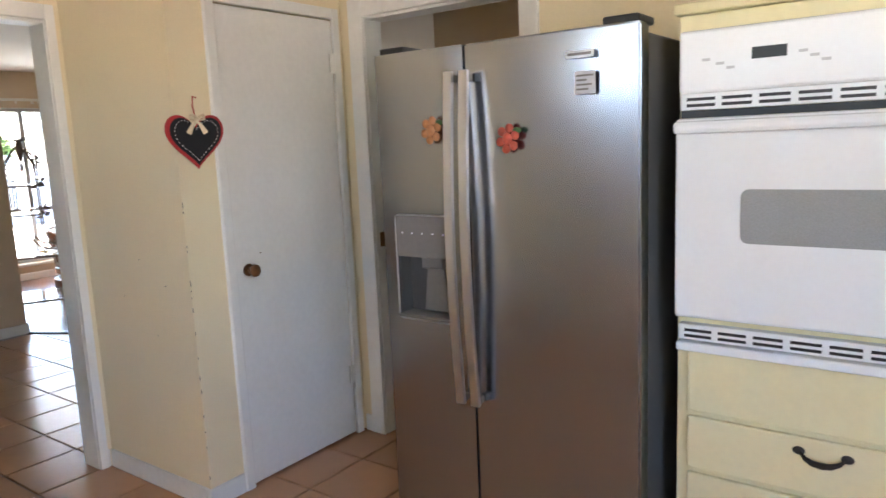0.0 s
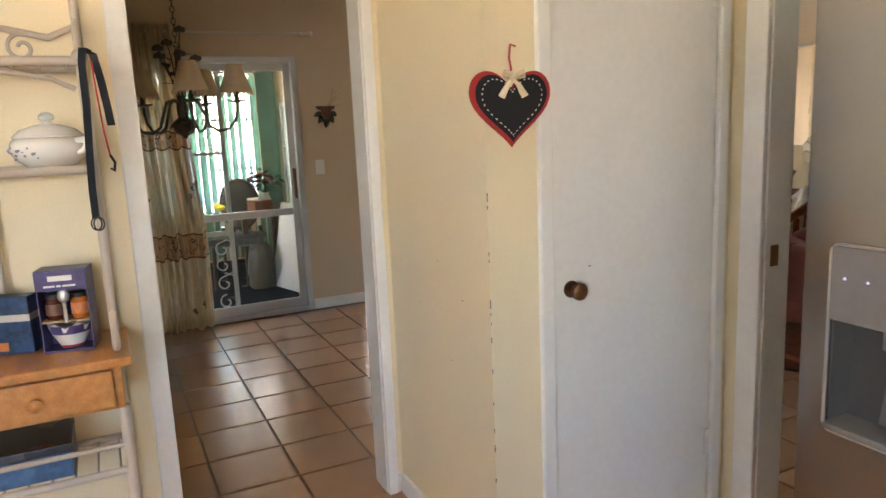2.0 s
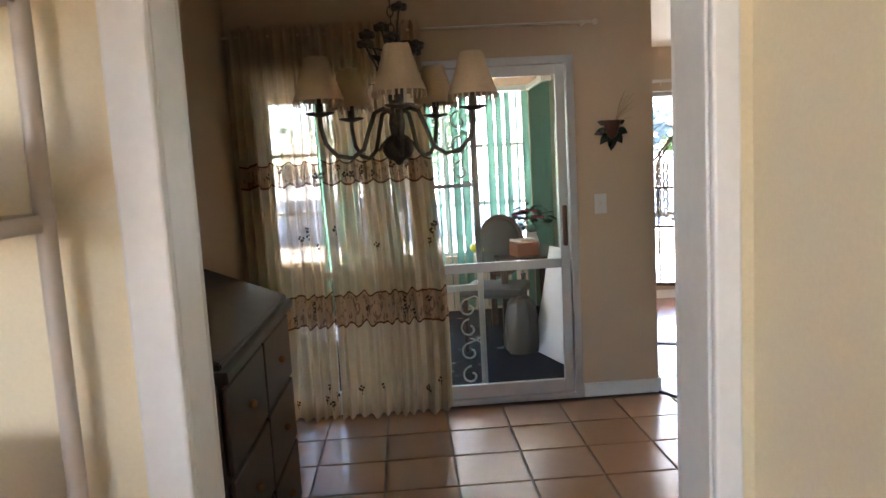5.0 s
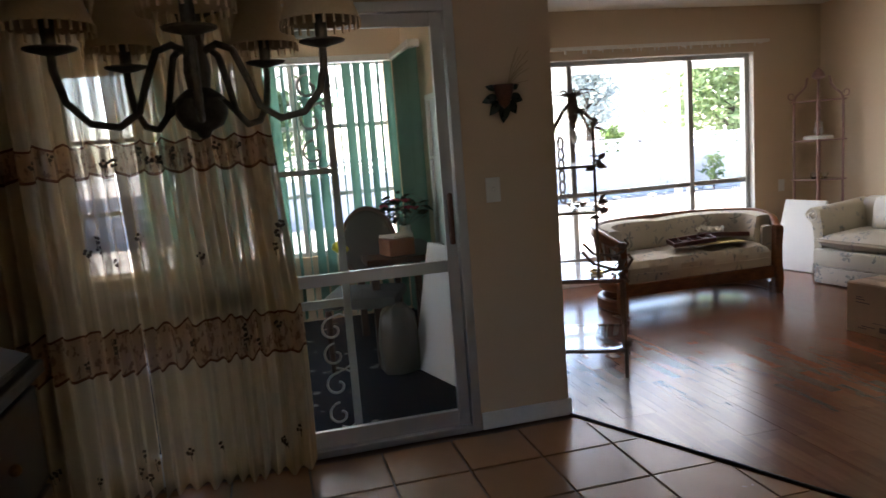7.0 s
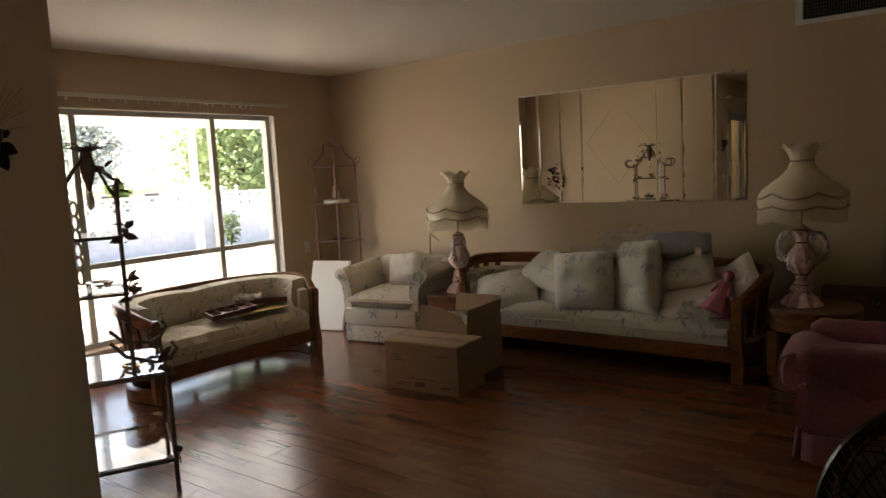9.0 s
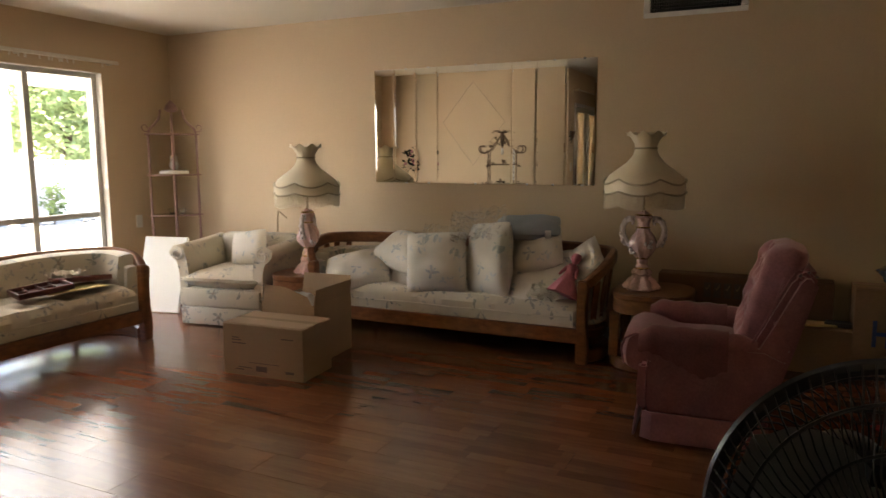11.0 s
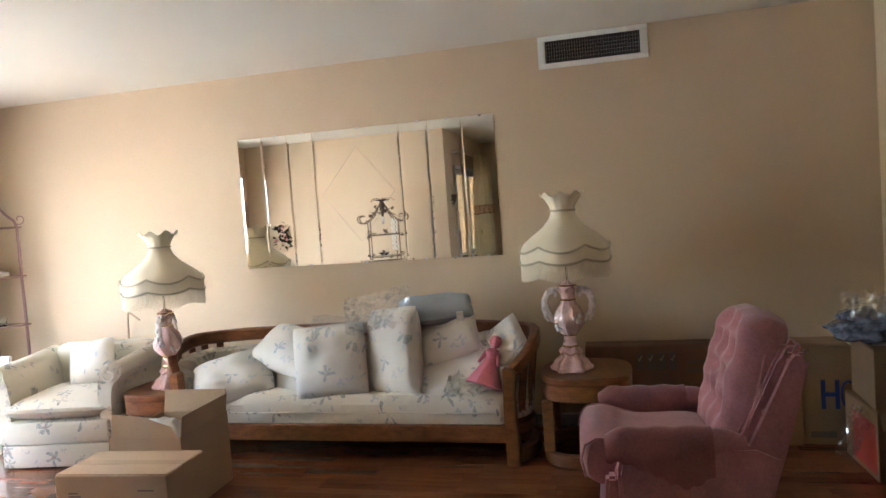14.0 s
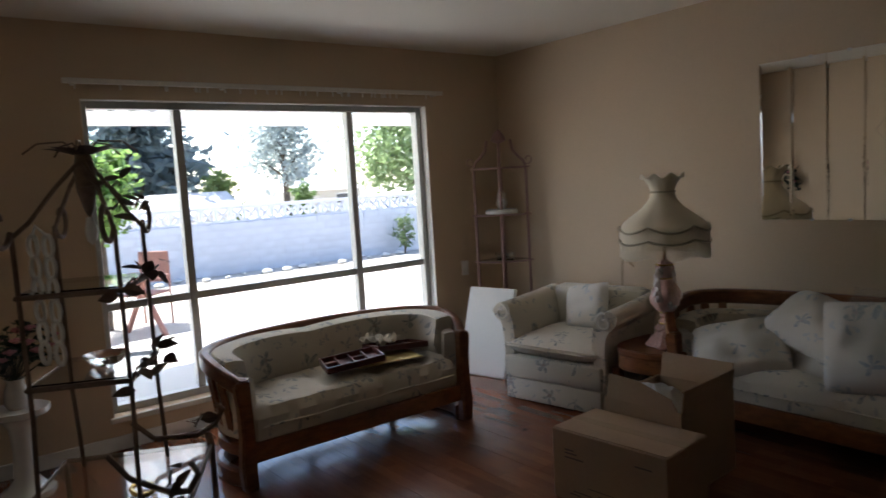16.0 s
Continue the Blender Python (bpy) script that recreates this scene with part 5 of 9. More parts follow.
GREEN, nt, p = base_mat("sage_blind_fabric")
gv = tex_noise(nt, coords(nt, (40, 40, 1)), 5)
nt.links.new(ramp(nt, gv, (0.13, 0.24, 0.19), (0.18, 0.32, 0.26)), p.inputs["Base Color"])
p.inputs["Roughness"].default_value = 0.75
tl, mx, om = nt.nodes.new("ShaderNodeBsdfTranslucent"), nt.nodes.new("ShaderNodeMixShader"), nt.nodes["Material Output"]
tl.inputs[0].default_value = (0.17, 0.36, 0.28, 1)
mx.inputs[0].default_value = 0.33
nt.links.new(p.outputs[0], mx.inputs[1])
nt.links.new(tl.outputs[0], mx.inputs[2])
nt.links.new(mx.outputs[0], om.inputs[0])


def vertical_blind(name, m, n, label, angles):
    r = thing(name, m, label, "window blind", "sunroom blinds")
    part("headrail", box(-0.02, n * 0.085 + 0.02, -0.045, 0.045, 2.11, 2.16, r=0.006), CERAMIC, r, "pale headrail")
    for i in range(n):
        t = bmesh.new()
        q = []
        for s in range(5):
            u = s / 4 - 0.5
            q.append((u * 0.089, 0.008 * (1 - (2 * u) ** 2)))
        vs = [[t.verts.new((x, y, z)) for x, y in q] for z in (0.05, 2.105)]
        for s in range(4):
            t.faces.new((vs[0][s], vs[0][s + 1], vs[1][s + 1], vs[1][s]))
        bmesh.ops.solidify(t, geom=t.faces[:], thickness=0.001)
        v = part("vane", t, GREEN, r)
        v.matrix_local = pose(0.045 + i * 0.085, 0, 0, 0, 0, angles(i))


vertical_blind("vertical_blind", pose(-8.95, 1.30, 0, 0, 0, 90), 24, "sage green vertical blind, vanes tilted half open", lambda i: 36 + 9 * math.sin(i * 1.9) + (38 if i in (1, 4, 9, 13, 14, 18, 22) else 0))
sw2 = tagged(new("window_2"), "white sunroom window with muntins, bare beside the blind", "window", kind="structure")
for ya, yb in ((0.765, 0.82), (1.60, 1.66), (2.50, 2.56), (3.38, 3.42)):
    part("mullion", box(-9.16, -9.10, ya, yb, 0.55, 2.15, r=0.004), WHITE, sw2)
for za in (0.551, 1.04, 1.60, 2.11):
    for ya, yb in ((0.821, 1.599), (1.661, 2.499), (2.561, 3.379)):
        part("muntin", box(-9.15, -9.11, ya, yb, za, za + 0.035, r=0.004), WHITE, sw2)
vertical_blind("vertical_blind", pose(-8.90, 3.36, 0, 0, 0, 0), 8, "short sage green vertical blind on the side wall", lambda i: 40 + 8 * math.sin(i * 2.3))

# oval-backed chair and table with clutter
CHW = wood_mat("dark_chair_wood", (0.03, 0.014, 0.008), (0.07, 0.03, 0.015))
UPH = mat("sage_upholstery", (0.06, 0.06, 0.048), 0.9, sheen=0.1)
dc = thing("dining_chair", pose(-7.62, 2.78, 0, 0, 0, 70), "upholstered oval-backed chair at the sunroom table", "chair")
part("seat", box(-0.24, 0.24, -0.23, 0.23, 0.42, 0.50, r=0.03), UPH, dc, "", True)
part("backrest", ball((0, 0.23, 0.77), 0.25, seg=20, scale=(0.70, 0.14, 0.92)), UPH, dc, "oval padded back", True)
part("back_frame", tube(arc(28, 0, 347, lambda a: (0.18 * math.cos(a), 0.245, 0.77 + 0.24 * math.sin(a))), 0.018, 8, closed=True), CHW, dc, "", True)
for x in (-0.2, 0.2):
    part("leg", rod((x, -0.2, 0), (x, -0.2, 0.42), 0.014, 0.022), CHW, dc)
    part("leg", rod((x, 0.24, 0), (x * 0.9, 0.22, 0.55), 0.014, 0.02), CHW, dc)
tb = thing("sunroom_table", pose(-7.95, 3.08, 0), "dark wooden table with boxes on it", "table")
part("tabletop", box(-0.45, 0.40, -0.28, 0.26, 0.66, 0.70, r=0.006), CHW, tb)
for x in (-0.40, 0.35):
    for y in (-0.23, 0.21):
        part("leg", box(x - 0.025, x + 0.025, y - 0.025, y + 0.025, 0, 0.659, r=0.004), CHW, tb)
solid("wooden_box", box(-0.14, 0.14, -0.09, 0.09, 0, 0.11, r=0.005), wood_mat("reddish_box_wood", (0.18, 0.06, 0.03), (0.34, 0.14, 0.07)), "reddish wooden box on the sunroom table", "box", pose(-7.75, 3.02, 0.70, 0, 0, 12))
solid("paper_stack", box(-0.09, 0.09, -0.07, 0.07, 0, 0.02, r=0.002), CHALK, "stack of white papers on the wooden box", "papers", pose(-7.76, 3.02, 0.81, 0, 0, 30))
solid("yellow_bag", ball((0, 0, 0.05), 0.12, seg=12, scale=(1.2, 0.8, 0.42)), mat("yellow_plastic_bag", (0.7, 0.6, 0.03), 0.35, bumpy=0.5, fine=20), "crumpled yellow plastic bag", "bag", pose(-8.0, 2.72, 0.70), True)
PINKF = mat("dusty_pink_petal", (0.55, 0.22, 0.24), 0.7, vary=0.3)
DARKLEAF = mat("silk_leaf_dark_green", (0.018, 0.035, 0.014), 0.6, vary=0.4)


def bouquet(name, m, n, spread, label, flower, seed, flowers=9, stemz=0.12, vase=CERAMIC):
    r = thing(name, m, label, "flowers")
    rn = random.Random(seed)
    part("vase", lathe([(0.045, 0), (0.06, 0.03), (0.055, 0.09), (0.038, 0.13), (0.045, 0.15), (0.038, 0.15), (0.0, 0.12)], 18), vase, r, "", True)
    bm = bmesh.new()
    for k in range(n):
        a, e = rn.uniform(0, 360), rn.uniform(-10, 75)
        d = spread * rn.uniform(0.25, 1.0)
        at = Vector((d * math.cos(radians(a)) * math.cos(radians(e)), d * math.sin(radians(a)) * math.cos(radians(e)), 0.16 + stemz * 0.5 + d * math.sin(radians(e))))
        put_leaf(bm, at, a + rn.uniform(-40, 40), rn.uniform(-30, 40), rn.uniform(0.05, 0.09), rn.uniform(-40, 40))
        if k % 3 == 0:
            rod((0, 0, 0.13), at, 0.0018, seg=5, bm=bm)
    part("foliage", bm, DARKLEAF, r, "dark green silk leaves")
    for k in range(flowers):
        a, e = rn.uniform(0, 360), rn.uniform(0, 70)
        d = spread * rn.uniform(0.7, 1.05)
        c = Vector((d * math.cos(radians(a)) * math.cos(radians(e)), d * math.sin(radians(a)) * math.cos(radians(e)), 0.16 + stemz * 0.5 + d * math.sin(radians(e))))
        b2 = ball(c, 0.016, seg=8)
        for q in range(6):
            ball(c + Vector((0.02 * math.cos(q), 0.02 * math.sin(q), 0.004 * (q % 2))), 0.013, b2, 6, (1, 1, 0.6))
        part("bloom", b2, flower, r, "", True)
    return r


bouquet("silk_flowers", pose(-8.05, 3.16, 0.70), 70, 0.17, "dark red silk flowers in a vase on the table", mat("dark_red_petal", (0.25, 0.03, 0.05), 0.7), 11)
fo = solid("foam_sheet", box(-0.30, 0.30, -0.02, 0.02, 0, 0.80, r=0.006), mat("white_foam", (0.75, 0.76, 0.75), 0.8, vary=0.05, fine=120), "white foam sheet leaning in the sunroom", "foam sheet", pose(-7.12, 3.12, 0.008, -12, 0, 16))
def sack(name, m, w, d, h, material, label, seed, cat="bag"):
    bm = bmesh.new()
    prof = [(0.0, 0.0), (0.42, 0.0), (0.5, 0.06), (0.53, 0.30), (0.51, 0.60), (0.42, 0.82), (0.26, 0.94), (0.0, 0.97)]
    lathe([(a, b) for a, b in prof], 28, bm, wave=lambda a, i: (1 + 0.26 * noise.noise(Vector((math.cos(a) * 2.2, math.sin(a) * 2.2, i * 0.7 + seed))), 0.05 * noise.noise(Vector((math.cos(a) * 2 + seed, math.sin(a) * 2, i))) if i > 1 else 0))
    bmesh.ops.scale(bm, vec=(w, d, h), verts=bm.verts)
    return solid(name, bm, material, label, cat, m, True)


sack("stuffed_bag", pose(-7.40, 2.93, 0.008, 0, 8, 0), 0.25, 0.24, 0.46, mat("grey_plastic_sack", (0.09, 0.08, 0.06), 0.4, bumpy=0.6, fine=25), "stuffed grey plastic bag on the carpet", 3)


def scroll_gate(name, m, w, h, label):
    """A security screen leaf: frame, bars and wrought scrolls."""
    GW = mat("white_security_steel", (0.68, 0.68, 0.66), 0.45) if "white_security_steel" not in bpy.data.materials else bpy.data.materials["white_security_steel"]
    r = thing(name, m, label, "screen door")
    for a in ((0, 0.035, 0, h), (w - 0.035, w, 0, h), (0.036, w - 0.036, 0, 0.04), (0.036, w - 0.036, h - 0.04, h), (0.036, w - 0.036, 0.66, 0.70), (0.036, w - 0.036, 1.30, 1.325)):
        part("bar", box(a[0], a[1], -0.012, 0.012, a[2], a[3], r=0.002), GW, r)
    for k, z in enumerate((0.12, 0.27, 0.42, 0.55, 1.40, 1.55, 1.70)):
        s = 1 if k % 2 else -1
        part("scroll", tube(spiral((w - 0.10, 0, z), 0.062, 0.016, 0.95, 90 * s, (s, 0, 0), (0, 0, s)), 0.006, 6), GW, r, "", True)
        part("tendril", tube([(w - 0.10, 0, z + 0.062 * s), (w - 0.06, 0, z + 0.075 * s), (w - 0.036, 0, z + 0.06 * s)], 0.005, 6), GW, r, "", True)
    return r


scroll_gate("security_door", pose(-6.50, 2.16, 0.0, 0, 0, 90), 0.405, 1.96, "white steel security door with scrollwork behind the glass")
sg = scroll_gate("security_door", pose(-8.1, 3.40, 0.0, 0, 0, 0), 0.62, 1.75, "white security door leaf with scrolls at the sunroom wall")
part("sheet", box(0.037, 0.583, 0.014, 0.018, 0.02, 1.72), mat("milky_panel", (0.62, 0.66, 0.68), 0.3, vary=0.05), sg, "milky panel")

# ---- living room things ----
FLORAL = floral_mat("cream_floral_cotton", (0.66, 0.59, 0.47), (0.17, 0.19, 0.21), (0.34, 0.25, 0.21), 8.0)
FLORALW = floral_mat("white_floral_cotton", (0.73, 0.67, 0.58), (0.30, 0.35, 0.41), (0.52, 0.44, 0.42), 8.0)
OAKD = wood_mat("oiled_oak", (0.13, 0.042, 0.014), (0.30, 0.112, 0.037), (5, 5, 14), 2.4, 0.32)


def u_path(a, depth, yc=0.30, n=2.6, steps=44):
    """The plan of a bow-ended sofa back: from the front of one arm round to the other."""
    b = depth - yc
    f0 = -math.asin(min(1.0, (yc / b) ** (n / 2))) if yc < b else -math.pi / 2
    out = []
    for i in range(steps):
        t = f0 + (math.pi - 2 * f0) * i / (steps - 1)
        c, s = math.cos(t), math.sin(t)
        out.append(Vector((a * math.copysign(abs(c) ** (2 / n), c), yc + b * math.copysign(abs(s) ** (2 / n), s), 0)))
    return out


def band(path, lo, hi, t, shift=0.0, bm=None, bulge=0.0):
    """A wall of thickness t that follows path; lo and hi are heights, or functions of the share of the way."""
    bm = bm or bmesh.new()
    rings = []
    n = len(path)
    for i, p in enumerate(path):
        d = (path[min(i + 1, n - 1)] - path[max(i - 1, 0)]).normalized()
        nrm = Vector((d.y, -d.x, 0))
        s = i / (n - 1)
        l_, h_ = (lo(s) if callable(lo) else lo), (hi(s) if callable(hi) else hi)
        o, q = p + nrm * (shift + t / 2), p + nrm * (shift - t / 2)
        e = min(0.012, t * 0.3)
        mid = (l_ + h_) / 2
        ring = [(o.x, o.y, l_ + e), (o.x, o.y, h_ - e), (o.x - nrm.x * e, o.y - nrm.y * e, h_), (q.x + nrm.x * e, q.y + nrm.y * e, h_), (q.x - nrm.x * bulge * 0.6, q.y - nrm.y * bulge * 0.6, h_ - e),
                (q.x - nrm.x * bulge, q.y - nrm.y * bulge, mid), (q.x, q.y, l_ + e), (q.x + nrm.x * e, q.y + nrm.y * e, l_), (o.x - nrm.x * e, o.y - nrm.y * e, l_)]
        rings.append([bm.verts.new(v) for v in ring])
    k = len(rings[0])
    for u, w in zip(rings, rings[1:]):
        for j in range(k):
            bm.faces.new((u[j], u[(j + 1) % k], w[(j + 1) % k], w[j]))
    bm.faces.new(rings[0][::-1])
    bm.faces.new(rings[-1])
    return bm


def bow_sofa(name, m, a, depth, top, arm, label, seats, yc=0.30, seed=1, low=0.03, bow=2.6):
    r = thing(name, m, label, "sofa", "bow-backed oak sofas")
    path = u_path(a, depth, yc, bow)
    ease = lambda s: min(1.0, min(s, 1 - s) / 0.2)
    hi = lambda s: arm + (top - arm) * (1 - (1 - ease(s)) ** 2.2)
    part("rim", band(path, lambda s: hi(s) - 0.085, hi, 0.055), OAKD, r, "curved oak top rail", True)
    part("base_ring", band(path, 0.0, 0.095, 0.05, -0.035), OAKD, r, "curved oak floor rail", True)
    part("apron", band(path, 0.150, 0.225, 0.04, -0.05), OAKD, r, "", True)
    n = len(path)
    fx = path[0].x
    part("front_rail", box(-fx + 0.03, fx - 0.03, -0.012, 0.022, 0.13, 0.228, r=0.006), OAKD, r, "oak front rail with cathedral grain")
    for i in (0, n - 1):
        p = path[i]
        s = 1 if i == 0 else -1
        t = bmesh.new()
        slab([(-0.035, 0.0), (0.035, 0.0), (0.045, 0.12), (0.030, 0.26), (0.030, 0.40), (0.045, arm - 0.02), (0.02, arm + 0.006), (-0.03, arm + 0.006), (-0.036, 0.30)], -0.03, 0.035, t, r=0.008)
        bmesh.ops.transform(t, matrix=Matrix.Translation((p.x, p.y, 0)) @ Matrix.Diagonal((s, 1, 1, 1)) @ pose(0, 0, 0, 90, 0, 0), verts=t.verts)
        bmesh.ops.recalc_face_normals(t, faces=t.faces)
        part("front_leg", t, OAKD, r, "shaped oak front leg")
    for i in list(range(2, 12, 2)) + list(range(n - 12, n - 2, 2)) + list(range(14, n - 14, 4)):
        p, s = path[i], i / (n - 1)
        d = (path[i + 1] - path[i - 1]).normalized()
        part("slat", box(-0.024, 0.024, -0.008, 0.008, 0.226, hi(s) - 0.086, r=0.003, m=Matrix.Translation(p) @ Matrix.Rotation(math.atan2(d.y, d.x), 4, "Z") @ Matrix(((1, 0, 0, 0), (0, 1, -0.05 / (hi(s) - 0.31), 0.05 * (1 + 0.226 / (hi(s) - 0.31))), (0, 0, 1, 0), (0, 0, 0, 1)))), OAKD, r)
    for i in (n // 3, n - 1 - n // 3):
        part("rear_post", box(-0.02, 0.02, -0.02, 0.02, 0.096, 0.149, m=Matrix.Translation(path[i] * 0.96)), OAKD, r)
    inner = path[3:-3]
    cut = [0] + [int(len(inner) * k / seats) for k in range(1, seats)] + [len(inner) - 1]
    for u, w in zip(cut, cut[1:]):
        seg = inner[u:w + 1]
        part("back_cushion", band(seg, 0.30, lambda s: top - low - 0.02 * (2 * s - 1) ** 4, 0.075, -0.066, bulge=0.06), FLORAL, r, "", True)
    for i in (0, n - 1):
        seg = path[0:7] if i == 0 else path[-7:]
        part("arm_pad", band(seg, 0.24, arm - 0.005, 0.06, -0.062, bulge=0.02), FLORALW, r, "", True)
    # seat mattress with piping and sunk buttons
    t = bmesh.new()
    nx, ny = 64, 16
    def edge(y):
        bb = depth - yc
        k = max(0.0, 1 - (abs(y - yc) / bb) ** bow)
        return (a - 0.07) * k ** (1 / bow)
    top_, bot = [], []
    for i in range(nx + 1):
        u = 2 * i / nx - 1
        ru, rb = [], []
        for j in range(ny + 1):
            v = j / ny
            y = -0.012 + v * (depth - 0.10)
            w = edge(max(y, 0.0))
            if v > 0.75:
                w = min(w, edge(y))
            e = (1 - abs(u) ** 14) * (1 - abs(2 * v - 1) ** 10)
            dip = 0.012 * noise.noise(Vector((u * 6, v * 4, seed))) - sum(0.034 * math.exp(-((u - bu) ** 2 * 130 + (v - bv) ** 2 * 45)) for bu in (-0.66, -0.22, 0.22, 0.66) for bv in (0.32, 0.68)) + 0.012 * math.sin(v * math.pi)
            ru.append(t.verts.new((u * w, y, 0.345 + 0.055 * e ** 0.4 + dip * e)))
            rb.append(t.verts.new((u * w, y + (0.014 if j == 0 else 0), 0.232)))
        top_.append(ru)
        bot.append(rb)
    for i in range(nx):
        for j in range(ny):
            t.faces.new((top_[i][j], top_[i + 1][j], top_[i + 1][j + 1], top_[i][j + 1]))
            t.faces.new((bot[i][j], bot[i][j + 1], bot[i + 1][j + 1], bot[i + 1][j]))
        t.faces.new((bot[i][0], bot[i + 1][0], top_[i + 1][0], top_[i][0]))
        t.faces.new((top_[i][ny], top_[i + 1][ny], bot[i + 1][ny], bot[i][ny]))
    for j in range(ny):
        t.faces.new((top_[0][j], top_[0][j + 1], bot[0][j + 1], bot[0][j]))
        t.faces.new((bot[nx][j], bot[nx][j + 1], top_[nx][j + 1], top_[nx][j]))
    mt = part("seat_mattress", t, FLORAL, r, "tufted floral seat mattress", True)
    part("piping", tube([(-edge(0) + 0.02, -0.016, 0.30)] + [(-edge(0) + 0.02 + (2 * edge(0) - 0.04) * k / 20, -0.017, 0.30 + 0.003 * math.sin(k)) for k in range(1, 20)] + [(edge(0) - 0.02, -0.016, 0.30)], 0.006, 6), FLORAL, mt, "", True)
    return r


bow_sofa("sofa", pose(-5.885, 6.90, 0), 1.165, 0.645, 0.725, 0.545, "long bow-backed oak sofa in cream floral cotton", 2, 0.24, 1, 0.11)
bow_sofa("loveseat", pose(-7.925, 5.48, 0, 0, 0, 90), 0.765, 0.66, 0.665, 0.555, "bow-backed oak loveseat in cream floral cotton", 2, 0.22, 4, 0.015, 2.3)


def throw_pillow(m, w, h, d, seed, material=FLORALW, label="square floral cotton throw pillow on the sofa", cat="pillow"):
    r = thing("throw_pillow", m, label, cat, "pillows on the sofa")
    part("cover", cushion(w, h, d * 1.12, 18, 1.2, seed, rough=0.024), material, r, "", True)
    return r


def on_sofa(x, y, z, tilt, lean, spin=0):
    return Matrix.Translation((x, y, z)) @ pose(0, 0, 0, tilt, 0, spin) @ pose(0, 0, 0, 0, 0, lean)


throw_pillow(on_sofa(-6.62, 7.03, 0.475, 34, 20, 10), 0.50, 0.38, 0.16, 1)
throw_pillow(on_sofa(-6.28, 7.19, 0.615, 34, -16, -6), 0.52, 0.36, 0.17, 2)
throw_pillow(on_sofa(-6.18, 7.14, 0.46, 60, 5, 0), 0.40, 0.36, 0.13, 8)
throw_pillow(on_sofa(-5.93, 6.985, 0.585, 78, 4, 6), 0.455, 0.44, 0.17, 3)
throw_pillow(on_sofa(-5.545, 7.05, 0.625, 82, 7, -30), 0.42, 0.52, 0.17, 4)
throw_pillow(on_sofa(-5.26, 7.16, 0.675, 52, 26, -16), 0.43, 0.34, 0.17, 5)
throw_pillow(on_sofa(-5.16, 7.10, 0.505, 42, 22, -6), 0.56, 0.42, 0.14, 6)
throw_pillow(on_sofa(-4.92, 7.15, 0.60, 70, 40, -30), 0.36, 0.30, 0.12, 7)
bp = throw_pillow(on_sofa(-5.33, 7.24, 0.845, 14, 8, 8), 0.46, 0.36, 0.10, 9, mat("pale_blue_grey_cotton", (0.36, 0.40, 0.44), 0.85, fine=160), "pale blue-grey pillow lying on top of the pile")
part("tag", box(0.12, 0.16, -0.20, -0.17, -0.02, 0.03, r=0.001), CHALK, bp, "white cloth tag")
# clear plastic wrap on the pillows
def crumple(w, h, n, seed, amp):
    t = bmesh.new()
    g = [[t.verts.new((w * (i / n - 0.5), h * (j / n - 0.5), amp * noise.noise(Vector((i * 0.55 + seed, j * 0.55, seed))) + amp * 0.6 * noise.noise(Vector((i * 1.3, j * 1.3 + seed, 2))))) for j in range(n + 1)] for i in range(n + 1)]
    for i in range(n):
        for j in range(n):
            t.faces.new((g[i][j], g[i + 1][j], g[i + 1][j + 1], g[i][j + 1]))
    return t


FILM = pane_mat("clear_plastic_film")
FILM.node_tree.nodes["Glossy BSDF"].inputs["Roughness"].default_value = 0.12
FILM.node_tree.nodes["Transparent BSDF"].inputs[0].default_value = (0.97, 0.975, 0.98, 1)
FILM.node_tree.nodes["Math.001"].inputs[2].default_value = 0.22
solid("plastic_wrap", crumple(0.40, 0.30, 22, 3, 0.06), FILM, "crumpled clear plastic wrap over the pillows", "plastic wrap", pose(-5.62, 7.02, 0.875, 38, -8, 14))
solid("plastic_wrap", crumple(0.34, 0.10, 16, 7, 0.04), FILM, "strip of clear plastic wrap on the pillows", "plastic wrap", pose(-5.88, 7.03, 0.80, 50, 8, 4))

dl = bmesh.new()
lathe([(0.10, 0.0), (0.085, 0.04), (0.045, 0.12), (0.032, 0.165), (0.042, 0.19), (0.03, 0.215), (0.012, 0.22), (0.026, 0.235), (0.036, 0.262), (0.026, 0.29), (0.0, 0.297)], 20, dl, wave=lambda a, i: (1 + 0.10 * math.cos(7 * a) * max(0, 1 - i / 4), 0))
for s in (-1, 1):
    rod((s * 0.035, 0, 0.19), (s * 0.055, -0.05, 0.12), 0.013, 0.009, 8, dl)
solid("doll", dl, mat("pink_doll_satin", (0.62, 0.19, 0.24), 0.55, vary=0.2, fine=60), "small doll in a pink dress leaning on the pillows", "doll", pose(-5.0, 6.95, 0.435, -24, 16, 0), True)
solid("lace_cloth", crumple(0.20, 0.16, 14, 5, 0.03), mat("ivory_lace", (0.62, 0.60, 0.5), 0.85, fine=200), "crumpled ivory lace cloth under the doll", "cloth", pose(-5.10, 6.90, 0.455, 25, 10, 0))


def curl_beads(s):
    """Acanthus bumps that run along a lamp handle."""
    bm = bmesh.new()
    for k in range(11):
        q = -0.9 + k * 0.27
        ball((s * (0.082 + 0.060 * math.cos(q)), 0.008 * (-1) ** k, 0.303 + 0.078 * math.sin(q)), 0.012, bm, 7, (1.15, 1.0, 1.2))
    return bm


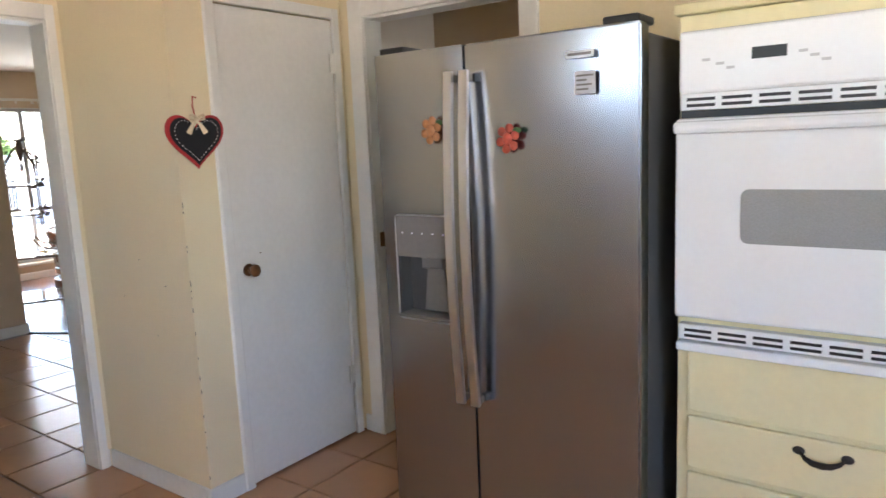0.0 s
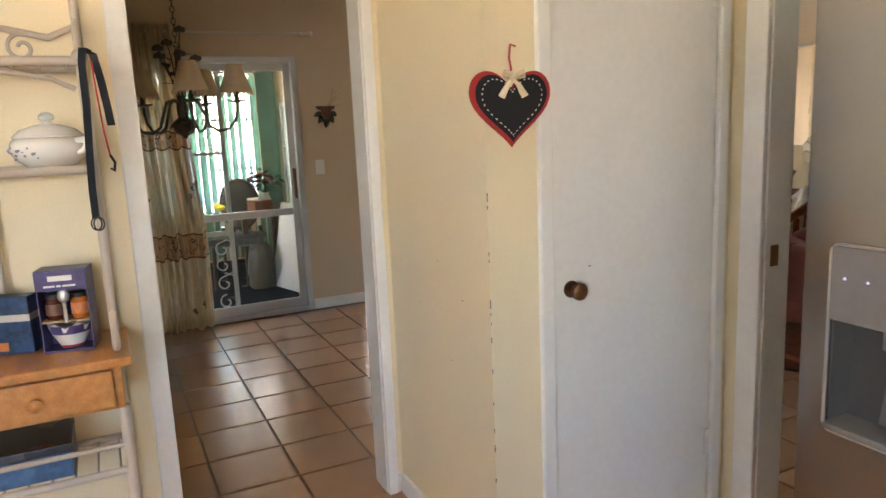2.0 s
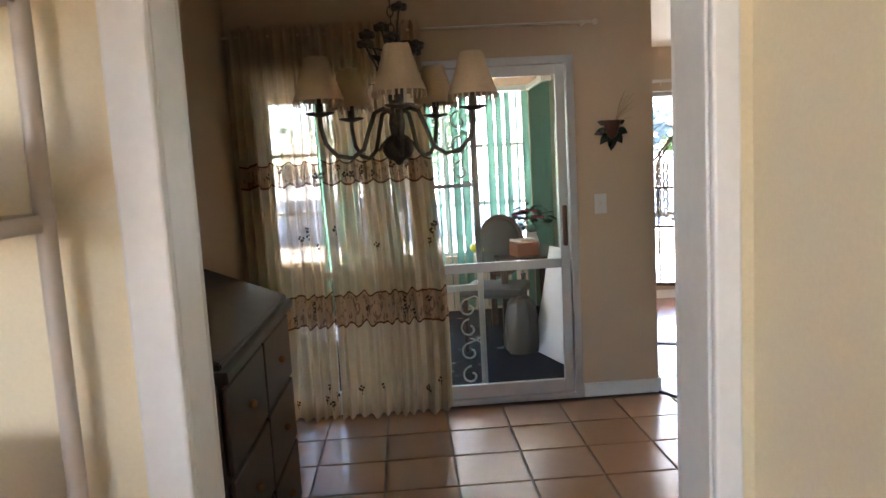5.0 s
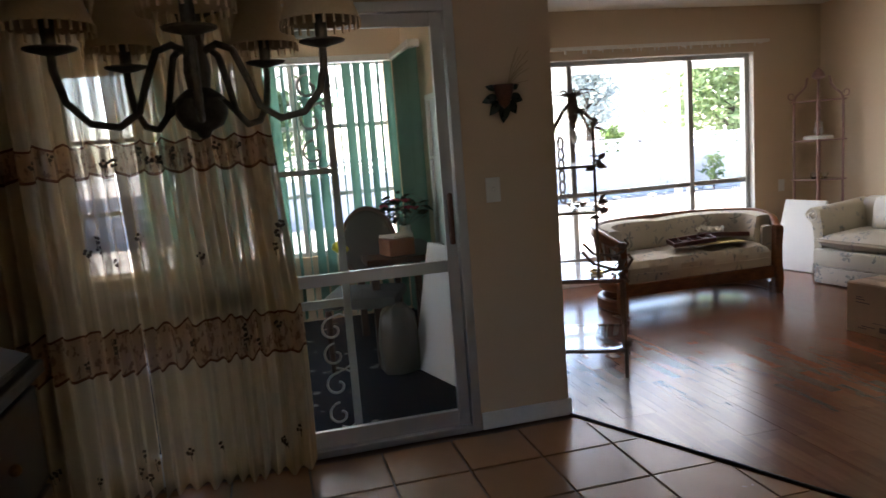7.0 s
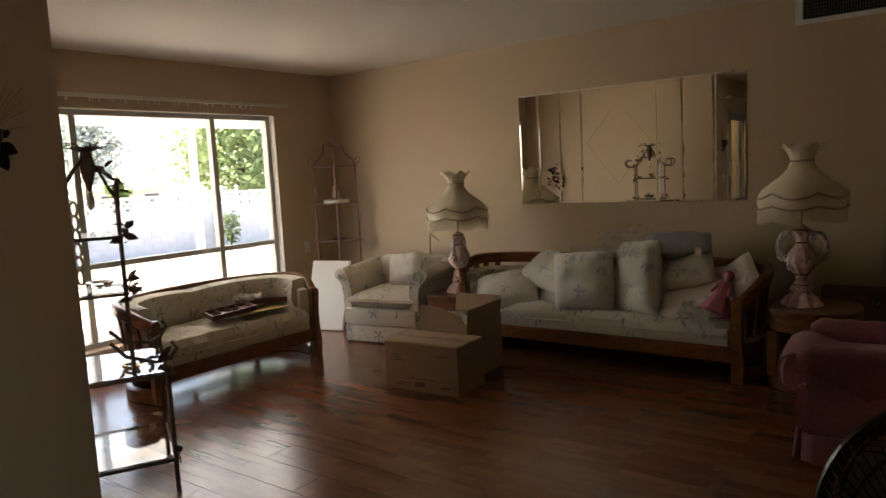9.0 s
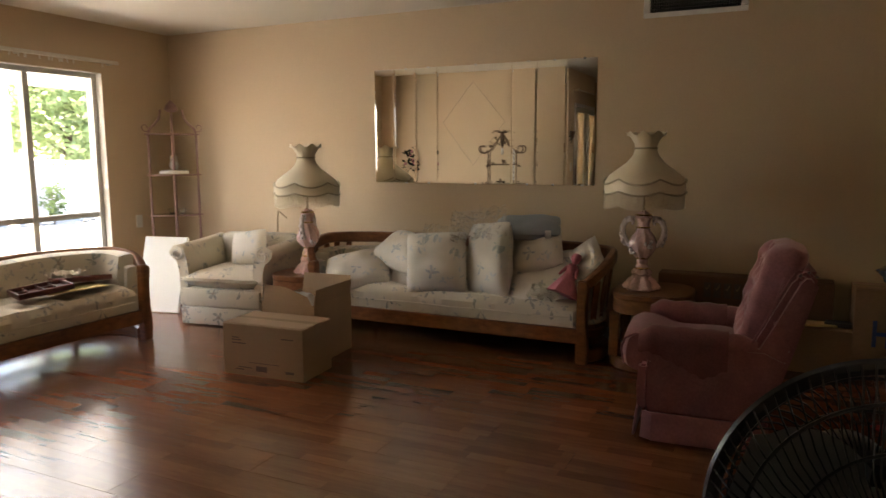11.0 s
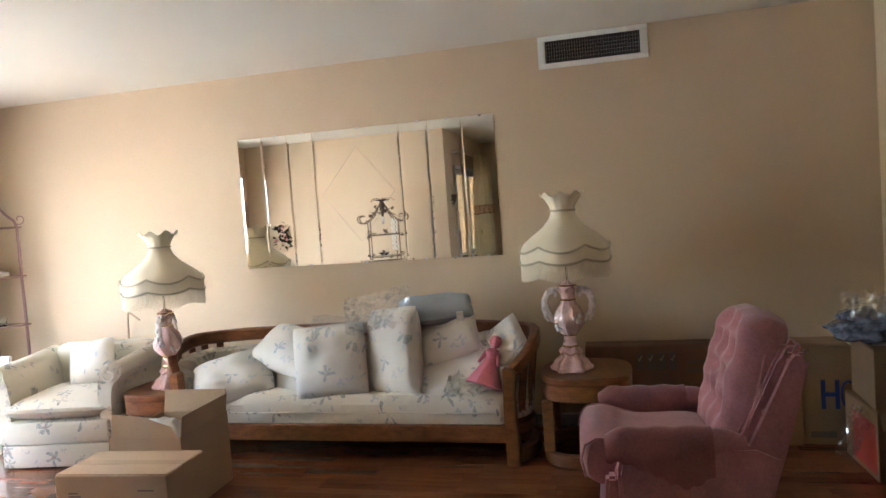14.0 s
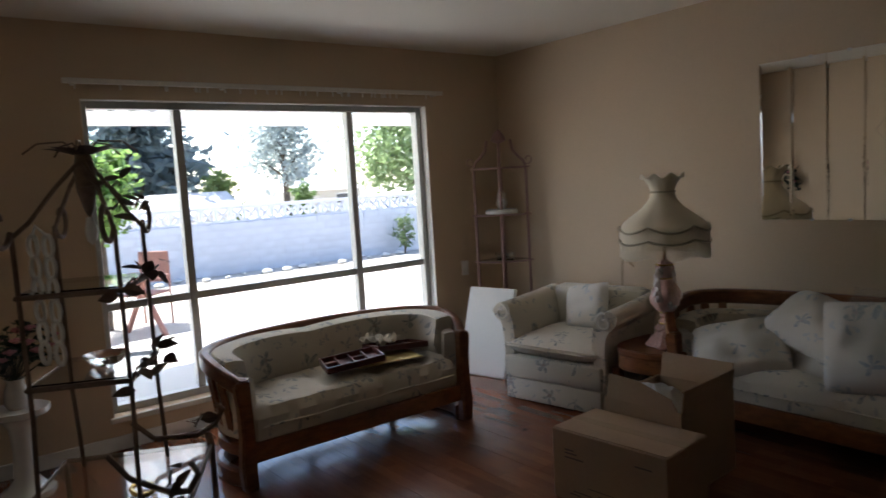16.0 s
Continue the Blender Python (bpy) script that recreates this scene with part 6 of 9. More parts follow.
def fancy_lamp(m, label):
    PINK = mat("pink_glazed_porcelain", (0.78, 0.52, 0.47), 0.22, vary=0.18, big=18, fine=70, bumpy=0.35, coat=0.4) if "pink_glazed_porcelain" not in bpy.data.materials else bpy.data.materials["pink_glazed_porcelain"]
    PEARL = mat("pearl_glaze", (0.80, 0.70, 0.67), 0.18, vary=0.15, big=30, fine=50, bumpy=0.35, coat=0.5) if "pearl_glaze" not in bpy.data.materials else bpy.data.materials["pearl_glaze"]
    SILK = mat("ivory_silk_shade", (0.80, 0.70, 0.52), 0.6, vary=0.06, fine=150, sheen=0.3) if "ivory_silk_shade" not in bpy.data.materials else bpy.data.materials["ivory_silk_shade"]
    BRAID = mat("taupe_braid", (0.52, 0.44, 0.31), 0.8, fine=200, bumpy=0.5) if "taupe_braid" not in bpy.data.materials else bpy.data.materials["taupe_braid"]
    r = thing("table_lamp", m, label, "lamp", "pink porcelain lamps")
    part("foot", lathe([(0.0, 0), (0.105, 0.0), (0.11, 0.008), (0.095, 0.022), (0.085, 0.045), (0.06, 0.06), (0.055, 0.075), (0.065, 0.085), (0.05, 0.10), (0.035, 0.11)], 36, wave=lambda a, i: (1.03 + (0.13 if i < 4 else 0.06) * math.cos(6 * a), 0.006 * math.cos(6 * a) if i > 1 else 0)), PINK, r, "scalloped porcelain foot", True)
    part("stem", lathe([(0.035, 0.109), (0.045, 0.122), (0.032, 0.135), (0.038, 0.15), (0.030, 0.165)], 24), PINK, r, "", True)
    part("urn", lathe([(0.030, 0.165), (0.052, 0.18), (0.082, 0.215), (0.088, 0.245), (0.070, 0.285), (0.045, 0.31), (0.036, 0.335), (0.040, 0.365), (0.056, 0.385), (0.045, 0.40), (0.025, 0.41), (0.015, 0.42)], 36, wave=lambda a, i: (1 + 0.07 * math.cos(8 * a + i * 0.9) + 0.03 * math.cos(13 * a - i), 0.006 * math.cos(5 * a))), PINK, r, "embossed porcelain urn", True)
    for s in (-1, 1):
        part("handle", tube([(s * 0.06, 0, 0.225), (s * 0.095, 0, 0.24), (s * 0.125, 0, 0.28), (s * 0.135, 0, 0.325), (s * 0.115, 0, 0.365), (s * 0.085, 0, 0.375), (s * 0.065, 0, 0.36), (s * 0.072, 0, 0.345)], [0.012, 0.015, 0.017, 0.018, 0.017, 0.015, 0.012, 0.008], 10, curl_beads(s)), PEARL, r, "pearly scrolled handle", True)
        bm = bmesh.new()
        rn = random.Random(2 + s)
        for k in range(7):
            a = rn.uniform(-1.2, 1.2) + (0 if s > 0 else math.pi)
            ball((0.078 * math.cos(a), 0.078 * math.sin(a) - 0.01, rn.uniform(0.20, 0.26)), rn.uniform(0.009, 0.016), bm, 8)
        part("relief_flowers", bm, PEARL, r, "applied porcelain flowers", True)["kind"] = "stuff"
    for z, rr in ((0.112, 0.040), (0.166, 0.034), (0.333, 0.041), (0.40, 0.049)):
        part("gilt_ring", tube([(rr * math.cos(q), rr * math.sin(q), z) for q in [k * math.pi / 10 for k in range(20)]], 0.004, 6, closed=True), GOLD, r, "thin gilt ring", True)
    for o in r.children:
        o.matrix_local = Matrix.Diagonal((0.97, 0.97, 1.19, 1))
    part("neck", rod((0, 0, 0.49), (0, 0, 0.60), 0.007), BRASS, r, "brass stem")
    lobes = 6
    sc = lambda a: abs(math.sin(a * lobes / 2))
    # bell with hollow scallops, gathered to a flared crown
    prof = [(0.238, 0.605), (0.244, 0.64), (0.24, 0.685), (0.215, 0.725), (0.165, 0.765), (0.112, 0.805), (0.078, 0.85), (0.066, 0.885), (0.066, 0.90), (0.075, 0.93), (0.098, 0.965), (0.122, 0.985)]
    part("shade", lathe(prof, 72, cap=False, wave=lambda a, i: (1 + (0.045 * sc(a) if i < 6 else 0.02 * math.cos(12 * a) if i > 8 else 0), (0.022 * (1 - sc(a)) if i == 0 else 0.014 * math.cos(8 * a) if i == 11 else 0))), SILK, r, "ivory silk bell shade with scallops", True)
    for i in (0, 2):
        rr, zz = (0.246, 0.608) if i == 0 else (0.245, 0.672)
        pts = []
        for k in range(72):
            a = 2 * math.pi * k / 72
            f = 1 + 0.045 * sc(a)
            pts.append((rr * f * math.cos(a), rr * f * math.sin(a), zz + (0.022 * (1 - sc(a)) if i == 0 else 0.035 * (1 - sc(a)))))
        part("braid", tube(pts, 0.006, 6, closed=True), BRAID, r, "taupe braid trim", True)
    part("braid", tube([(0.069 * math.cos(q), 0.069 * math.sin(q), 0.893) for q in [k * math.pi / 12 for k in range(24)]], 0.006, 6, closed=True), BRAID, r, "taupe braid trim", True)
    for l in range(lobes):
        bm = bmesh.new()
        for k in range(34):
            a = 2 * math.pi * (l + k / 34) / lobes
            f = 0.242 * (1 + 0.045 * sc(a))
            z0 = 0.606 + 0.022 * (1 - sc(a))
            z1 = z0 - 0.088 - 0.004 * math.sin(k * 2.3)
            da = 0.0085
            q = [(f * math.cos(a - da), f * math.sin(a - da), z0), (f * math.cos(a + da), f * math.sin(a + da), z0), (f * 1.005 * math.cos(a + da * 0.7), f * 1.005 * math.sin(a + da * 0.7), z1), (f * 1.005 * math.cos(a - da * 0.7), f * 1.005 * math.sin(a - da * 0.7), z1)]
            o = [bm.verts.new(v) for v in q]
            i_ = [bm.verts.new((v[0] * 0.988, v[1] * 0.988, v[2])) for v in q]
            bm.faces.new(o)
            bm.faces.new(i_[::-1])
            for e in range(4):
                bm.faces.new((o[e], i_[e], i_[(e + 1) % 4], o[(e + 1) % 4]))
        part("fringe", bm, SILK, r, "long ivory thread fringe")
    return r


lamp = fancy_lamp(pose(-4.515, 7.09, 0.492), "pink porcelain urn lamp with fringed ivory shade on end table")
copy_thing(lamp, pose(-7.045, 7.00, 0.436, 0, 0, 105))


def end_table(m, h, w, label):
    r = thing("end_table", m, label, "end table", "oak end tables")
    out = arc(28, 0, 347, lambda a: (w * math.copysign(abs(math.cos(a)) ** 0.7, math.cos(a)), 0.27 * math.copysign(abs(math.sin(a)) ** 0.7, math.sin(a))))
    part("tabletop", slab(out, h - 0.035, h, r=0.006), OAKD, r, "", True)
    path = [Vector((x * 0.94, y * 0.94, 0)) for x, y in out + out[:1]]
    part("apron", band(path, h - 0.13, h - 0.036, 0.025), OAKD, r, "", True)
    part("base_ring", band(path, 0.0, 0.08, 0.035), OAKD, r, "", True)
    for sx in (-1, 1):
        for sy in (-1, 1):
            part("leg", box(sx * w * 0.82 - 0.03, sx * w * 0.82 + 0.03, sy * 0.20 - 0.025, sy * 0.20 + 0.025, 0.081, h - 0.131, r=0.006), OAKD, r)
    return r


end_table(pose(-4.44, 7.12, 0), 0.490, 0.25, "oval oak end table beside the sofa")
end_table(pose(-7.10, 7.04, 0), 0.434, 0.22, "oval oak end table beside the armchair")


def armchair():
    r = thing("armchair", pose(-7.74, 7.04, 0, 0, 0, 9), "cream floral armchair with rolled arms and skirt", "armchair")
    part("skirt", box(-0.355, 0.355, -0.365, 0.36, 0.012, 0.155, r=0.012), FLORAL, r, "", True)
    part("base", box(-0.36, 0.36, -0.37, 0.36, 0.157, 0.30, r=0.02), FLORAL, r, "", True)
    part("seat_cushion", cushion(0.70, 0.66, 0.17, 16, 0.3, 3, m=pose(0, -0.055, 0.365)), FLORAL, r, "boxed seat cushion", True)
    part("seat_piping", tube([(-0.335, -0.375, 0.385), (0.0, -0.388, 0.388), (0.335, -0.375, 0.385)], 0.007, 6), FLORAL, r, "", True)
    for s in (-1, 1):
        bm = bmesh.new()
        prof = [(0.30, 0.30), (0.29, 0.42), (0.31, 0.55), (0.345, 0.615), (0.395, 0.64), (0.445, 0.62), (0.46, 0.575), (0.43, 0.535), (0.395, 0.50), (0.375, 0.40), (0.365, 0.155), (0.30, 0.155)]
        prof = smooth_loop(prof, 40)
        rings = []
        for k, y in enumerate((-0.335, -0.31, -0.1, 0.1, 0.30)):
            lift = (0.0, 0.0, 0.008, 0.02, 0.035)[k]
            rings.append([bm.verts.new((s * x, y + (0.02 if z > 0.6 and k == 0 else 0), z + lift * (z > 0.4))) for x, z in prof])
        for u, w in zip(rings, rings[1:]):
            for j in range(len(prof)):
                q = (u[j], u[(j + 1) % len(prof)], w[(j + 1) % len(prof)], w[j])
                bm.faces.new(q if s < 0 else q[::-1])
        bm.faces.new(rings[0] if s > 0 else rings[0][::-1])
        bm.faces.new(rings[-1][::-1] if s > 0 else rings[-1])
        bmesh.ops.recalc_face_normals(bm, faces=bm.faces)
        part("arm", bm, FLORAL, r, "rolled arm", True)
        part("arm_front", tube(spiral((s * 0.385, -0.342, 0.575), 0.06, 0.015, 1.1, 90, (s, 0, 0), (0, 0, 1)), 0.009, 8), FLORALW, r, "pleated scroll arm front", True)
    bk = bmesh.new()
    box(-0.35, 0.35, 0.20, 0.37, 0.16, 0.685, bk, r=0.05)
    part("backrest", bk, FLORAL, r, "", True)
    return r


armchair()
ap = thing("armchair_pillow", Matrix.Translation((-7.74, 7.12, 0.575)) @ pose(0, 0, 0, 68, 0, 4) @ pose(0, 0, 0, 0, 0, 10), "small white floral pillow on the armchair", "pillow")
part("cover", cushion(0.33, 0.31, 0.13, 14, 1.0, 12), FLORALW, ap, "", True)
part("piping", tube([(0.155 * math.copysign(abs(math.cos(q)) ** 0.35, math.cos(q)), 0.145 * math.copysign(abs(math.sin(q)) ** 0.35, math.sin(q)), 0) for q in [k * math.pi / 16 for k in range(32)]], 0.006, 6, closed=True), FLORALW, ap, "", True)

cane = solid("walking_cane", tube([(0, 0, 0), (0, 0, 0.80), (0.01, 0, 0.86), (0.045, 0, 0.835), (0.10, 0, 0.80)], 0.007, 8), mat("pale_cane_wood", (0.42, 0.30, 0.18), 0.5), "thin wooden cane leaning behind the armchair", "cane", pose(-7.78, 7.52, 0.002, 0, 2, 0), True)
FOAM = mat("off_white_board", (0.66, 0.64, 0.59), 0.7, vary=0.04, fine=60)
solid("white_board", box(-0.21, 0.21, -0.016, 0.016, 0, 0.665, r=0.008), FOAM, "off-white board leaning in the corner behind the armchair", "board", Matrix.Translation((-8.56, 6.86, 0.002)) @ pose(0, 0, 0, -18, 0, 12))


def corner_shelf():
    PINKM = mat("rose_painted_iron", (0.34, 0.20, 0.18), 0.5, 0.3, vary=0.2)
    r = thing("corner_shelf", pose(-8.945, 7.515, 0), "rose painted wire corner shelf with glass shelves", "corner shelf")
    R = 0.335
    posts = ((0.02, -0.02), (0.32, -0.03), (0.03, -0.32), (0.23, -0.23))
    for x, y in posts:
        part("post", rod((x, y, 0), (x, y, 1.545), 0.011, seg=8), PINKM, r)
    for z in (0.42, 0.80, 1.17, 1.54):
        edge = [(0.02, -0.02)] + arc(10, 0, -90, lambda a: (0.0 + R * math.cos(a) * 0.98, R * math.sin(a) * 0.98))
        s = part("shelf_ring", tube([(x, y, z) for x, y in edge], 0.007, 6, closed=True), PINKM, r)
        if z < 1.5:
            g = part("glass_shelf", slab([(x * 0.97 + 0.004, y * 0.97 - 0.004) for x, y in edge], z + 0.006, z + 0.011), CLEAR, s, "clear glass shelf")
            g.visible_shadow = False
    for x, y in ((0.32, -0.03), (0.03, -0.32), (0.23, -0.23)):
        u = Vector((0.145 - x, -0.145 - y, 0)).normalized()
        pts = [Vector((x, y, 1.54)) + u * d + Vector((0, 0, h)) for d, h in ((0, 0), (0.015, 0.05), (0.06, 0.09), (0.10, 0.14), (0.115, 0.22))]
        part("crown_scroll", tube(pts, 0.010, 6), PINKM, r, "", True)
        part("curl", tube(spiral(Vector((x, y, 1.60)) - u * 0.02, 0.045, 0.012, 1.1, 180, -u, (0, 0, 1)), 0.005, 6), PINKM, r, "", True)
    part("finial", lathe([(0.03, 1.74), (0.06, 1.76), (0.045, 1.80), (0.02, 1.83), (0.0, 1.85)], 14, at=(0.145, -0.145, 0)), PINKM, r, "", True)
    return r


corner_shelf()
fgm = mat("cream_bisque", (0.55, 0.46, 0.38), 0.5, vary=0.2, big=30)
f1 = thing("figurine_group", pose(-8.80, 7.37, 1.182, 0, 0, -45) @ Matrix.Scale(1.1, 4), "porcelain figurine group on an oval base", "figurine")
part("base", lathe([(0.0, 0), (0.11, 0.0), (0.11, 0.02), (0.095, 0.03), (0.0, 0.03)], 24, wave=lambda a, i: (1 + 0.35 * abs(math.cos(a)), 0)), CERAMIC, f1, "", True)
part("bench", box(-0.12, -0.02, -0.03, 0.03, 0.03, 0.10, r=0.012), CERAMIC, f1)
part("carriage", lathe([(0.02, 0.03), (0.045, 0.06), (0.03, 0.11), (0.034, 0.14), (0.0, 0.165)], 14, at=(-0.06, 0, 0.0)), fgm, f1, "", True)
part("harp", tube([(0.05, 0, 0.03), (0.07, 0, 0.09), (0.11, 0, 0.15), (0.06, 0, 0.16), (0.03, 0, 0.10)], 0.012, 8, closed=True), mat("ochre_glaze", (0.35, 0.17, 0.06), 0.3), f1, "ochre harp shape", True)
solid("glass_cup", lathe([(0.025, 0), (0.03, 0.004), (0.036, 0.05), (0.033, 0.05), (0.026, 0.008), (0.0, 0.006)], 16), CLEAR, "small clear glass cup on the shelf", "cup", pose(-8.84, 7.36, 0.812), True)
solid("glass_cup", lathe([(0.025, 0), (0.03, 0.004), (0.036, 0.05), (0.033, 0.05), (0.026, 0.008), (0.0, 0.006)], 16), CLEAR, "small clear glass cup on the shelf", "cup", pose(-8.76, 7.40, 0.812), True)

# cartons
CARD = mat("brown_cardboard", (0.40, 0.26, 0.15), 0.8, vary=0.1, big=3, fine=90, bumpy=0.15)
CARDIN = mat("cardboard_inside", (0.33, 0.21, 0.12), 0.85, vary=0.1)
TAPE = mat("clear_packing_tape", (0.46, 0.33, 0.21), 0.18, vary=0.1)
CARD2 = mat("darker_brown_cardboard", (0.29, 0.165, 0.085), 0.8, vary=0.14, big=3, fine=90, bumpy=0.15)
INK = mat("faded_print", (0.16, 0.11, 0.08), 0.8)


def carton(name, m, w, d, h, label, prints=(), tape=True, material=None, group=""):
    r = thing(name, m, label, "cardboard box", group)
    part("body", box(-w / 2, w / 2, -d / 2, d / 2, 0, h - 0.004, r=0.004), material or CARD, r)
    for s in (-1, 1):
        part("flap", box(-w / 2 + 0.002, w / 2 - 0.002, 0.002 * s, s * (d / 2 - 0.002), h - 0.0035, h, r=0.001, m=Matrix.Translation((0, 0, 0.0)) @ pose(0, 0, 0, s * 0.8, 0, 0)), material or CARD, r)
    if tape:
        part("tape", box(-w / 2 - 0.001, w / 2 + 0.001, -0.026, 0.026, h + 0.0005, h + 0.0018), TAPE, r, "shiny packing tape")
        part("tape", box(w / 2 + 0.0005, w / 2 + 0.0015, -0.026, 0.026, h - 0.075, h), TAPE, r, "shiny packing tape")
    for x0, x1, z0, z1 in prints:
        part("print", box(x0, x1, -d / 2 - 0.0016, -d / 2 - 0.0006, z0, z1), INK, r)
    return r


carton("cardboard_box", pose(-6.55, 5.975, 0.002, 0, 0, 4.0), 0.575, 0.33, 0.325, "taped brown cardboard box with faded print on the floor",
       ((-0.22, -0.17, 0.235, 0.242), (-0.22, -0.155, 0.22, 0.227), (-0.22, -0.12, 0.2, 0.207), (-0.05, 0.03, 0.035, 0.068), (-0.2, -0.14, 0.035, 0.042), (-0.18, -0.08, 0.05, 0.056), (0.14, 0.22, 0.25, 0.257), (0.16, 0.22, 0.04, 0.055), (-0.1, 0.12, 0.085, 0.089)))


def open_carton():
    w, d, h = 0.40, 0.47, 0.395
    r = thing("open_cardboard_box", pose(-6.60, 6.365, 0.002, 0, 0, 3), "open brown cardboard box with flaps up and a white bag", "cardboard box")
    for a in ((-w / 2, -w / 2 + 0.006, -d / 2, d / 2), (w / 2 - 0.006, w / 2, -d / 2, d / 2), (-w / 2 + 0.006, w / 2 - 0.006, -d / 2, -d / 2 + 0.006), (-w / 2 + 0.006, w / 2 - 0.006, d / 2 - 0.006, d / 2)):
        part("side", box(*a, 0, h, r=0.001), CARD, r)
    part("bottom", box(-w / 2 + 0.006, w / 2 - 0.006, -d / 2 + 0.006, d / 2 - 0.006, 0, 0.008), CARDIN, r)
    part("flap", box(-0.003, 0.003, -d / 2 + 0.01, d / 2 - 0.01, 0, 0.10, m=Matrix.Translation((w / 2 - 0.003, 0, h)) @ pose(0, 0, 0, 0, 7, 0)), CARD, r, "raised flap")
    part("flap", box(-w / 2 + 0.01, w / 2 - 0.01, -0.003, 0.003, 0, 0.12, m=Matrix.Translation((0, d / 2 - 0.003, h)) @ pose(0, 0, 0, -12, 0, 0)), CARD, r, "raised flap")
    part("flap", slab([(-w / 2 + 0.01, 0), (w / 2 - 0.02, 0), (w / 2 - 0.05, 0.05), (0.04, 0.085), (-0.02, 0.105), (-w / 2 + 0.02, 0.115)], -0.003, 0.003, m=Matrix.Translation((0, -d / 2 + 0.003, h)) @ pose(0, 0, 0, 86, 0, 0)), CARD, r, "torn raised flap")
    part("flap", box(-0.003, 0.003, -d / 2 + 0.01, d / 2 - 0.01, -0.12, 0, m=Matrix.Translation((-w / 2 - 0.004, 0, h)) @ pose(0, 0, 0, 0, 8, 0)), CARDIN, r, "folded-down flap")


open_carton()
sack("plastic_bag", pose(-6.66, 6.32, 0.012), 0.33, 0.35, 0.43, mat("white_plastic_bag", (0.68, 0.66, 0.62), 0.35, bumpy=0.5, fine=25), "white plastic bag inside the open box", 9)

# long flat carton behind the end table
lc = carton("long_cardboard_box", pose(-3.93, 7.52, 0.002), 1.06, 0.16, 0.545, "long upright brown carton with tick marks behind the end table", (), False, mat("red_brown_cardboard", (0.20, 0.10, 0.055), 0.8, vary=0.12))
for i in range(4):
    x = -0.235 + i * 0.062
    part("tick_box", box(x, x + 0.045, -0.0825, -0.0812, 0.40, 0.50), INK, lc)
    t = bmesh.new()
    rod((x + 0.012, -0.084, 0.465), (x + 0.02, -0.084, 0.452), 0.003, seg=5, bm=t)
    rod((x + 0.02, -0.084, 0.452), (x + 0.036, -0.084, 0.485), 0.003, seg=5, bm=t)
    part("tick", t, CARD, lc)
for z in (0.43, 0.38):
    part("print", box(0.05, 0.30, -0.0822, -0.0812, z, z + 0.025), INK, lc)
carton("low_cardboard_box", pose(-3.50, 7.44, 0.002), 0.40, 0.30, 0.285, "low brown carton with a yellow envelope on it", (), True, CARD2, "stacked cartons")
solid("envelope", box(-0.15, 0.10, -0.10, 0.10, 0, 0.012, r=0.003, m=pose(0, 0, 0, 0, 0, 12)), mat("manila_paper", (0.70, 0.55, 0.22), 0.7), "yellow manila envelopes on the carton", "envelope", pose(-3.50, 7.42, 0.293))
solid("notebook", box(-0.075, 0.075, -0.05, 0.05, 0, 0.025, r=0.003), DARKGREY, "dark grey notebook on the carton", "notebook", pose(-3.37, 7.40, 0.292, 0, 0, -8))
def lump(name, m, w, d, h, material, label, seed, cat="bag"):
    """A soft crumpled heap."""
    t = bmesh.new()
    bmesh.ops.create_icosphere(t, subdivisions=4, radius=1.0)
    for v in t.verts:
        n = 1 + 0.28 * noise.noise(v.co * 1.7 + Vector((seed, 0, 0))) + 0.16 * noise.noise(v.co * 4.5 + Vector((0, seed, 0)))
        v.co = Vector((v.co.x * w, v.co.y * d, max(v.co.z, -0.72) * h)) * n
    return solid(name, t, material, label, cat, m, True)


hb = carton("moving_box", pose(-3.17, 7.45, 0.002), 0.26, 0.28, 0.545, "upright brown carton with big blue letters", (), True, CARD2, "stacked cartons")
BLUEINK = mat("blue_box_ink", (0.03, 0.06, 0.22), 0.7)
t = bmesh.new()
for x in (-0.03, 0.04):
    box(x, x + 0.022, -0.1416, -0.1406, 0.20, 0.36, t)
box(-0.008, 0.04, -0.1416, -0.1406, 0.268, 0.292, t)
part("letter", t, BLUEINK, hb, "blue printed letter")
t = tube(arc(14, 60, 300, lambda a: (0.105 + 0.035 * math.cos(a), -0.1416, 0.28 + 0.075 * math.sin(a))), 0.010, 6, flat=0.1)
part("letter", t, BLUEINK, hb, "blue printed letter")
part("print_panel", box(-0.09, 0.04, -0.1416, -0.1406, 0.04, 0.075), INK, hb)
rb = carton("red_printed_box", pose(-2.945, 6.99, 0.002, 0, 0, 3), 0.32, 0.42, 0.335, "brown carton with red printed end and torn flap", (), False, CARD2, "stacked cartons")
part("red_end", box(-0.1616, -0.1606, -0.19, 0.10, 0.03, 0.27), mat("red_orange_print", (0.45, 0.05, 0.03), 0.6, vary=0.2), rb, "red printed end panel")
part("torn_flap", box(-0.12, 0.12, -0.003, 0.003, -0.08, 0, m=Matrix.Translation((-0.03, -0.217, 0.335)) @ pose(0, 0, 0, -25, 0, 0)), CARD, rb)
tb2 = carton("upper_cardboard_box", pose(-2.93, 6.99, 0.339, 0, 0, -2), 0.31, 0.40, 0.295, "open brown carton on top of another", ((-0.12, 0.1, 0.22, 0.225),), False, CARD2, "stacked cartons")
part("raised_flap", box(-0.003, 0.003, -0.19, 0.19, 0, 0.14, m=Matrix.Translation((0.15, 0, 0.295)) @ pose(0, 0, 0, 0, 10, 0)), CARD, tb2, "raised flap")
part("shipping_label", box(-0.13, -0.02, -0.12, -0.04, 0.2965, 0.298), CHALK, tb2, "white shipping label")
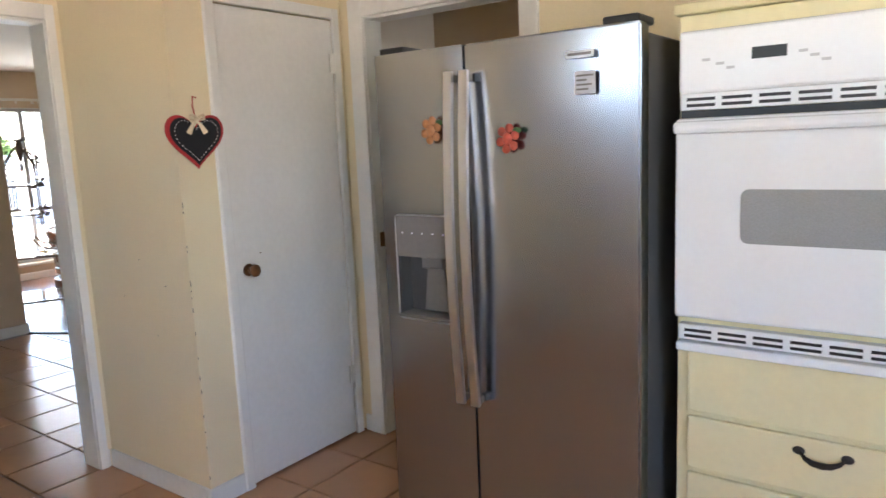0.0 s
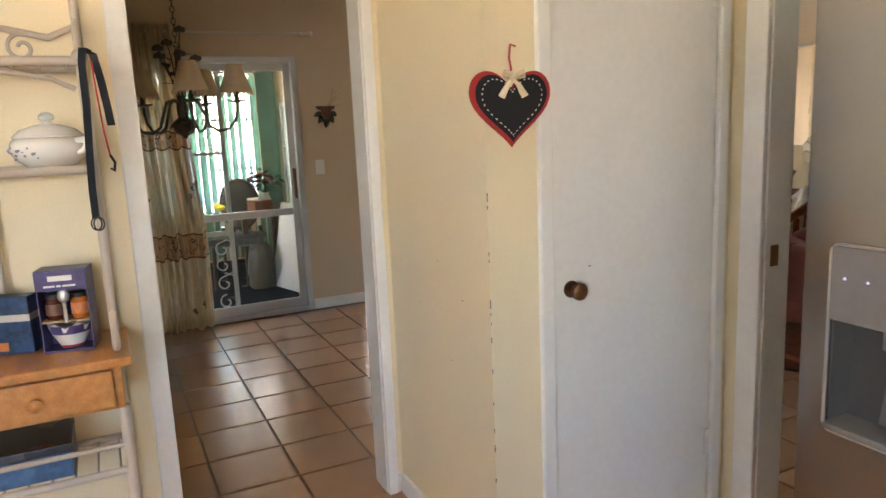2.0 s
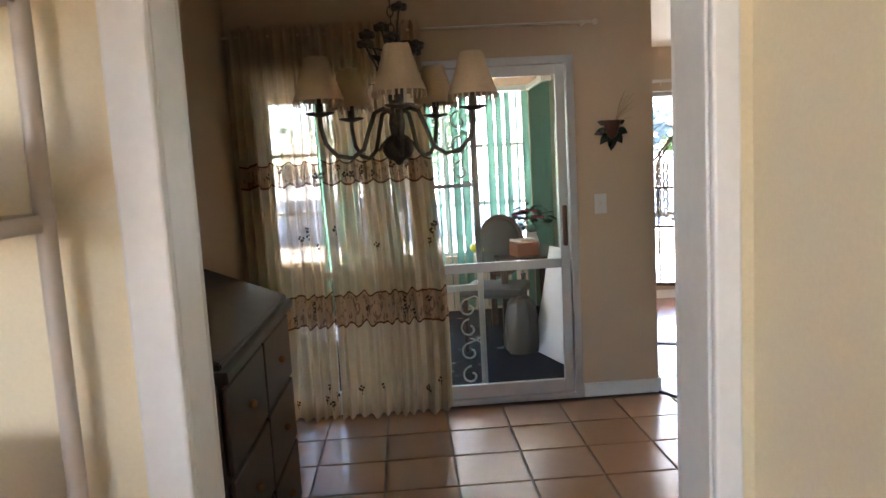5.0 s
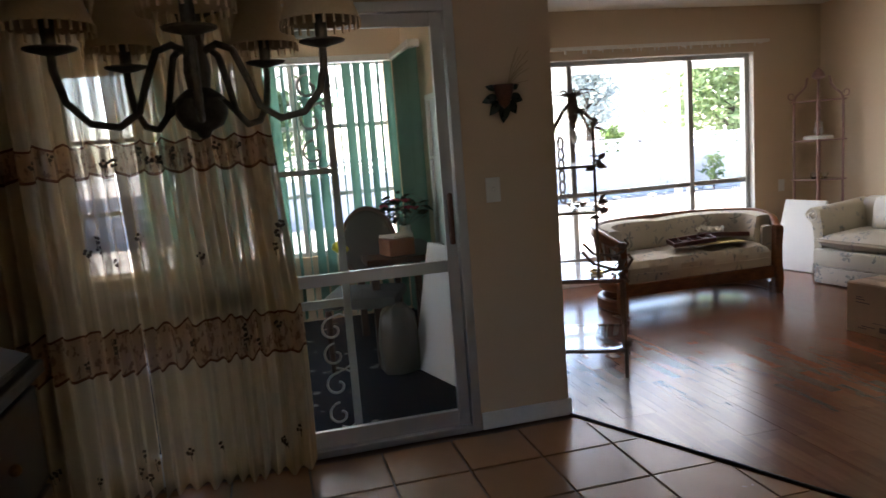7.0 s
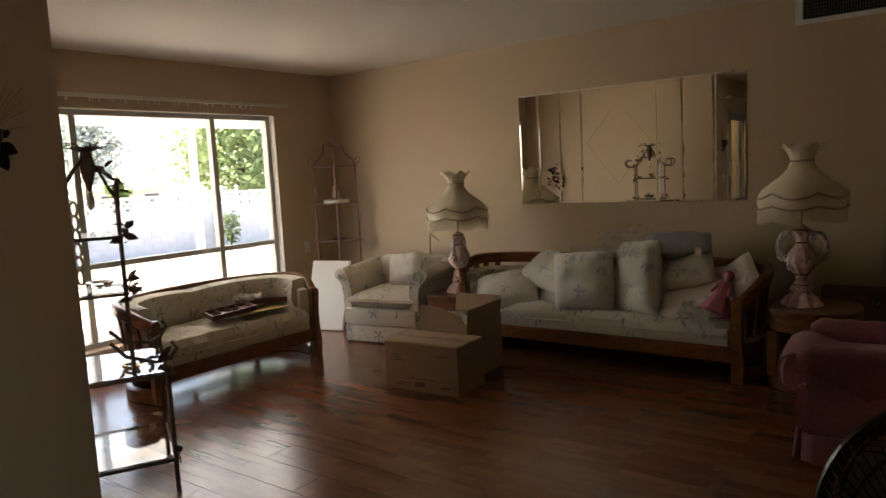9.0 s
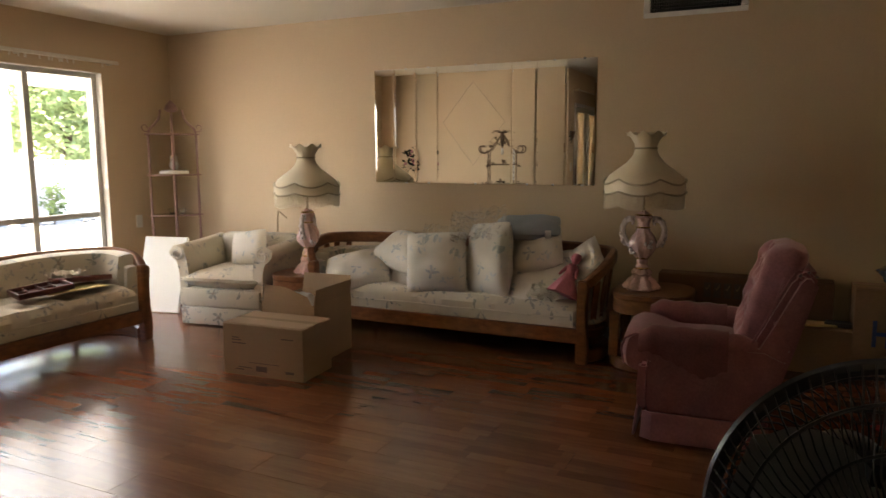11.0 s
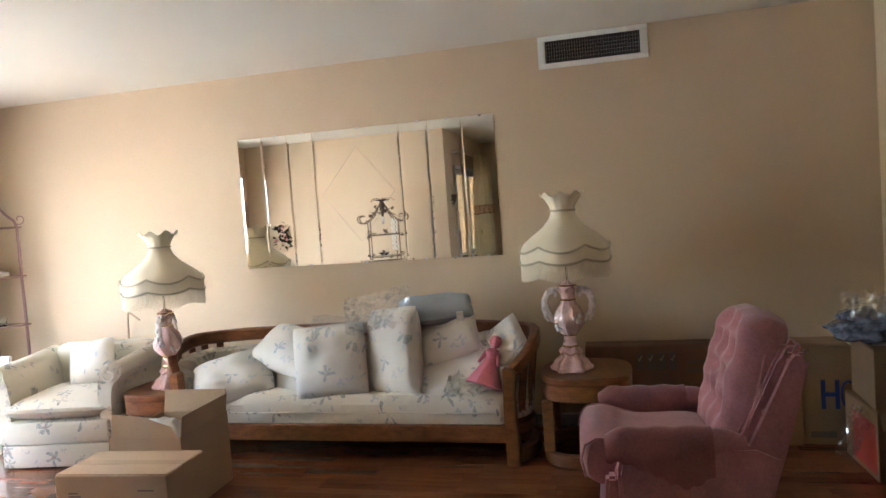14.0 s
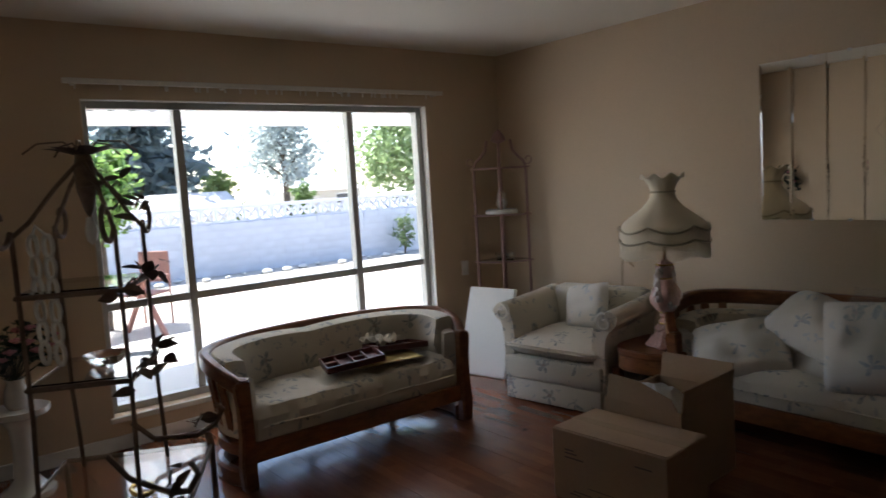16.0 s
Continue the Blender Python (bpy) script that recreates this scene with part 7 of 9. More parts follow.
lump("wrapped_clothes", pose(-3.04, 7.03, 0.70, 0, 0, 20), 0.17, 0.16, 0.085, mat("navy_white_stripe_bag", (0.16, 0.18, 0.24), 0.25, vary=0.8, big=9, fine=30, bumpy=0.5, coat=0.6), "navy and white clothes in a clear plastic bag", 4)
solid("plastic_wrap", crumple(0.30, 0.24, 18, 11, 0.07), FILM, "crumpled clear plastic bag on the cartons", "plastic wrap", pose(-2.99, 7.02, 0.81, 20, 0, 0))
solid("plastic_wrap", crumple(0.10, 0.26, 16, 13, 0.04), FILM, "torn clear plastic hanging from a carton", "plastic wrap", pose(-3.17, 6.86, 0.22, 80, 25, 0))


def hand_truck():
    REDP = mat("red_enamel_steel", (0.52, 0.012, 0.010), 0.3, vary=0.08, fine=60, coat=0.3)
    RUB = mat("black_rubber", (0.015, 0.015, 0.016), 0.75)
    r = thing("hand_truck", pose(-3.02, 6.47, 0.002, 0, 0, -58) @ Matrix.Diagonal((0.76, 1, 1, 1)), "red steel hand truck with black wheels and loop handle", "hand truck")
    top = [(-0.11, 0.0, 0.10), (-0.11, 0.0, 0.60), (-0.10, 0.0, 1.06), (-0.085, 0.0, 1.12), (-0.055, 0.0, 1.14), (0.0, 0.0, 1.14), (0.055, 0.0, 1.14), (0.085, 0.0, 1.12), (0.10, 0.0, 1.06), (0.11, 0.0, 0.60), (0.11, 0.0, 0.10)]
    part("frame", tube(top, 0.014, 10), REDP, r, "", True)
    part("loop_handle", tube([(0.05, 0.0, 1.14), (0.06, 0.06, 1.142), (0.06, 0.12, 1.138), (0.06, 0.165, 1.125), (0.06, 0.195, 1.10), (0.06, 0.208, 1.07), (0.06, 0.204, 1.04), (0.062, 0.185, 1.012), (0.066, 0.14, 0.972), (0.072, 0.08, 0.925), (0.09, 0.0, 0.88)], 0.013, 10), REDP, r, "", True)
    part("cross_bar", rod((-0.10, 0, 0.885), (0.10, 0, 0.885), 0.011), REDP, r)
    part("back_plate", box(-0.10, 0.10, -0.004, 0.004, 0.66, 0.84, r=0.003), REDP, r, "red sheet steel plate")
    for z in (0.42, 0.20):
        part("cross_bar", rod((-0.11, 0, z), (0.11, 0, z), 0.011), REDP, r)
    part("toe_plate", box(-0.17, 0.17, -0.23, 0.03, 0.0, 0.008, r=0.003), REDP, r, "flat red toe plate")
    for x in (-0.11, 0.11):
        part("strut", tube([(x, 0.0, 0.48), (x, 0.06, 0.40), (x, 0.12, 0.26), (x, 0.13, 0.12)], 0.012, 8), REDP, r, "", True)
        part("lower_bar", rod((x, 0, 0.008), (x, 0.0, 0.11), 0.013), REDP, r)
    part("axle", rod((-0.19, 0.13, 0.115), (0.19, 0.13, 0.115), 0.010), IRON, r)
    for x in (-0.165, 0.165):
        w = part("wheel", lathe([(0.0, -0.012), (0.03, -0.016), (0.062, -0.012), (0.066, 0.0), (0.062, 0.012), (0.03, 0.016), (0.0, 0.012)], 22), DARKGREY, r, "dark wheel hub", True)
        w.matrix_local = pose(x, 0.13, 0.115, 0, 90, 0)
        part("tyre", tube([(0.088 * math.cos(q), 0.088 * math.sin(q), 0) for q in [k * math.pi / 14 for k in range(28)]], 0.026, 10, closed=True), RUB, w, "black rubber tyre", True)
    return r


hand_truck()


def side_slab(outline, xa, xb, r=0.012):
    """A plate whose outline is given in (y, z), between two x."""
    t = slab(outline, xa, xb, r=r)
    bmesh.ops.transform(t, matrix=pose(0, 0, 0, 90, 0, 90), verts=t.verts)
    bmesh.ops.recalc_face_normals(t, faces=t.faces)
    return t


def recliner():
    VEL = mat("dusty_rose_velvet", (0.375, 0.142, 0.152), 0.8, vary=0.30, big=6, fine=90, bumpy=0.2, sheen=0.3)
    r = thing("recliner", pose(-3.995, 6.14, 0.002, 0, 0, -86), "dusty rose velvet recliner with tufted back", "recliner")
    # the rose velvet again in a darker colour, for the arm covers
    COVERVEL = mat("darker_rose_velvet", (0.27, 0.095, 0.092), 0.85, vary=0.3, big=9, fine=120, bumpy=0.3, sheen=0.15)
    part("underframe", box(-0.25, 0.25, -0.22, 0.20, 0.0, 0.05), FOAM, r, "pale swivel base")
    part("base", box(-0.285, 0.285, -0.30, 0.20, 0.08, 0.40, r=0.02), VEL, r, "", True)
    part("front_panel", side_slab([(-0.335, 0.155), (-0.345, 0.26), (-0.335, 0.37), (-0.29, 0.37), (-0.29, 0.155)], -0.30, 0.30, 0.012), VEL, r, "", True)
    # skirt: flared pleated panels that stop short of the floor
    for s in (-1, 1):
        sk = box(-0.235, 0.235, -0.006, 0.006, -0.135, 0.0, r=0.004, m=Matrix.Translation((s * 0.350, -0.035, 0.162)) @ pose(0, 0, 0, 0, 0, 90 * s) @ pose(0, 0, 0, -5, 0, 0))
        part("skirt", sk, VEL, r, "", True)
        part("corner_pleat", box(-0.028, 0.028, -0.004, 0.004, -0.13, 0.0, r=0.003, m=Matrix.Translation((s * 0.340, -0.285, 0.160)) @ pose(0, 0, 0, 0, 0, 62 * s) @ pose(0, 0, 0, -5, 0, 0)), VEL, r, "", True)
    part("skirt", box(-0.315, 0.315, -0.006, 0.006, -0.135, 0.0, r=0.004, m=Matrix.Translation((0, -0.335, 0.162)) @ pose(0, 0, 0, -6, 0, 0)), VEL, r, "", True)
    part("skirt", box(-0.31, 0.31, -0.006, 0.006, -0.135, 0.0, r=0.004, m=Matrix.Translation((0, 0.222, 0.165)) @ pose(0, 0, 0, 5, 0, 0)), VEL, r, "", True)
    bm = bmesh.new()
    pr = smooth_loop([(-0.18, 0.465), (-0.29, 0.498), (-0.36, 0.508), (-0.41, 0.485), (-0.428, 0.415), (-0.42, 0.345), (-0.375, 0.315), (-0.325, 0.33), (-0.28, 0.37), (0.08, 0.38), (0.15, 0.43), (0.06, 0.465)], 48)
    rings = []
    for k in range(11):
        u = 2 * k / 10 - 1
        e = 1 - 0.09 * abs(u) ** 6
        rings.append([bm.verts.new((0.243 * u, -0.12 + (y + 0.12) * e, 0.40 + (z - 0.40) * e + 0.012 * (1 - u * u) * (z > 0.44))) for y, z in pr])
    for u, w in zip(rings, rings[1:]):
        for j in range(len(pr)):
            bm.faces.new((u[j], w[j], w[(j + 1) % len(pr)], u[(j + 1) % len(pr)]))
    bm.faces.new(rings[0][::-1]), bm.faces.new(rings[-1])
    bmesh.ops.recalc_face_normals(bm, faces=bm.faces)
    sc_ = part("seat_cushion", bm, VEL, r, "padded seat rolling over the front", True)
    for s in (-1, 1):
        part("piping", tube([(s * 0.236, -0.20, 0.463), (s * 0.236, -0.30, 0.495), (s * 0.236, -0.365, 0.500), (s * 0.236, -0.408, 0.475), (s * 0.236, -0.425, 0.42), (s * 0.236, -0.41, 0.35)], 0.006, 6), VEL, sc_, "", True)
        lo, hi = (0.262, 0.352) if s > 0 else (-0.352, -0.262)
        part("side_panel", side_slab([(-0.285, 0.158), (0.215, 0.158), (0.285, 0.46), (0.20, 0.50), (-0.275, 0.505), (-0.295, 0.40)], lo, hi, 0.014), VEL, r, "upholstered side", True)
        n = 18
        pts = [(s * 0.303, -0.300 + 0.47 * k / n, 0.505 - 0.010 * (k / n) + 0.006 * math.sin(k)) for k in range(n + 1)]
        rad = [0.052 * min(1.0, (0.35 + 0.65 * math.sin(min(1.0, (k + 0.6) / 3.2) * math.pi / 2))) * (1.0 if k < n - 2 else 0.96 - 0.12 * (k - n + 2)) for k in range(n + 1)]
        part("arm", tube(pts, rad, 18), VEL, r, "rolled padded arm", True)
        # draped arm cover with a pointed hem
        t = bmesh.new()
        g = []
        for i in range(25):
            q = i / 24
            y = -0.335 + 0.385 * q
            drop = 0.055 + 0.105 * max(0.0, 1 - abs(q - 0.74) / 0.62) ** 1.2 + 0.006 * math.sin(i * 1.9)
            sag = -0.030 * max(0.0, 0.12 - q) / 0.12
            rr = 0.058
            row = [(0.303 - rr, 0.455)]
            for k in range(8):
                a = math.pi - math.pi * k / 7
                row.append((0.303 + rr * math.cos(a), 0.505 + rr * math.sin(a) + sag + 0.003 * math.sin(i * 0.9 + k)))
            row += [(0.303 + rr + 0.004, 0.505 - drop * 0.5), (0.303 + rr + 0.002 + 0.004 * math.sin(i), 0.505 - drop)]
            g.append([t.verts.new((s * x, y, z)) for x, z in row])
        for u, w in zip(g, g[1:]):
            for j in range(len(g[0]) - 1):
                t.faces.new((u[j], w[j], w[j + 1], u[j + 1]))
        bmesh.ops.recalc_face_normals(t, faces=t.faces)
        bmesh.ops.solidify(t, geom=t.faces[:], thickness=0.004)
        part("arm_cover", t, COVERVEL, r, "loose draped arm cover", True)
    # outer shell of the back, with wings round the pad
    shell = [(0.06, 0.20), (0.10, 0.42), (0.21, 0.64), (0.30, 0.83), (0.33, 0.862), (0.375, 0.862), (0.40, 0.825), (0.315, 0.50), (0.215, 0.165), (0.08, 0.165)]
    part("outer_back", side_slab(shell, -0.275, 0.275, 0.02), VEL, r, "", True)
    for s in (-1, 1):
        lo, hi = (0.262, 0.338) if s > 0 else (-0.338, -0.262)
        part("wing", side_slab([(y, z - 0.012) for y, z in shell], lo, hi, 0.028), VEL, r, "side wing of the back", True)
        part("piping", tube([(s * 0.326, 0.105, 0.43), (s * 0.328, 0.19, 0.62), (s * 0.326, 0.275, 0.805), (s * 0.318, 0.30, 0.842)], 0.006, 6), VEL, r, "", True)
    # button-tufted pad
    t = bmesh.new()
    nx, nz = 30, 34
    buttons = [(bx, bz) for bz in (0.34, 0.54, 0.74, 0.90) for bx in ((-0.5, 0.0, 0.5) if bz in (0.34, 0.74) else (-0.26, 0.26))]
    front, back = [], []
    for i in range(nx + 1):
        u = 2 * i / nx - 1
        fr, bk = [], []
        for j in range(nz + 1):
            v = j / nz
            w = 0.262 * (1 - 0.16 * max(0.0, (v - 0.80) / 0.20) ** 2.5) * (0.95 + 0.05 * math.sin(v * math.pi))
            edge = ((1 - abs(u) ** 8) * (1 - abs(2 * v - 1) ** 12)) ** 0.5
            dimple = sum(0.045 * math.exp(-((u - bx) ** 2 * 26 + (v - bz) ** 2 * 170)) for bx, bz in buttons)
            tuck = 0.012 * abs(math.sin(u * math.pi * 2.0)) * math.sin(v * math.pi) + 0.003 * math.cos(v * 31 + u * 2)
            zz = 0.43 + v * 0.505 + 0.018 * (1 - u * u) * v
            yy = 0.160 + v * 0.135
            fr.append(t.verts.new((u * w, yy - 0.095 * edge + (dimple - tuck) * edge, zz)))
            bk.append(t.verts.new((u * (w + 0.004), yy + 0.085 * (0.35 + 0.65 * edge), zz - 0.012)))
        front.append(fr)
        back.append(bk)
    for i in range(nx):
        for j in range(nz):
            t.faces.new((front[i][j], front[i + 1][j], front[i + 1][j + 1], front[i][j + 1]))
            t.faces.new((back[i][j], back[i][j + 1], back[i + 1][j + 1], back[i + 1][j]))
        t.faces.new((back[i][0], back[i + 1][0], front[i + 1][0], front[i][0]))
        t.faces.new((front[i][nz], front[i + 1][nz], back[i + 1][nz], back[i][nz]))
    for j in range(nz):
        t.faces.new((front[0][j], front[0][j + 1], back[0][j + 1], back[0][j]))
        t.faces.new((back[nx][j], back[nx][j + 1], front[nx][j + 1], front[nx][j]))
    bmesh.ops.recalc_face_normals(t, faces=t.faces)
    pad = part("backrest", t, VEL, r, "button-tufted reclined back", True)
    for bx, bz in buttons:
        part("button", ball((bx * 0.26, 0.160 + bz * 0.135 - 0.052, 0.43 + bz * 0.505 + 0.012), 0.011, seg=8, scale=(1, 0.6, 1)), VEL, pad, "covered button", True)
    for s in (-1, 1):
        part("piping", tube([(s * 0.258, 0.165, 0.46), (s * 0.266, 0.21, 0.61), (s * 0.260, 0.255, 0.78), (s * 0.238, 0.28, 0.88), (s * 0.19, 0.295, 0.925)], 0.006, 6), VEL, pad, "", True)
    return r


recliner()


def floor_fan():
    FANB = mat("black_fan_wire", (0.045, 0.045, 0.047), 0.3, 0.4, vary=0.2)
    BLADE = mat("smoky_blade_plastic", (0.22, 0.22, 0.21), 0.3)
    r = thing("pedestal_fan", pose(-3.67, 3.26, 0.0, 0, 0, 12), "black pedestal fan with wire cage and grey blades", "fan")
    R, zc = 0.15, 1.015
    cy = 0.0
    part("base", lathe([(0.0, 0), (0.20, 0.0), (0.20, 0.012), (0.14, 0.03), (0.03, 0.045), (0.02, 0.06)], 32, at=(0, 0.10, 0)), FANB, r, "", True)
    part("pole", rod((0, 0.10, 0.05), (0, 0.10, zc - 0.06), 0.013), FANB, r)
    part("motor", lathe([(0.0, 0.0), (0.04, 0.004), (0.05, 0.02), (0.045, 0.08), (0.03, 0.11), (0.0, 0.115)], 20), FANB, r, "", True).matrix_local = pose(0, 0.04, zc, -90, 0, 0)
    part("motor_neck", rod((0, 0.10, zc - 0.07), (0, 0.10, zc), 0.02), FANB, r)
    part("rim", tube([(R * math.cos(q), cy, zc + R * math.sin(q)) for q in [k * math.pi / 32 for k in range(64)]], 0.008, 8, closed=True), FANB, r, "", True)
    for sgn, nm in ((-1, "front_grille"), (1, "rear_grille")):
        g = part(nm, tube([(0.041 * math.cos(q), sgn * 0.058, zc + 0.041 * math.sin(q)) for q in [k * math.pi / 12 for k in range(24)]], 0.003, 6, closed=True), FANB, r)
        wires = bmesh.new()
        for k in range(84):
            a = 2 * math.pi * k / 84
            sw = lambda rr: a + sgn * 0.55 * (rr / R)
            pts = []
            for rr, yy in ((0.040, 0.058), (0.075, 0.055), (0.11, 0.046), (0.14, 0.027), (0.154, 0.005)):
                pts.append((rr * math.cos(sw(rr)), sgn * yy, zc + rr * math.sin(sw(rr))))
            tube(pts, 0.0011, 4, wires)
        tagged(part("wire_cage", wires, FANB, g), kind="stuff")
        for rr, yy in ((0.09, 0.052), (0.128, 0.036)):
            part("ring", tube([(rr * math.cos(q), sgn * yy, zc + rr * math.sin(q)) for q in [k * math.pi / 24 for k in range(48)]], 0.002, 5, closed=True), FANB, g)
    part("badge", lathe([(0.0, 0), (0.04, 0.0), (0.04, 0.006), (0.03, 0.010), (0.0, 0.011)], 24), DARKGREY, r, "grey centre badge", True).matrix_local = pose(0, -0.058, zc, 90, 0, 0)
    part("hub", lathe([(0.0, 0), (0.022, 0.0), (0.022, 0.03), (0.0, 0.035)], 18), BLADE, r, "", True).matrix_local = pose(0, 0.03, zc, 90, 0, 0)
    for k in range(3):
        t = bmesh.new()
        g = []
        for i in range(9):
            s = i / 8
            row = []
            for j in range(7):
                v = j / 6 - 0.5
                rr = 0.018 + 0.115 * s
                wdt = 0.035 + 0.08 * math.sin(math.pi * min(1, s * 0.62 + 0.2)) ** 1.2
                row.append(t.verts.new((rr, v * wdt * (1.0 if s < 0.85 else 0.85), v * 0.035 * (1.2 - s))))
            g.append(row)
        for u, w in zip(g, g[1:]):
            for j in range(6):
                t.faces.new((u[j], w[j], w[j + 1], u[j + 1]))
        bmesh.ops.solidify(t, geom=t.faces[:], thickness=0.003)
        part("blade", t, BLADE, r, "", True).matrix_local = Matrix.Translation((0, 0.0, zc)) @ pose(0, 0, 0, 90, 0, 0) @ pose(0, 0, 0, 0, 0, 120 * k + 40)
    return r


floor_fan()

# return air grille high on the wall
vg = thing("air_vent", pose(-4.318, YM, 2.366), "white steel return air grille with dark louvres", "air vent")
# no duct is built: black sheet for the shade behind the slats
part("backing", box(-0.29, 0.29, -0.004, 0, -0.07, 0.07), BLACK, vg, "black sheet standing in for the shade in the duct")
for a in ((-0.33, 0.33, 0.068, 0.10), (-0.33, 0.33, -0.10, -0.068), (-0.33, -0.285, -0.068, 0.068), (0.285, 0.33, -0.068, 0.068)):
    part("frame", box(a[0], a[1], -0.016, 0, a[2], a[3], r=0.004), WHITE, vg)
for i in range(36):
    x = -0.277 + i * 0.0158
    part("slat", box(x - 0.0015, x + 0.0015, -0.014, -0.005, -0.067, 0.067), MIDGREY, vg)
for i in range(5):
    z = -0.045 + i * 0.0225
    part("cross_slat", box(-0.284, 0.284, -0.009, -0.0045, z - 0.001, z + 0.001), MIDGREY, vg)
part("lever", box(0.29, 0.298, -0.03, -0.016, -0.01, 0.03, r=0.002), WHITE, vg)

# curtain track over the window
wt = thing("curtain_track", pose(XW, 0, 2.125), "bare cream traverse track with hooks over the window", "curtain track")
part("track", box(0.05, 0.075, 4.34, 6.98, 0.0, 0.03, r=0.005), CRROD, wt)
for y in (4.40, 5.25, 6.1, 6.92):
    part("bracket", box(0, 0.05, y - 0.012, y + 0.012, -0.005, 0.028, r=0.003), CRROD, wt)
rn = random.Random(6)
for k in range(34):
    y = rn.uniform(4.4, 6.95)
    part("hook", box(0.058, 0.064, y - 0.004, y + 0.004, -0.03, -0.001), CRROD, wt)
ol = thing("wall_outlet", pose(XW, 7.16, 0.75), "cream plastic wall plate by the corner", "outlet")
part("plate", box(0, 0.006, -0.035, 0.035, -0.058, 0.058, r=0.002), CERAMIC, ol)
ol2 = thing("wall_outlet", pose(-7.36, YM, 0.36), "cream plastic wall outlet behind the end table", "outlet")
part("plate", box(-0.035, 0.035, -0.006, 0, -0.058, 0.058, r=0.002), CERAMIC, ol2)
part("plug", box(-0.018, 0.018, -0.035, -0.006, 0.0, 0.03, r=0.004), DARKGREY, ol2, "dark plug")

# printer's trays and papers on the loveseat
TRAY = wood_mat("mahogany_tray", (0.09, 0.022, 0.014), (0.17, 0.045, 0.028), (12, 3, 3), 2.0, 0.3)
def shadow_tray(m, label):
    r = thing("display_tray", m, label, "tray", "wooden display trays")
    part("bottom", box(-0.17, 0.17, -0.11, 0.11, 0, 0.006), TRAY, r)
    for a in ((-0.17, 0.17, -0.11, -0.098), (-0.17, 0.17, 0.098, 0.11), (-0.17, -0.158, -0.098, 0.098), (0.158, 0.17, -0.098, 0.098)):
        part("side", box(*a, 0.0065, 0.035, r=0.002), TRAY, r)
    for x in (-0.08, 0.0, 0.08):
        part("divider", box(x - 0.003, x + 0.003, -0.097, 0.097, 0.0065, 0.028), TRAY, r)
    part("divider", box(-0.157, -0.084, -0.003, 0.003, 0.0065, 0.028), TRAY, r)
    part("divider", box(0.004, 0.076, -0.003, 0.003, 0.0065, 0.028), TRAY, r)
    return r
shadow_tray(pose(-8.12, 5.52, 0.462, 2, -5, 74), "dark red wooden display tray on the loveseat")
shadow_tray(pose(-8.18, 5.86, 0.470, -6, 4, 84), "dark red wooden display tray on the loveseat")
solid("envelope", box(-0.20, 0.20, -0.12, 0.12, 0, 0.006, r=0.002), bpy.data.materials["manila_paper"], "flat manila envelope under the trays", "envelope", pose(-8.10, 5.72, 0.448, 0, 0, 80))
solid("crumpled_paper", crumple(0.22, 0.16, 14, 21, 0.05), mat("tissue_paper", (0.6, 0.53, 0.43), 0.8), "crumpled tissue paper on the trays", "paper", pose(-8.26, 5.80, 0.53, 0, 0, 30))


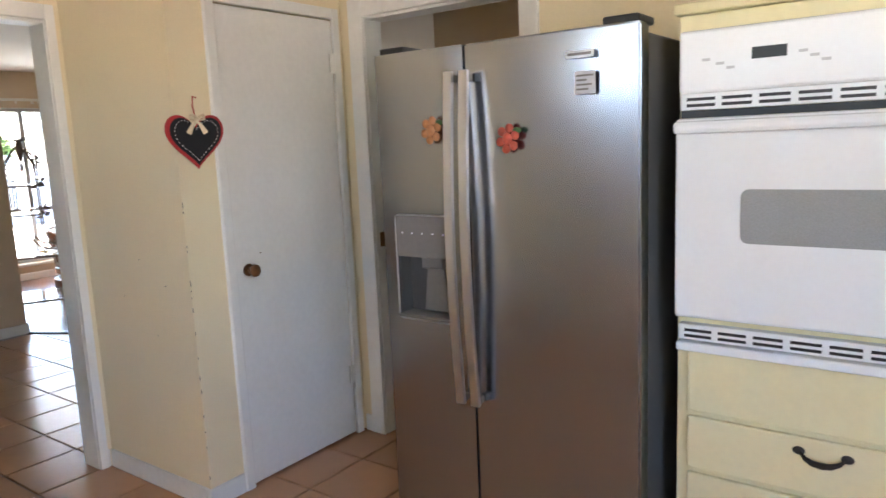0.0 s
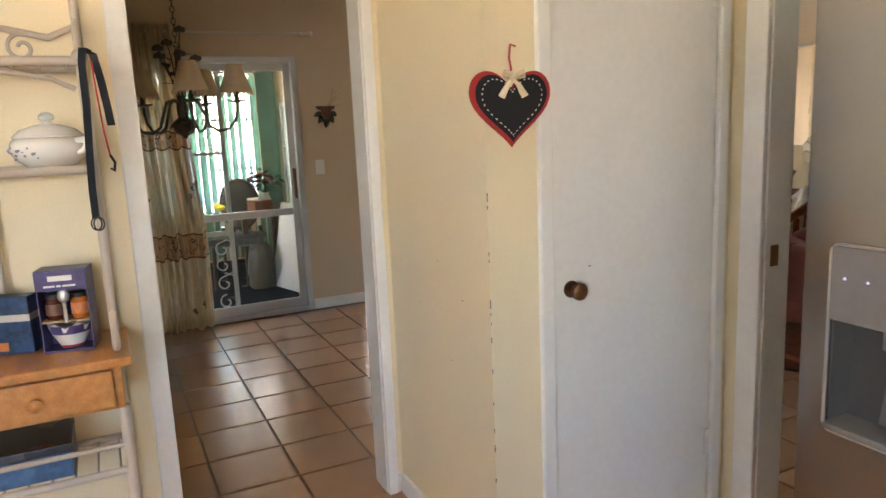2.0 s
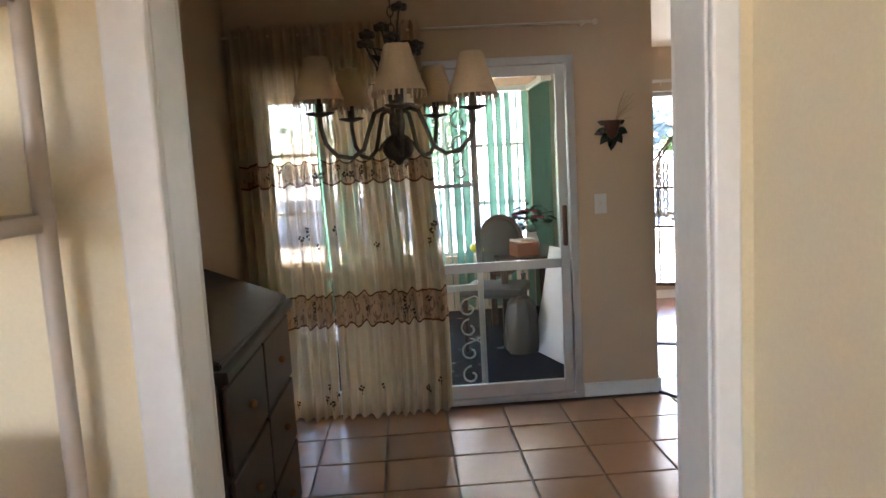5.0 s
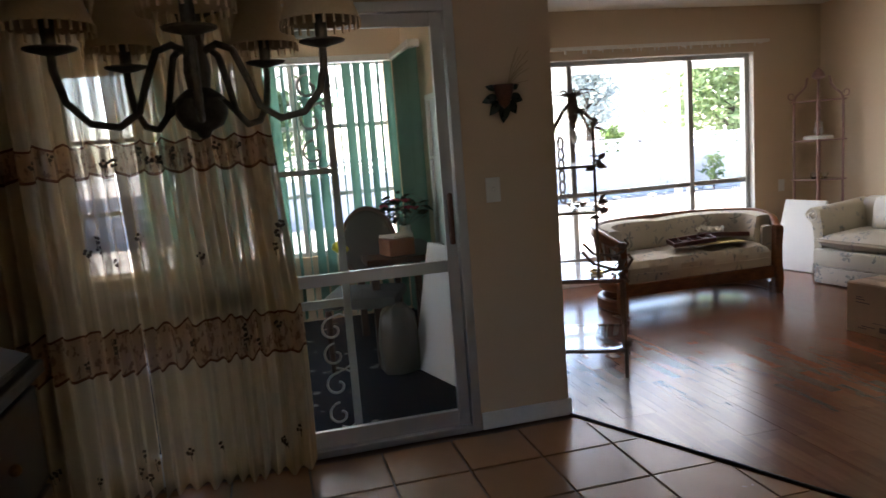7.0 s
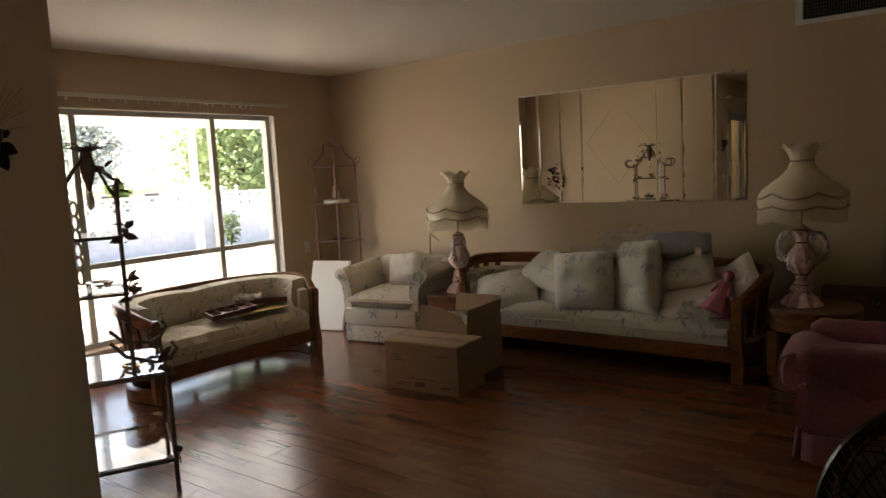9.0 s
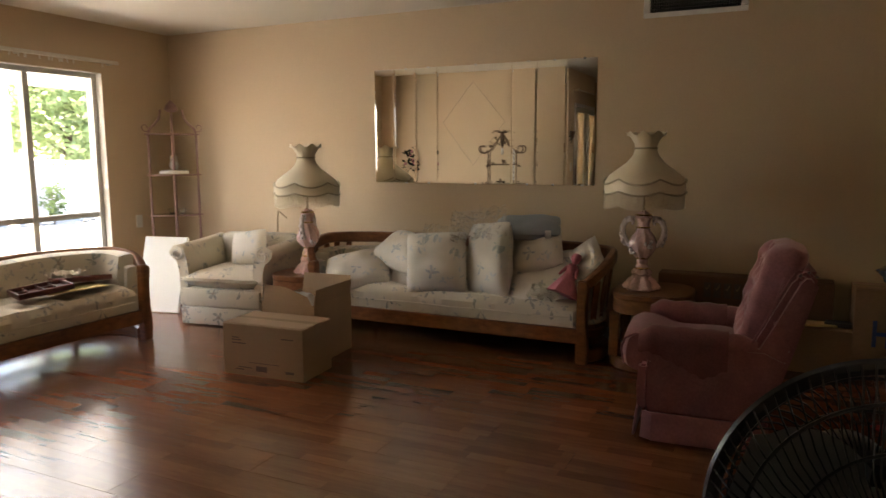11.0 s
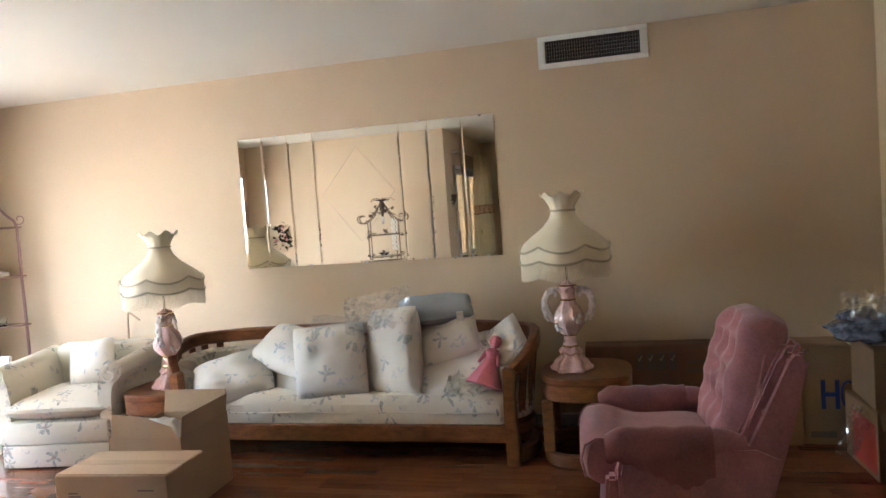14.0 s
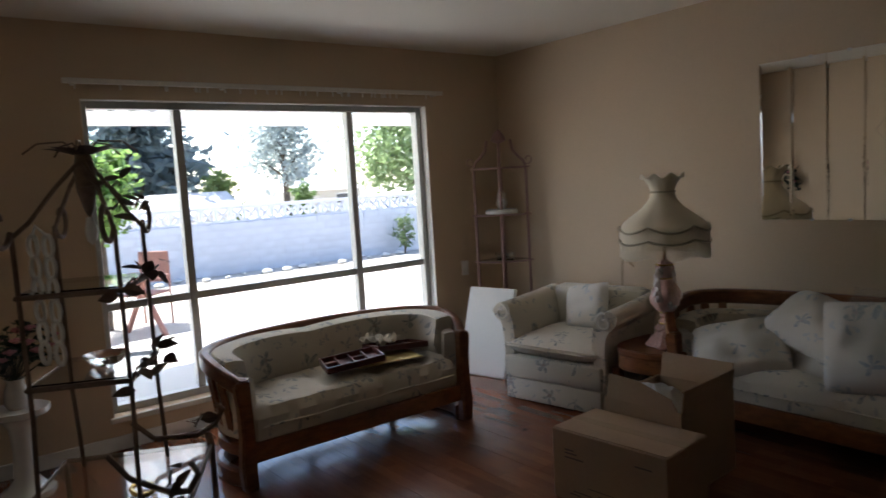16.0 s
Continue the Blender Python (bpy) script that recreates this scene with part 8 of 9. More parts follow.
def etagere():
    IR = mat("rusty_wrought_iron", (0.22, 0.15, 0.105), 0.6, 0.4, vary=0.4, big=10)
    r = thing("etagere", pose(-7.008, 4.015, 0, 0, 0, -27), "wrought iron vine plant stand with glass shelves", "plant stand")
    W, D = 0.285, 0.245
    for sx in (-1, 1):
        part("front_leg", tube([(sx * W, D, 0.0), (sx * (W - 0.004), D, 0.30), (sx * W, D, 0.56), (sx * (W - 0.01), D - 0.01, 0.62)], 0.011, 8), IR, r, "", True)
        part("back_leg", rod((sx * W, -D, 0.0), (sx * W, -D, 0.57), 0.010, seg=8), IR, r)
        part("arm_scroll", tube([(sx * 0.15, 0.02, 0.72), (sx * 0.17, 0.08, 0.65), (sx * 0.24, D - 0.04, 0.62), (sx * 0.29, D + 0.02, 0.64), (sx * 0.30, D + 0.05, 0.69), (sx * 0.28, D + 0.03, 0.715)], 0.009, 8), IR, r, "scrolled arm", True)
        for y in (-0.16, 0.11):
            part("upper_post", tube([(sx * 0.20, y, 0.57), (sx * 0.19, y, 0.70), (sx * 0.17, y, 0.85), (sx * 0.17, y, 1.38)], 0.007, 8), IR, r, "", True)
            part("crown_scroll", tube(spiral((sx * 0.245, y, 1.42), 0.075, 0.02, 0.85, 200, (sx, 0, 0), (0, 0, 1), 16), 0.008, 8), IR, r, "curled crown scroll", True)
            part("crown_stem", tube([(sx * 0.17, y, 1.38), (sx * 0.12, y * 0.8, 1.42), (sx * 0.06, y * 0.4, 1.52), (sx * 0.015, 0.0, 1.60)], 0.0065, 8), IR, r, "", True)
    for z in (0.155, 0.565):
        s = part("shelf_frame", tube([(-W, -D, z), (W, -D, z), (W, D, z), (-W, D, z)], 0.009, 8, closed=True), IR, r)
        g = part("glass_shelf", box(-W + 0.005, W - 0.005, -D + 0.005, D - 0.005, z + 0.009, z + 0.015), CLEAR, s, "clear glass shelf")
        g.visible_shadow = False
    for z in (0.945, 1.21):
        s = part("shelf_frame", tube([(-0.175, -0.165, z), (0.175, -0.165, z), (0.175, 0.115, z), (-0.175, 0.115, z)], 0.008, 8, closed=True), IR, r)
        g = part("glass_shelf", box(-0.17, 0.17, -0.16, 0.11, z + 0.008, z + 0.013), CLEAR, s, "clear glass shelf")
        g.visible_shadow = False
    rn = random.Random(12)
    for (x, y, z) in [(sx * 0.175, 0.118, z) for sx in (-1, 1) for z in (0.95, 1.21)] + [(0.0, 0.12, 0.945), (0.02, 0.12, 1.21), (0.29, 0.24, 0.16), (-0.29, 0.24, 0.16), (0.28, 0.24, 0.57), (0.06, 0.05, 1.50), (-0.06, 0.05, 1.50), (0.14, 0.1, 1.44), (-0.14, 0.1, 1.44), (0.27, 0.2, 0.65), (-0.25, 0.2, 0.65)]:
        v = part("vine", tube([(x, y, z), (x + rn.uniform(-0.05, 0.05), y + 0.02, z + 0.03), (x + rn.uniform(-0.08, 0.08), y + 0.025, z + rn.uniform(-0.02, 0.07))], 0.0035, 5), IR, r)
        for k in range(3):
            b = bmesh.new()
            put_leaf(b, (x + rn.uniform(-0.05, 0.05), y + rn.uniform(0, 0.03), z + rn.uniform(-0.03, 0.05)), rn.uniform(0, 360), rn.uniform(-40, 60), rn.uniform(0.055, 0.078), rn.uniform(-60, 60))
            part("leaf", b, IR, v, "iron leaf")
    top = bmesh.new()
    lathe([(0.0, 1.42), (0.012, 1.44), (0.028, 1.50), (0.032, 1.56), (0.022, 1.62), (0.0, 1.64)], 12, top)
    part("bud", top, IR, r, "iron bud finial", True)
    part("bulb", lathe([(0.0, 1.335), (0.014, 1.35), (0.018, 1.38), (0.012, 1.41), (0.008, 1.422)], 12), CERAMIC, r, "small white bulb drop", True)
    for k in range(7):
        b = bmesh.new()
        put_leaf(b, (0, 0, 1.60), k * 51 + 20, 25, 0.115)
        part("leaf", b, IR, r, "long iron leaf")
    for k in range(5):
        a = radians(k * 72 + 10)
        part("tendril", tube([(0, 0, 1.60), (0.05 * math.cos(a), 0.05 * math.sin(a), 1.65), (0.12 * math.cos(a), 0.12 * math.sin(a), 1.645), (0.16 * math.cos(a), 0.16 * math.sin(a), 1.615)], 0.003, 5), IR, r)
    return r


etagere()
solid("gold_trinket", tube([(0.05 * math.cos(q), 0.03 * math.sin(q), 0.01) for q in [k * math.pi / 8 for k in range(16)]], 0.008, 6, closed=True), GOLD, "small gold trinket dish on the glass shelf", "trinket", pose(-6.86, 4.05, 0.583), True)
solid("glass_bowl", lathe([(0.03, 0), (0.05, 0.01), (0.07, 0.035), (0.066, 0.035), (0.0, 0.01)], 18), CLEAR, "shallow clear glass bowl on the plant stand", "bowl", pose(-7.02, 4.02, 0.959), True)
lace = thing("lace_garland", pose(-6.92, 3.855, 0.95, 0, 0, 30), "white crocheted strip hanging on the plant stand", "garland")
for dx in (-0.03, 0.03):
    for k in range(6):
        part("loop", tube([(dx + 0.018 * math.cos(q), 0.01, 0.40 - k * 0.062 + 0.032 * math.sin(q)) for q in [j * math.pi / 7 for j in range(14)]], 0.0065, 6, closed=True), CHALK, lace)
part("cord", tube([(-0.03, 0.01, 0.43), (0.0, 0.0, 0.46), (0.03, 0.01, 0.43)], 0.004, 6), CHALK, lace)

# flower stand in the window corner
ps = thing("pedestal_stand", pose(-8.72, 3.93, 0), "white pedestal stand in the corner by the window", "pedestal")
part("column", lathe([(0.13, 0), (0.13, 0.03), (0.09, 0.05), (0.055, 0.10), (0.045, 0.24), (0.055, 0.36), (0.09, 0.41), (0.14, 0.43), (0.14, 0.46), (0.0, 0.46)], 24, wave=lambda a, i: (1 + 0.03 * math.cos(8 * a), 0)), CERAMIC, ps, "", True)
bouquet("silk_flowers", pose(-8.72, 3.93, 0.46), 150, 0.24, "dark green silk foliage with pink flowers on the pedestal", PINKF, 21, 14)
wf = thing("wall_flower_spray", pose(-8.55, YP, 1.27), "dark silk flower spray hanging on the wall", "flowers")
bm = bmesh.new()
rn = random.Random(31)
for k in range(60):
    put_leaf(bm, (rn.uniform(-0.10, 0.10), rn.uniform(0.02, 0.08), rn.uniform(-0.16, 0.16)), rn.uniform(0, 180), rn.uniform(-60, 60), rn.uniform(0.05, 0.09), rn.uniform(-40, 40))
part("foliage", bm, DARKLEAF, wf)
for k in range(6):
    part("bloom", ball((rn.uniform(-0.08, 0.08), 0.09, rn.uniform(-0.12, 0.12)), 0.022, seg=8), PINKF, wf, "", True)

# ---- outside ----
DIRT = mat("dry_pale_earth", (0.43, 0.39, 0.33), 0.95, vary=0.25, big=0.35, fine=14, bumpy=0.5)
ground = bmesh.new()
for a in ((-1500, -9.22, -1500, 1500), (-9.22, 1500, YM + 0.16, 1500), (-9.22, 1500, -1500, -1.03), (1.73, 1500, -1.03, YM + 0.16)):
    ground.faces.new([ground.verts.new((x, y, -0.16)) for x, y in ((a[0], a[2]), (a[1], a[2]), (a[1], a[3]), (a[0], a[3]))])
structure("ground", ground, DIRT, "bare pale sunlit earth yard", "ground")
SLAB = mat("pale_patio_concrete", (0.44, 0.435, 0.415), 0.9, vary=0.12, big=0.8, fine=30)
structure("patio", box(-12.6, -9.22, 1.2, 10.6, -0.15, -0.05), SLAB, "pale concrete patio slab", "patio")

BLOCK = mat("grey_slump_block", (0.50, 0.52, 0.57), 0.9, vary=0.08, big=4, fine=30, bumpy=0.4, island=0.08)
bw = thing("block_wall", pose(-18.6, 0, -0.16), "grey slump block garden wall with pierced top course", "garden wall")
part("core", box(-0.088, 0.088, -14, 26, 0, 1.02), mat("mortar_grey", (0.40, 0.42, 0.46), 0.95), bw)
pb = slab([(-0.10, 0.004), (0.10, 0.004), (0.10, 0.396), (-0.10, 0.396)], 0.004, 0.146, r=0.008)
block_mesh = bpy.data.meshes.new("block")
pb.to_mesh(block_mesh)
pb.free()
block_mesh.materials.append(BLOCK)
for c in range(7):
    for k in range(34):
        ob = new("block", block_mesh)
        ob.parent = bw
        ob.matrix_local = Matrix.Translation((0, 3.2 + k * 0.4 + (c % 2) * 0.2, c * 0.15))
SCREEN = mat("pale_screen_block", (0.60, 0.61, 0.65), 0.9, vary=0.08)
ps_ = box(-0.05, 0.05, 0.0, 0.03, 0, 0.30)
box(-0.05, 0.05, 0.27, 0.30, 0, 0.30, ps_)
box(-0.05, 0.05, 0.03, 0.27, 0, 0.03, ps_)
box(-0.05, 0.05, 0.03, 0.27, 0.27, 0.30, ps_)
for sgn in (1, -1):
    box(-0.05, 0.05, -0.155, 0.155, -0.016, 0.016, ps_, m=Matrix.Translation((0, 0.15, 0.15)) @ pose(0, 0, 0, 45 * sgn, 0, 0))
screen_mesh = bpy.data.meshes.new("screen_block")
ps_.to_mesh(screen_mesh)
ps_.free()
screen_mesh.materials.append(SCREEN)
for k in range(46):
    ob = new("screen_block", screen_mesh)
    ob.parent = bw
    ob.matrix_local = Matrix.Translation((0, 3.2 + k * 0.30, 1.05))
part("coping", box(-0.08, 0.08, -14, 26, 1.351, 1.39, r=0.005), SCREEN, bw)

# patio cover
pc = thing("patio_cover", pose(0, 0, 0), "white corrugated metal patio cover on posts", "patio cover")
t = bmesh.new()
CW = mat("white_corrugated_metal", (0.8, 0.8, 0.8), 0.5, 0.2)
prof, g = [], []
y = 1.4
while y < 10.4:
    for dy, dz in ((0, 0), (0.10, 0), (0.13, 0.05), (0.17, 0.05), (0.20, 0)):
        prof.append((y + dy, dz))
    y += 0.20
rows = [[t.verts.new((x, yy, zz + dz)) for yy, dz in prof] for x, zz in ((-9.22, 2.62), (-12.3, 2.35))]
for a, b, c, d in zip(rows[0], rows[0][1:], rows[1][1:], rows[1]):
    t.faces.new((a, b, c, d))
bmesh.ops.solidify(t, geom=t.faces[:], thickness=0.004)
part("roof_sheet", t, CW, pc)
part("beam", box(-12.12, -12.0, 1.4, 10.5, 2.20, 2.33, r=0.004), CW, pc)
for yy in (2.0, 7.95, 10.2):
    part("post", box(-12.10, -12.02, yy - 0.04, yy + 0.04, -0.05, 2.20, r=0.004), CW, pc)

BARK = mat("grey_brown_bark", (0.10, 0.075, 0.055), 0.9, vary=0.4, big=6, fine=40, bumpy=0.8)


def leaf_mat(name, color):
    m, nt, p = base_mat(name)
    geo = nt.nodes.new("ShaderNodeNewGeometry")
    nt.links.new(ramp(nt, geo.outputs["Random Per Island"], shade(color, 0.55), shade(color, 1.5), 0, 1), p.inputs["Base Color"])
    p.inputs["Roughness"].default_value = 0.55
    tl, mx, om = nt.nodes.new("ShaderNodeBsdfTranslucent"), nt.nodes.new("ShaderNodeMixShader"), nt.nodes["Material Output"]
    tl.inputs[0].default_value = (*shade(color, 1.6), 1)
    mx.inputs[0].default_value = 0.45
    nt.links.new(p.outputs[0], mx.inputs[1])
    nt.links.new(tl.outputs[0], mx.inputs[2])
    nt.links.new(mx.outputs[0], om.inputs[0])
    return m


def tree(name, at, height, spread, color, n, seed, label, size=0.16, base=0.35, conic=False):
    r = thing(name, pose(*at), label, "tree")
    rn = random.Random(seed)
    bm = tube([(0, 0, -0.05), (0.03, 0.02, height * 0.2), (-0.03, 0.05, height * 0.45), (0.04, 0, height * 0.8)], [0.035 * height, 0.026 * height, 0.018 * height, 0.006 * height], 9)
    tips = []
    for k in range(14):
        a = k * 2.4 + rn.uniform(-0.4, 0.4)
        z0 = height * (base * 0.8 + (0.9 - base * 0.8) * k / 14)
        reach = spread * (1.0 - (k / 14) * (0.85 if conic else 0.35)) * rn.uniform(0.6, 1.0)
        z1 = z0 + height * (0.02 if conic else 0.16)
        e = Vector((reach * math.cos(a), reach * math.sin(a), min(z1, height)))
        tube([(0, 0, z0), (e.x * 0.5, e.y * 0.5, z0 + (z1 - z0) * 0.7), tuple(e)], [0.012 * height, 0.007 * height, 0.002 * height], 6, bm)
        for s in (0.45, 0.75, 1.0):
            tips.append(Vector((e.x * s, e.y * s, z0 + (e.z - z0) * s)))
    part("trunk", bm, BARK, r, "", True)
    verts, faces = [], []
    for k in range(n):
        c = rn.choice(tips)
        g = Vector((rn.gauss(0, 1), rn.gauss(0, 1), rn.gauss(0, 0.75)))
        p = c + g * spread * 0.20
        u = Vector((rn.gauss(0, 1), rn.gauss(0, 1), rn.gauss(0, 0.6))).normalized()
        w = u.cross(Vector((rn.gauss(0, 1), rn.gauss(0, 1), rn.gauss(0, 1)))).normalized()
        s = size * rn.uniform(0.6, 1.3)
        b = len(verts)
        verts += [p - u * s, p + w * s * 0.42, p + u * s, p - w * s * 0.42]
        faces.append((b, b + 1, b + 2, b + 3))
    me = bpy.data.meshes.new("crown")
    me.from_pydata([tuple(v) for v in verts], [], faces)
    key = "leaf_" + name + str(seed)
    me.materials.append(leaf_mat(key, color))
    ob = new("crown", me)
    ob.parent = r
    ob["kind"] = "stuff"
    return r


# conifer, leafy tree and eucalyptus have haze put into their leaf colours
tree("dark_conifer", (-27.0, 9.3, -0.2), 9.5, 2.3, (0.11, 0.145, 0.15), 9000, 3, "tall blue-green conifer beyond the wall, haze mixed into its colour", 0.22, 0.10, True)
tree("citrus_tree", (-14.2, 5.5, -0.16), 2.2, 0.55, (0.14, 0.23, 0.06), 4200, 5, "small bright green citrus tree in the yard", 0.07, 0.66)
tree("leafy_tree", (-22.5, 16.6, -0.2), 5.6, 2.2, (0.19, 0.26, 0.12), 9000, 8, "broad green tree beyond the garden wall, haze mixed into its colour", 0.13, 0.2)
tree("eucalyptus", (-42.0, 21.3, -0.2), 7.2, 2.4, (0.27, 0.31, 0.30), 2600, 9, "pale thin-leaved tree in the distance, paled further for haze", 0.22, 0.3)
tree("yellow_shrub", (-24.0, 10.7, -0.2), 2.2, 0.62, (0.15, 0.20, 0.06), 2600, 12, "rounded yellow-green shrub behind the wall", 0.08, 0.1)
tree("round_shrub", (-24.0, 13.3, -0.2), 1.75, 0.42, (0.10, 0.16, 0.05), 1800, 13, "small round green shrub behind the wall", 0.07, 0.15)
tree("wall_shrub", (-18.1, 12.8, -0.16), 0.85, 0.26, (0.09, 0.14, 0.05), 500, 15, "low scraggly shrub at the garden wall", 0.05, 0.2)
tree("yard_tree", (-30.0, 2.0, -0.2), 7.5, 3.2, (0.09, 0.14, 0.07), 5000, 18, "dark leafy tree beyond the sunroom", 0.22, 0.2)

# neighbour's shed and house
ROOFM = mat("pale_shingle_roof", (0.66, 0.66, 0.65), 0.9, vary=0.1, fine=25)
STUC = mat("cream_stucco", (0.55, 0.50, 0.42), 0.9, vary=0.08, fine=30)


def small_house(name, m, w, d, h, rise, label):
    r = thing(name, m, label, "building")
    part("wall", box(-d / 2, d / 2, -w / 2, w / 2, 0, h), STUC, r)
    t = bmesh.new()
    for sx in (-1, 1):
        vs = [t.verts.new(v) for v in ((sx * (d / 2 + 0.3), -w / 2 - 0.3, h - 0.05), (sx * (d / 2 + 0.3), w / 2 + 0.3, h - 0.05), (0, w / 2 + 0.3, h + rise), (0, -w / 2 - 0.3, h + rise))]
        t.faces.new(vs if sx > 0 else vs[::-1])
    bmesh.ops.solidify(t, geom=t.faces[:], thickness=0.08)
    part("roof", t, ROOFM, r)
    for y in (-w * 0.25, w * 0.25):
        wn_ = part("window", box(d / 2 + 0.01, d / 2 + 0.04, y - 0.5, y + 0.5, h * 0.4, h * 0.8), DARKGREY, r, "dark window")
        part("frame", tube([(d / 2 + 0.04, y - 0.52, h * 0.4), (d / 2 + 0.04, y + 0.52, h * 0.4), (d / 2 + 0.04, y + 0.52, h * 0.8), (d / 2 + 0.04, y - 0.52, h * 0.8)], 0.04, 4, closed=True), WHITE, wn_)
    return r


small_house("garden_shed", pose(-23.0, 9.3, -0.2), 1.9, 2.2, 1.25, 0.5, "small shed with pale roof behind the wall")
small_house("neighbour_house", pose(-48.0, 25.6, -0.2), 5.6, 5.0, 1.6, 0.75, "low stucco house behind the wall")

# picnic set
PIC = mat("red_stained_wood", (0.30, 0.14, 0.11), 0.6, vary=0.2)
pt = thing("patio_table", pose(-13.3, 5.35, -0.16, 0, 0, 20), "red-stained wooden picnic table in the yard", "table")
for i in range(5):
    part("top_plank", box(-0.35 + i * 0.14, -0.22 + i * 0.14, -0.6, 0.6, 0.70, 0.735, r=0.004), PIC, pt)
for y in (-0.45, 0.45):
    for s in (-1, 1):
        part("leg", rod((s * 0.38, y, 0.0), (-s * 0.10, y, 0.70), 0.035, seg=6), PIC, pt)
gc = thing("garden_chair", pose(-14.0, 5.95, -0.16, 0, 0, 40), "rusty red metal garden chair in the yard", "chair")
part("seat", box(-0.22, 0.22, -0.22, 0.22, 0.42, 0.45, r=0.02), PIC, gc)
part("backrest", box(-0.22, 0.22, 0.20, 0.24, 0.55, 0.95, r=0.02), PIC, gc)
for x in (-0.2, 0.2):
    for y in (-0.2, 0.22):
        part("leg", rod((x, y, 0), (x, y, 0.42 if y < 0 else 0.56), 0.015, seg=8), PIC, gc)
sb = thing("stone_border", pose(0, 0, 0), "row of pale rounded stones along the wall", "stones")
rn = random.Random(9)
for k in range(26):
    part("stone", ball((-17.9 + rn.uniform(-0.3, 0.3), 5.5 + k * 0.42, -0.12), rn.uniform(0.04, 0.11), seg=8, scale=(1, 1.3, 0.6)), SLAB, sb, "", True)

# ---- floors, piece by piece ----


def clipped(outline, keep):
    """The outline cut by a half-plane: keep(x, y) >= 0."""
    out = []
    for (xa, ya), (xb, yb) in zip(outline, outline[1:] + outline[:1]):
        ka, kb = keep(xa, ya), keep(xb, yb)
        if ka >= 0:
            out.append((xa, ya))
        if ka * kb < 0:
            s = ka / (ka - kb)
            out.append((xa + s * (xb - xa), ya + s * (yb - ya)))
    return out


def tile_side(x, y):
    return 0.494 * (x - XS) + 3.583 - y


tiles = tagged(new("floor"), "glazed terracotta floor tiles with brown grout", "tile floor", kind="structure")
TP, TX, TY, GAP = 0.335, -5.905, 2.612, 0.005
proto = slab([(GAP, GAP), (TP - GAP, GAP), (TP - GAP, TP - GAP), (GAP, TP - GAP)], -0.011, 0.0, r=0.0025)
tile_mesh = bpy.data.meshes.new("tile")
proto.to_mesh(tile_mesh)
proto.free()
tile_mesh.materials.append(TILE)


def room(x, y):
    if x < XS:
        return False
    if x < XK - 0.06:
        return y > 1.10
    return True


rest = bmesh.new()
rng = random.Random(4)
for i in range(-3, 24):
    for j in range(-11, 16):
        xa, ya = TX + i * TP, TY + j * TP
        mid = (xa + TP / 2, ya + TP / 2)
        if not room(*mid) or xa > 1.6 or mid[1] < -0.9 or tile_side(*mid) < -0.3:
            continue
        corners = [(xa + GAP, ya + GAP), (xa + TP - GAP, ya + GAP), (xa + TP - GAP, ya + TP - GAP), (xa + GAP, ya + TP - GAP)]
        inside = [tile_side(*c) - 0.02 for c in corners]
        near = xa < -0.6 and ya > 0.9 and ya < 5.2
        if min(inside) >= 0:
            if near:
                ob = new("tile", tile_mesh)
                ob.matrix_world = Matrix.Translation((xa, ya, rng.uniform(-0.0008, 0.0)))
                ob.parent = tiles
            else:
                slab(corners, -0.011, 0.0, rest)
        elif max(inside) > 0.03:
            cut = clipped(corners, lambda x, y: tile_side(x, y) - 0.02)
            if len(cut) > 2:
                part("tile", slab(cut, -0.011, 0.0), TILE, tiles)
tagged(part("tile_field", rest, TILE, tiles), kind="stuff")


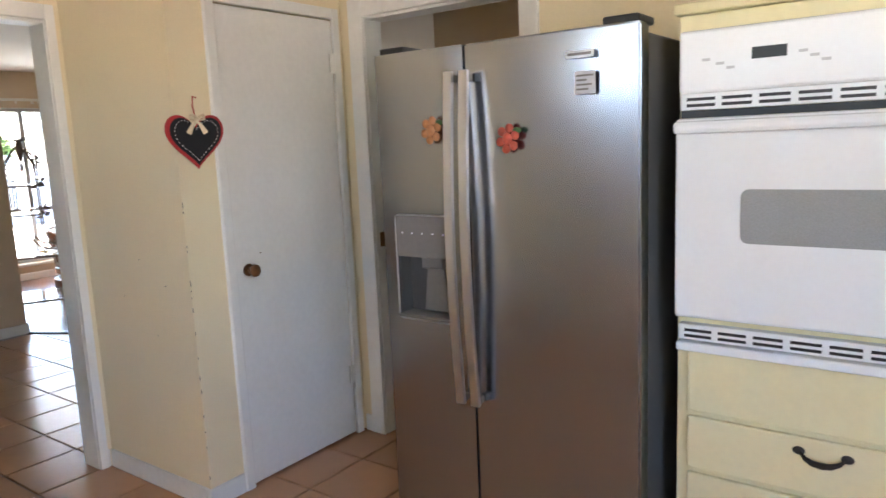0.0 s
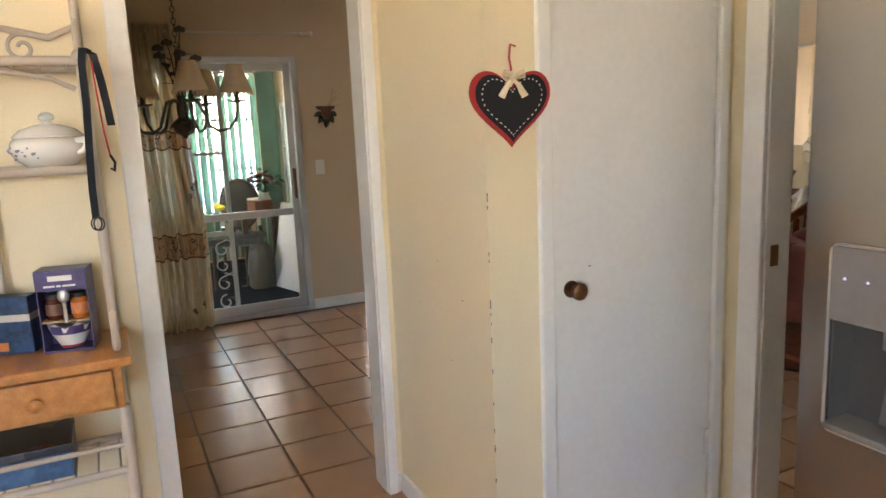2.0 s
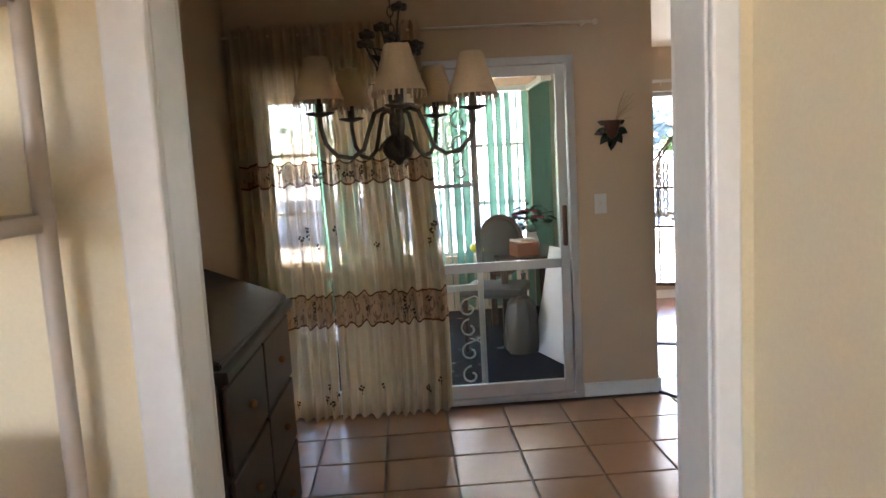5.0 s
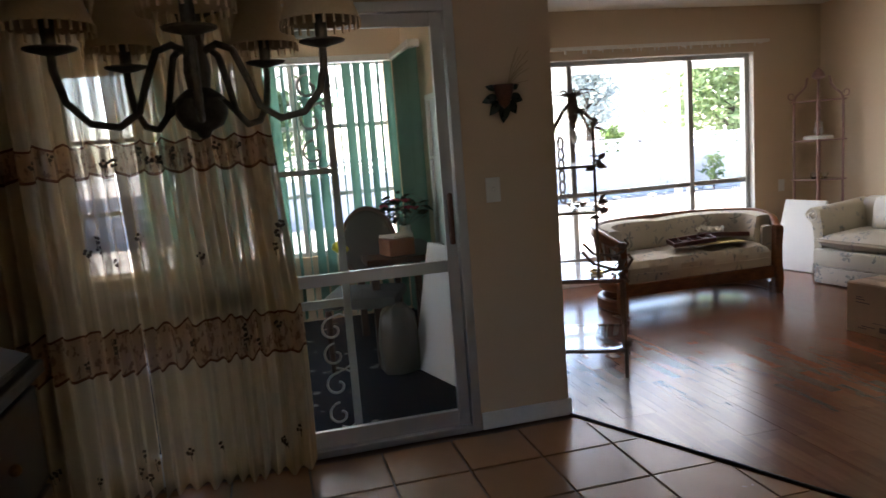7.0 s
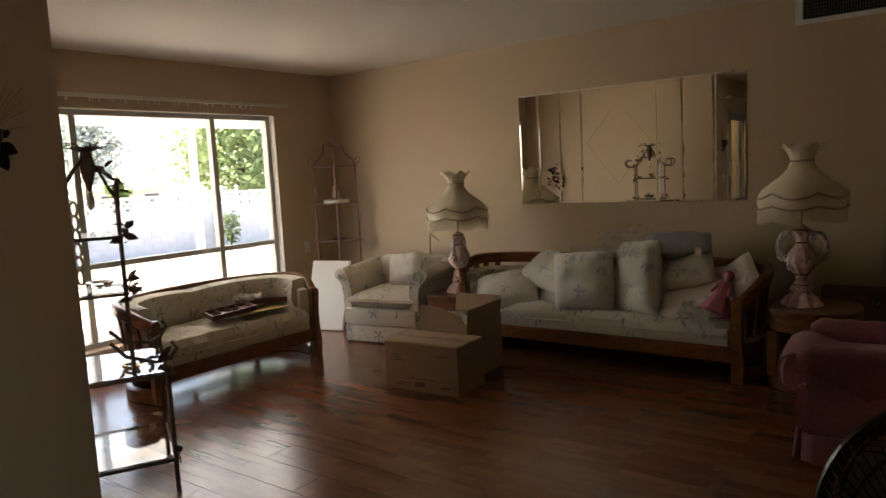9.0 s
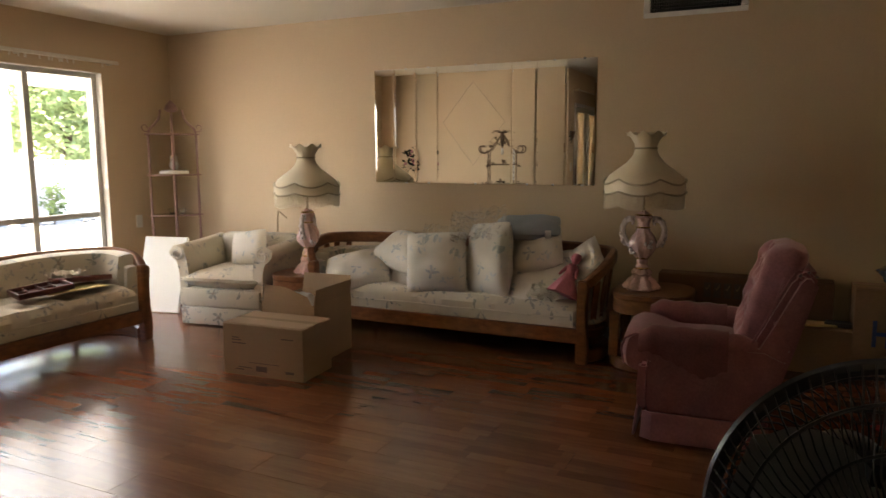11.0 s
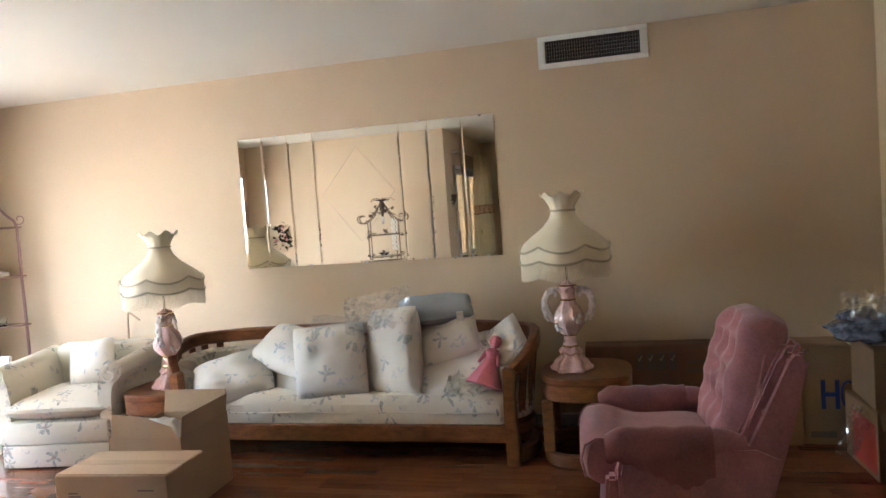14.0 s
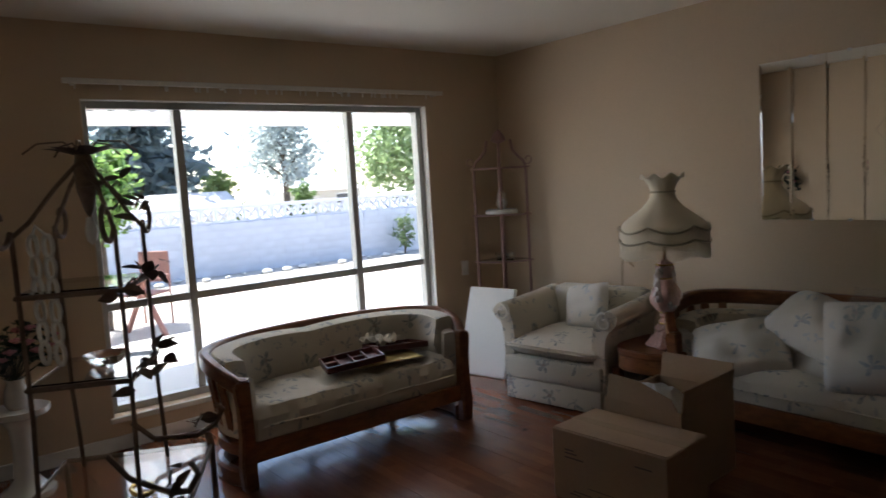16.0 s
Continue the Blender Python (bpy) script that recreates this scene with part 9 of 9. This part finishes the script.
# laminate boards, each printed with three strips
def board_mat():
    m, nt, p = base_mat("strip_laminate")
    info = nt.nodes.new("ShaderNodeObjectInfo")
    v = coords(nt)
    add = nt.nodes.new("ShaderNodeVectorMath")
    add.operation = "ADD"
    mul = nt.nodes.new("ShaderNodeVectorMath")
    mul.operation = "SCALE"
    mul.inputs["Scale"].default_value = 37.0
    comb = nt.nodes.new("ShaderNodeCombineXYZ")
    nt.links.new(info.outputs["Random"], comb.inputs[0])
    nt.links.new(info.outputs["Random"], comb.inputs[2])
    nt.links.new(comb.outputs[0], mul.inputs[0])
    nt.links.new(v, add.inputs[0])
    nt.links.new(mul.outputs[0], add.inputs[1])
    br = nt.nodes.new("ShaderNodeTexBrick")
    br.inputs["Scale"].default_value, br.inputs["Mortar Size"].default_value = 1.0, 0.0006
    br.inputs["Brick Width"].default_value, br.inputs["Row Height"].default_value = 0.42, 0.065
    br.inputs["Color1"].default_value, br.inputs["Color2"].default_value, br.inputs["Mortar"].default_value = (0.82, 0.80, 0.78, 1), (1.16, 1.14, 1.10, 1), (0.75, 0.72, 0.68, 1)
    nt.links.new(add.outputs[0], br.inputs["Vector"])
    stretch = nt.nodes.new("ShaderNodeMapping")
    stretch.inputs["Scale"].default_value = (1.2, 13, 13)
    nt.links.new(add.outputs[0], stretch.inputs[0])
    g1, g2 = tex_noise(nt, stretch.outputs[0], 2.0, 6.0, 0.6), tex_noise(nt, stretch.outputs[0], 11.0)
    c = mix(nt, ramp(nt, g1, (0.17, 0.057, 0.026), (0.25, 0.092, 0.041)), ramp(nt, g2, (0.15, 0.050, 0.022), (0.23, 0.083, 0.037)), 0.4)
    c = mix(nt, c, br.outputs["Color"], 1.0, "MULTIPLY")
    nt.links.new(c, p.inputs["Base Color"])
    p.inputs["Roughness"].default_value = 0.23
    p.inputs["Coat Weight"].default_value, p.inputs["Coat Roughness"].default_value = 0.25, 0.12
    nt.links.new(bump(nt, g2, 0.012), p.inputs["Normal"])
    return m


BOARD = board_mat()
boards = tagged(new("floor_living"), "red-brown strip laminate floor", "laminate floor", kind="structure")
L, W = 1.26, 0.195
proto = slab([(0.0004, 0.0004), (L - 0.0004, 0.0004), (L - 0.0004, W - 0.0004), (0.0004, W - 0.0004)], -0.011, 0.002, r=0.0008)
board_mesh = bpy.data.meshes.new("board")
proto.to_mesh(board_mesh)
proto.free()
board_mesh.materials.append(BOARD)
for r in range(22):
    ya = 3.40 + r * W
    xa = XW - (r * 0.43 % L)
    while xa < XR:
        cs = [(xa, ya), (xa + L, ya), (xa + L, ya + W), (xa, ya + W)]
        d = [-tile_side(*c) for c in cs]
        if xa >= XW - 0.1 and min(d) > 0 and ya > YP and ya + W < YM + 0.1 and xa + L < XR + 0.05:
            ob = new("board", board_mesh)
            ob.matrix_world = Matrix.Translation((xa, ya, 0))
            ob.parent = boards
        elif max(d) > 0.01:
            cut = clipped(cs, lambda x, y: -tile_side(x, y))
            for kk in (lambda x, y: x - XW, lambda x, y: XR - x, lambda x, y: y - YP, lambda x, y: YM - y):
                cut = clipped(cut, kk) if len(cut) > 2 else []
            if len(cut) > 2:
                part("board", slab(cut, -0.011, 0.002), BOARD, boards)
        xa += L
a, b = Vector((XS, 3.583, 0.004)), Vector((XR, 3.583 + 0.494 * (XR - XS), 0.004))
structure("trim_floor_joint", rod(a, b, 0.007, seg=8), mat("black_joint_strip", (0.02, 0.016, 0.014), 0.5), "dark strip where tile meets laminate", "floor trim")
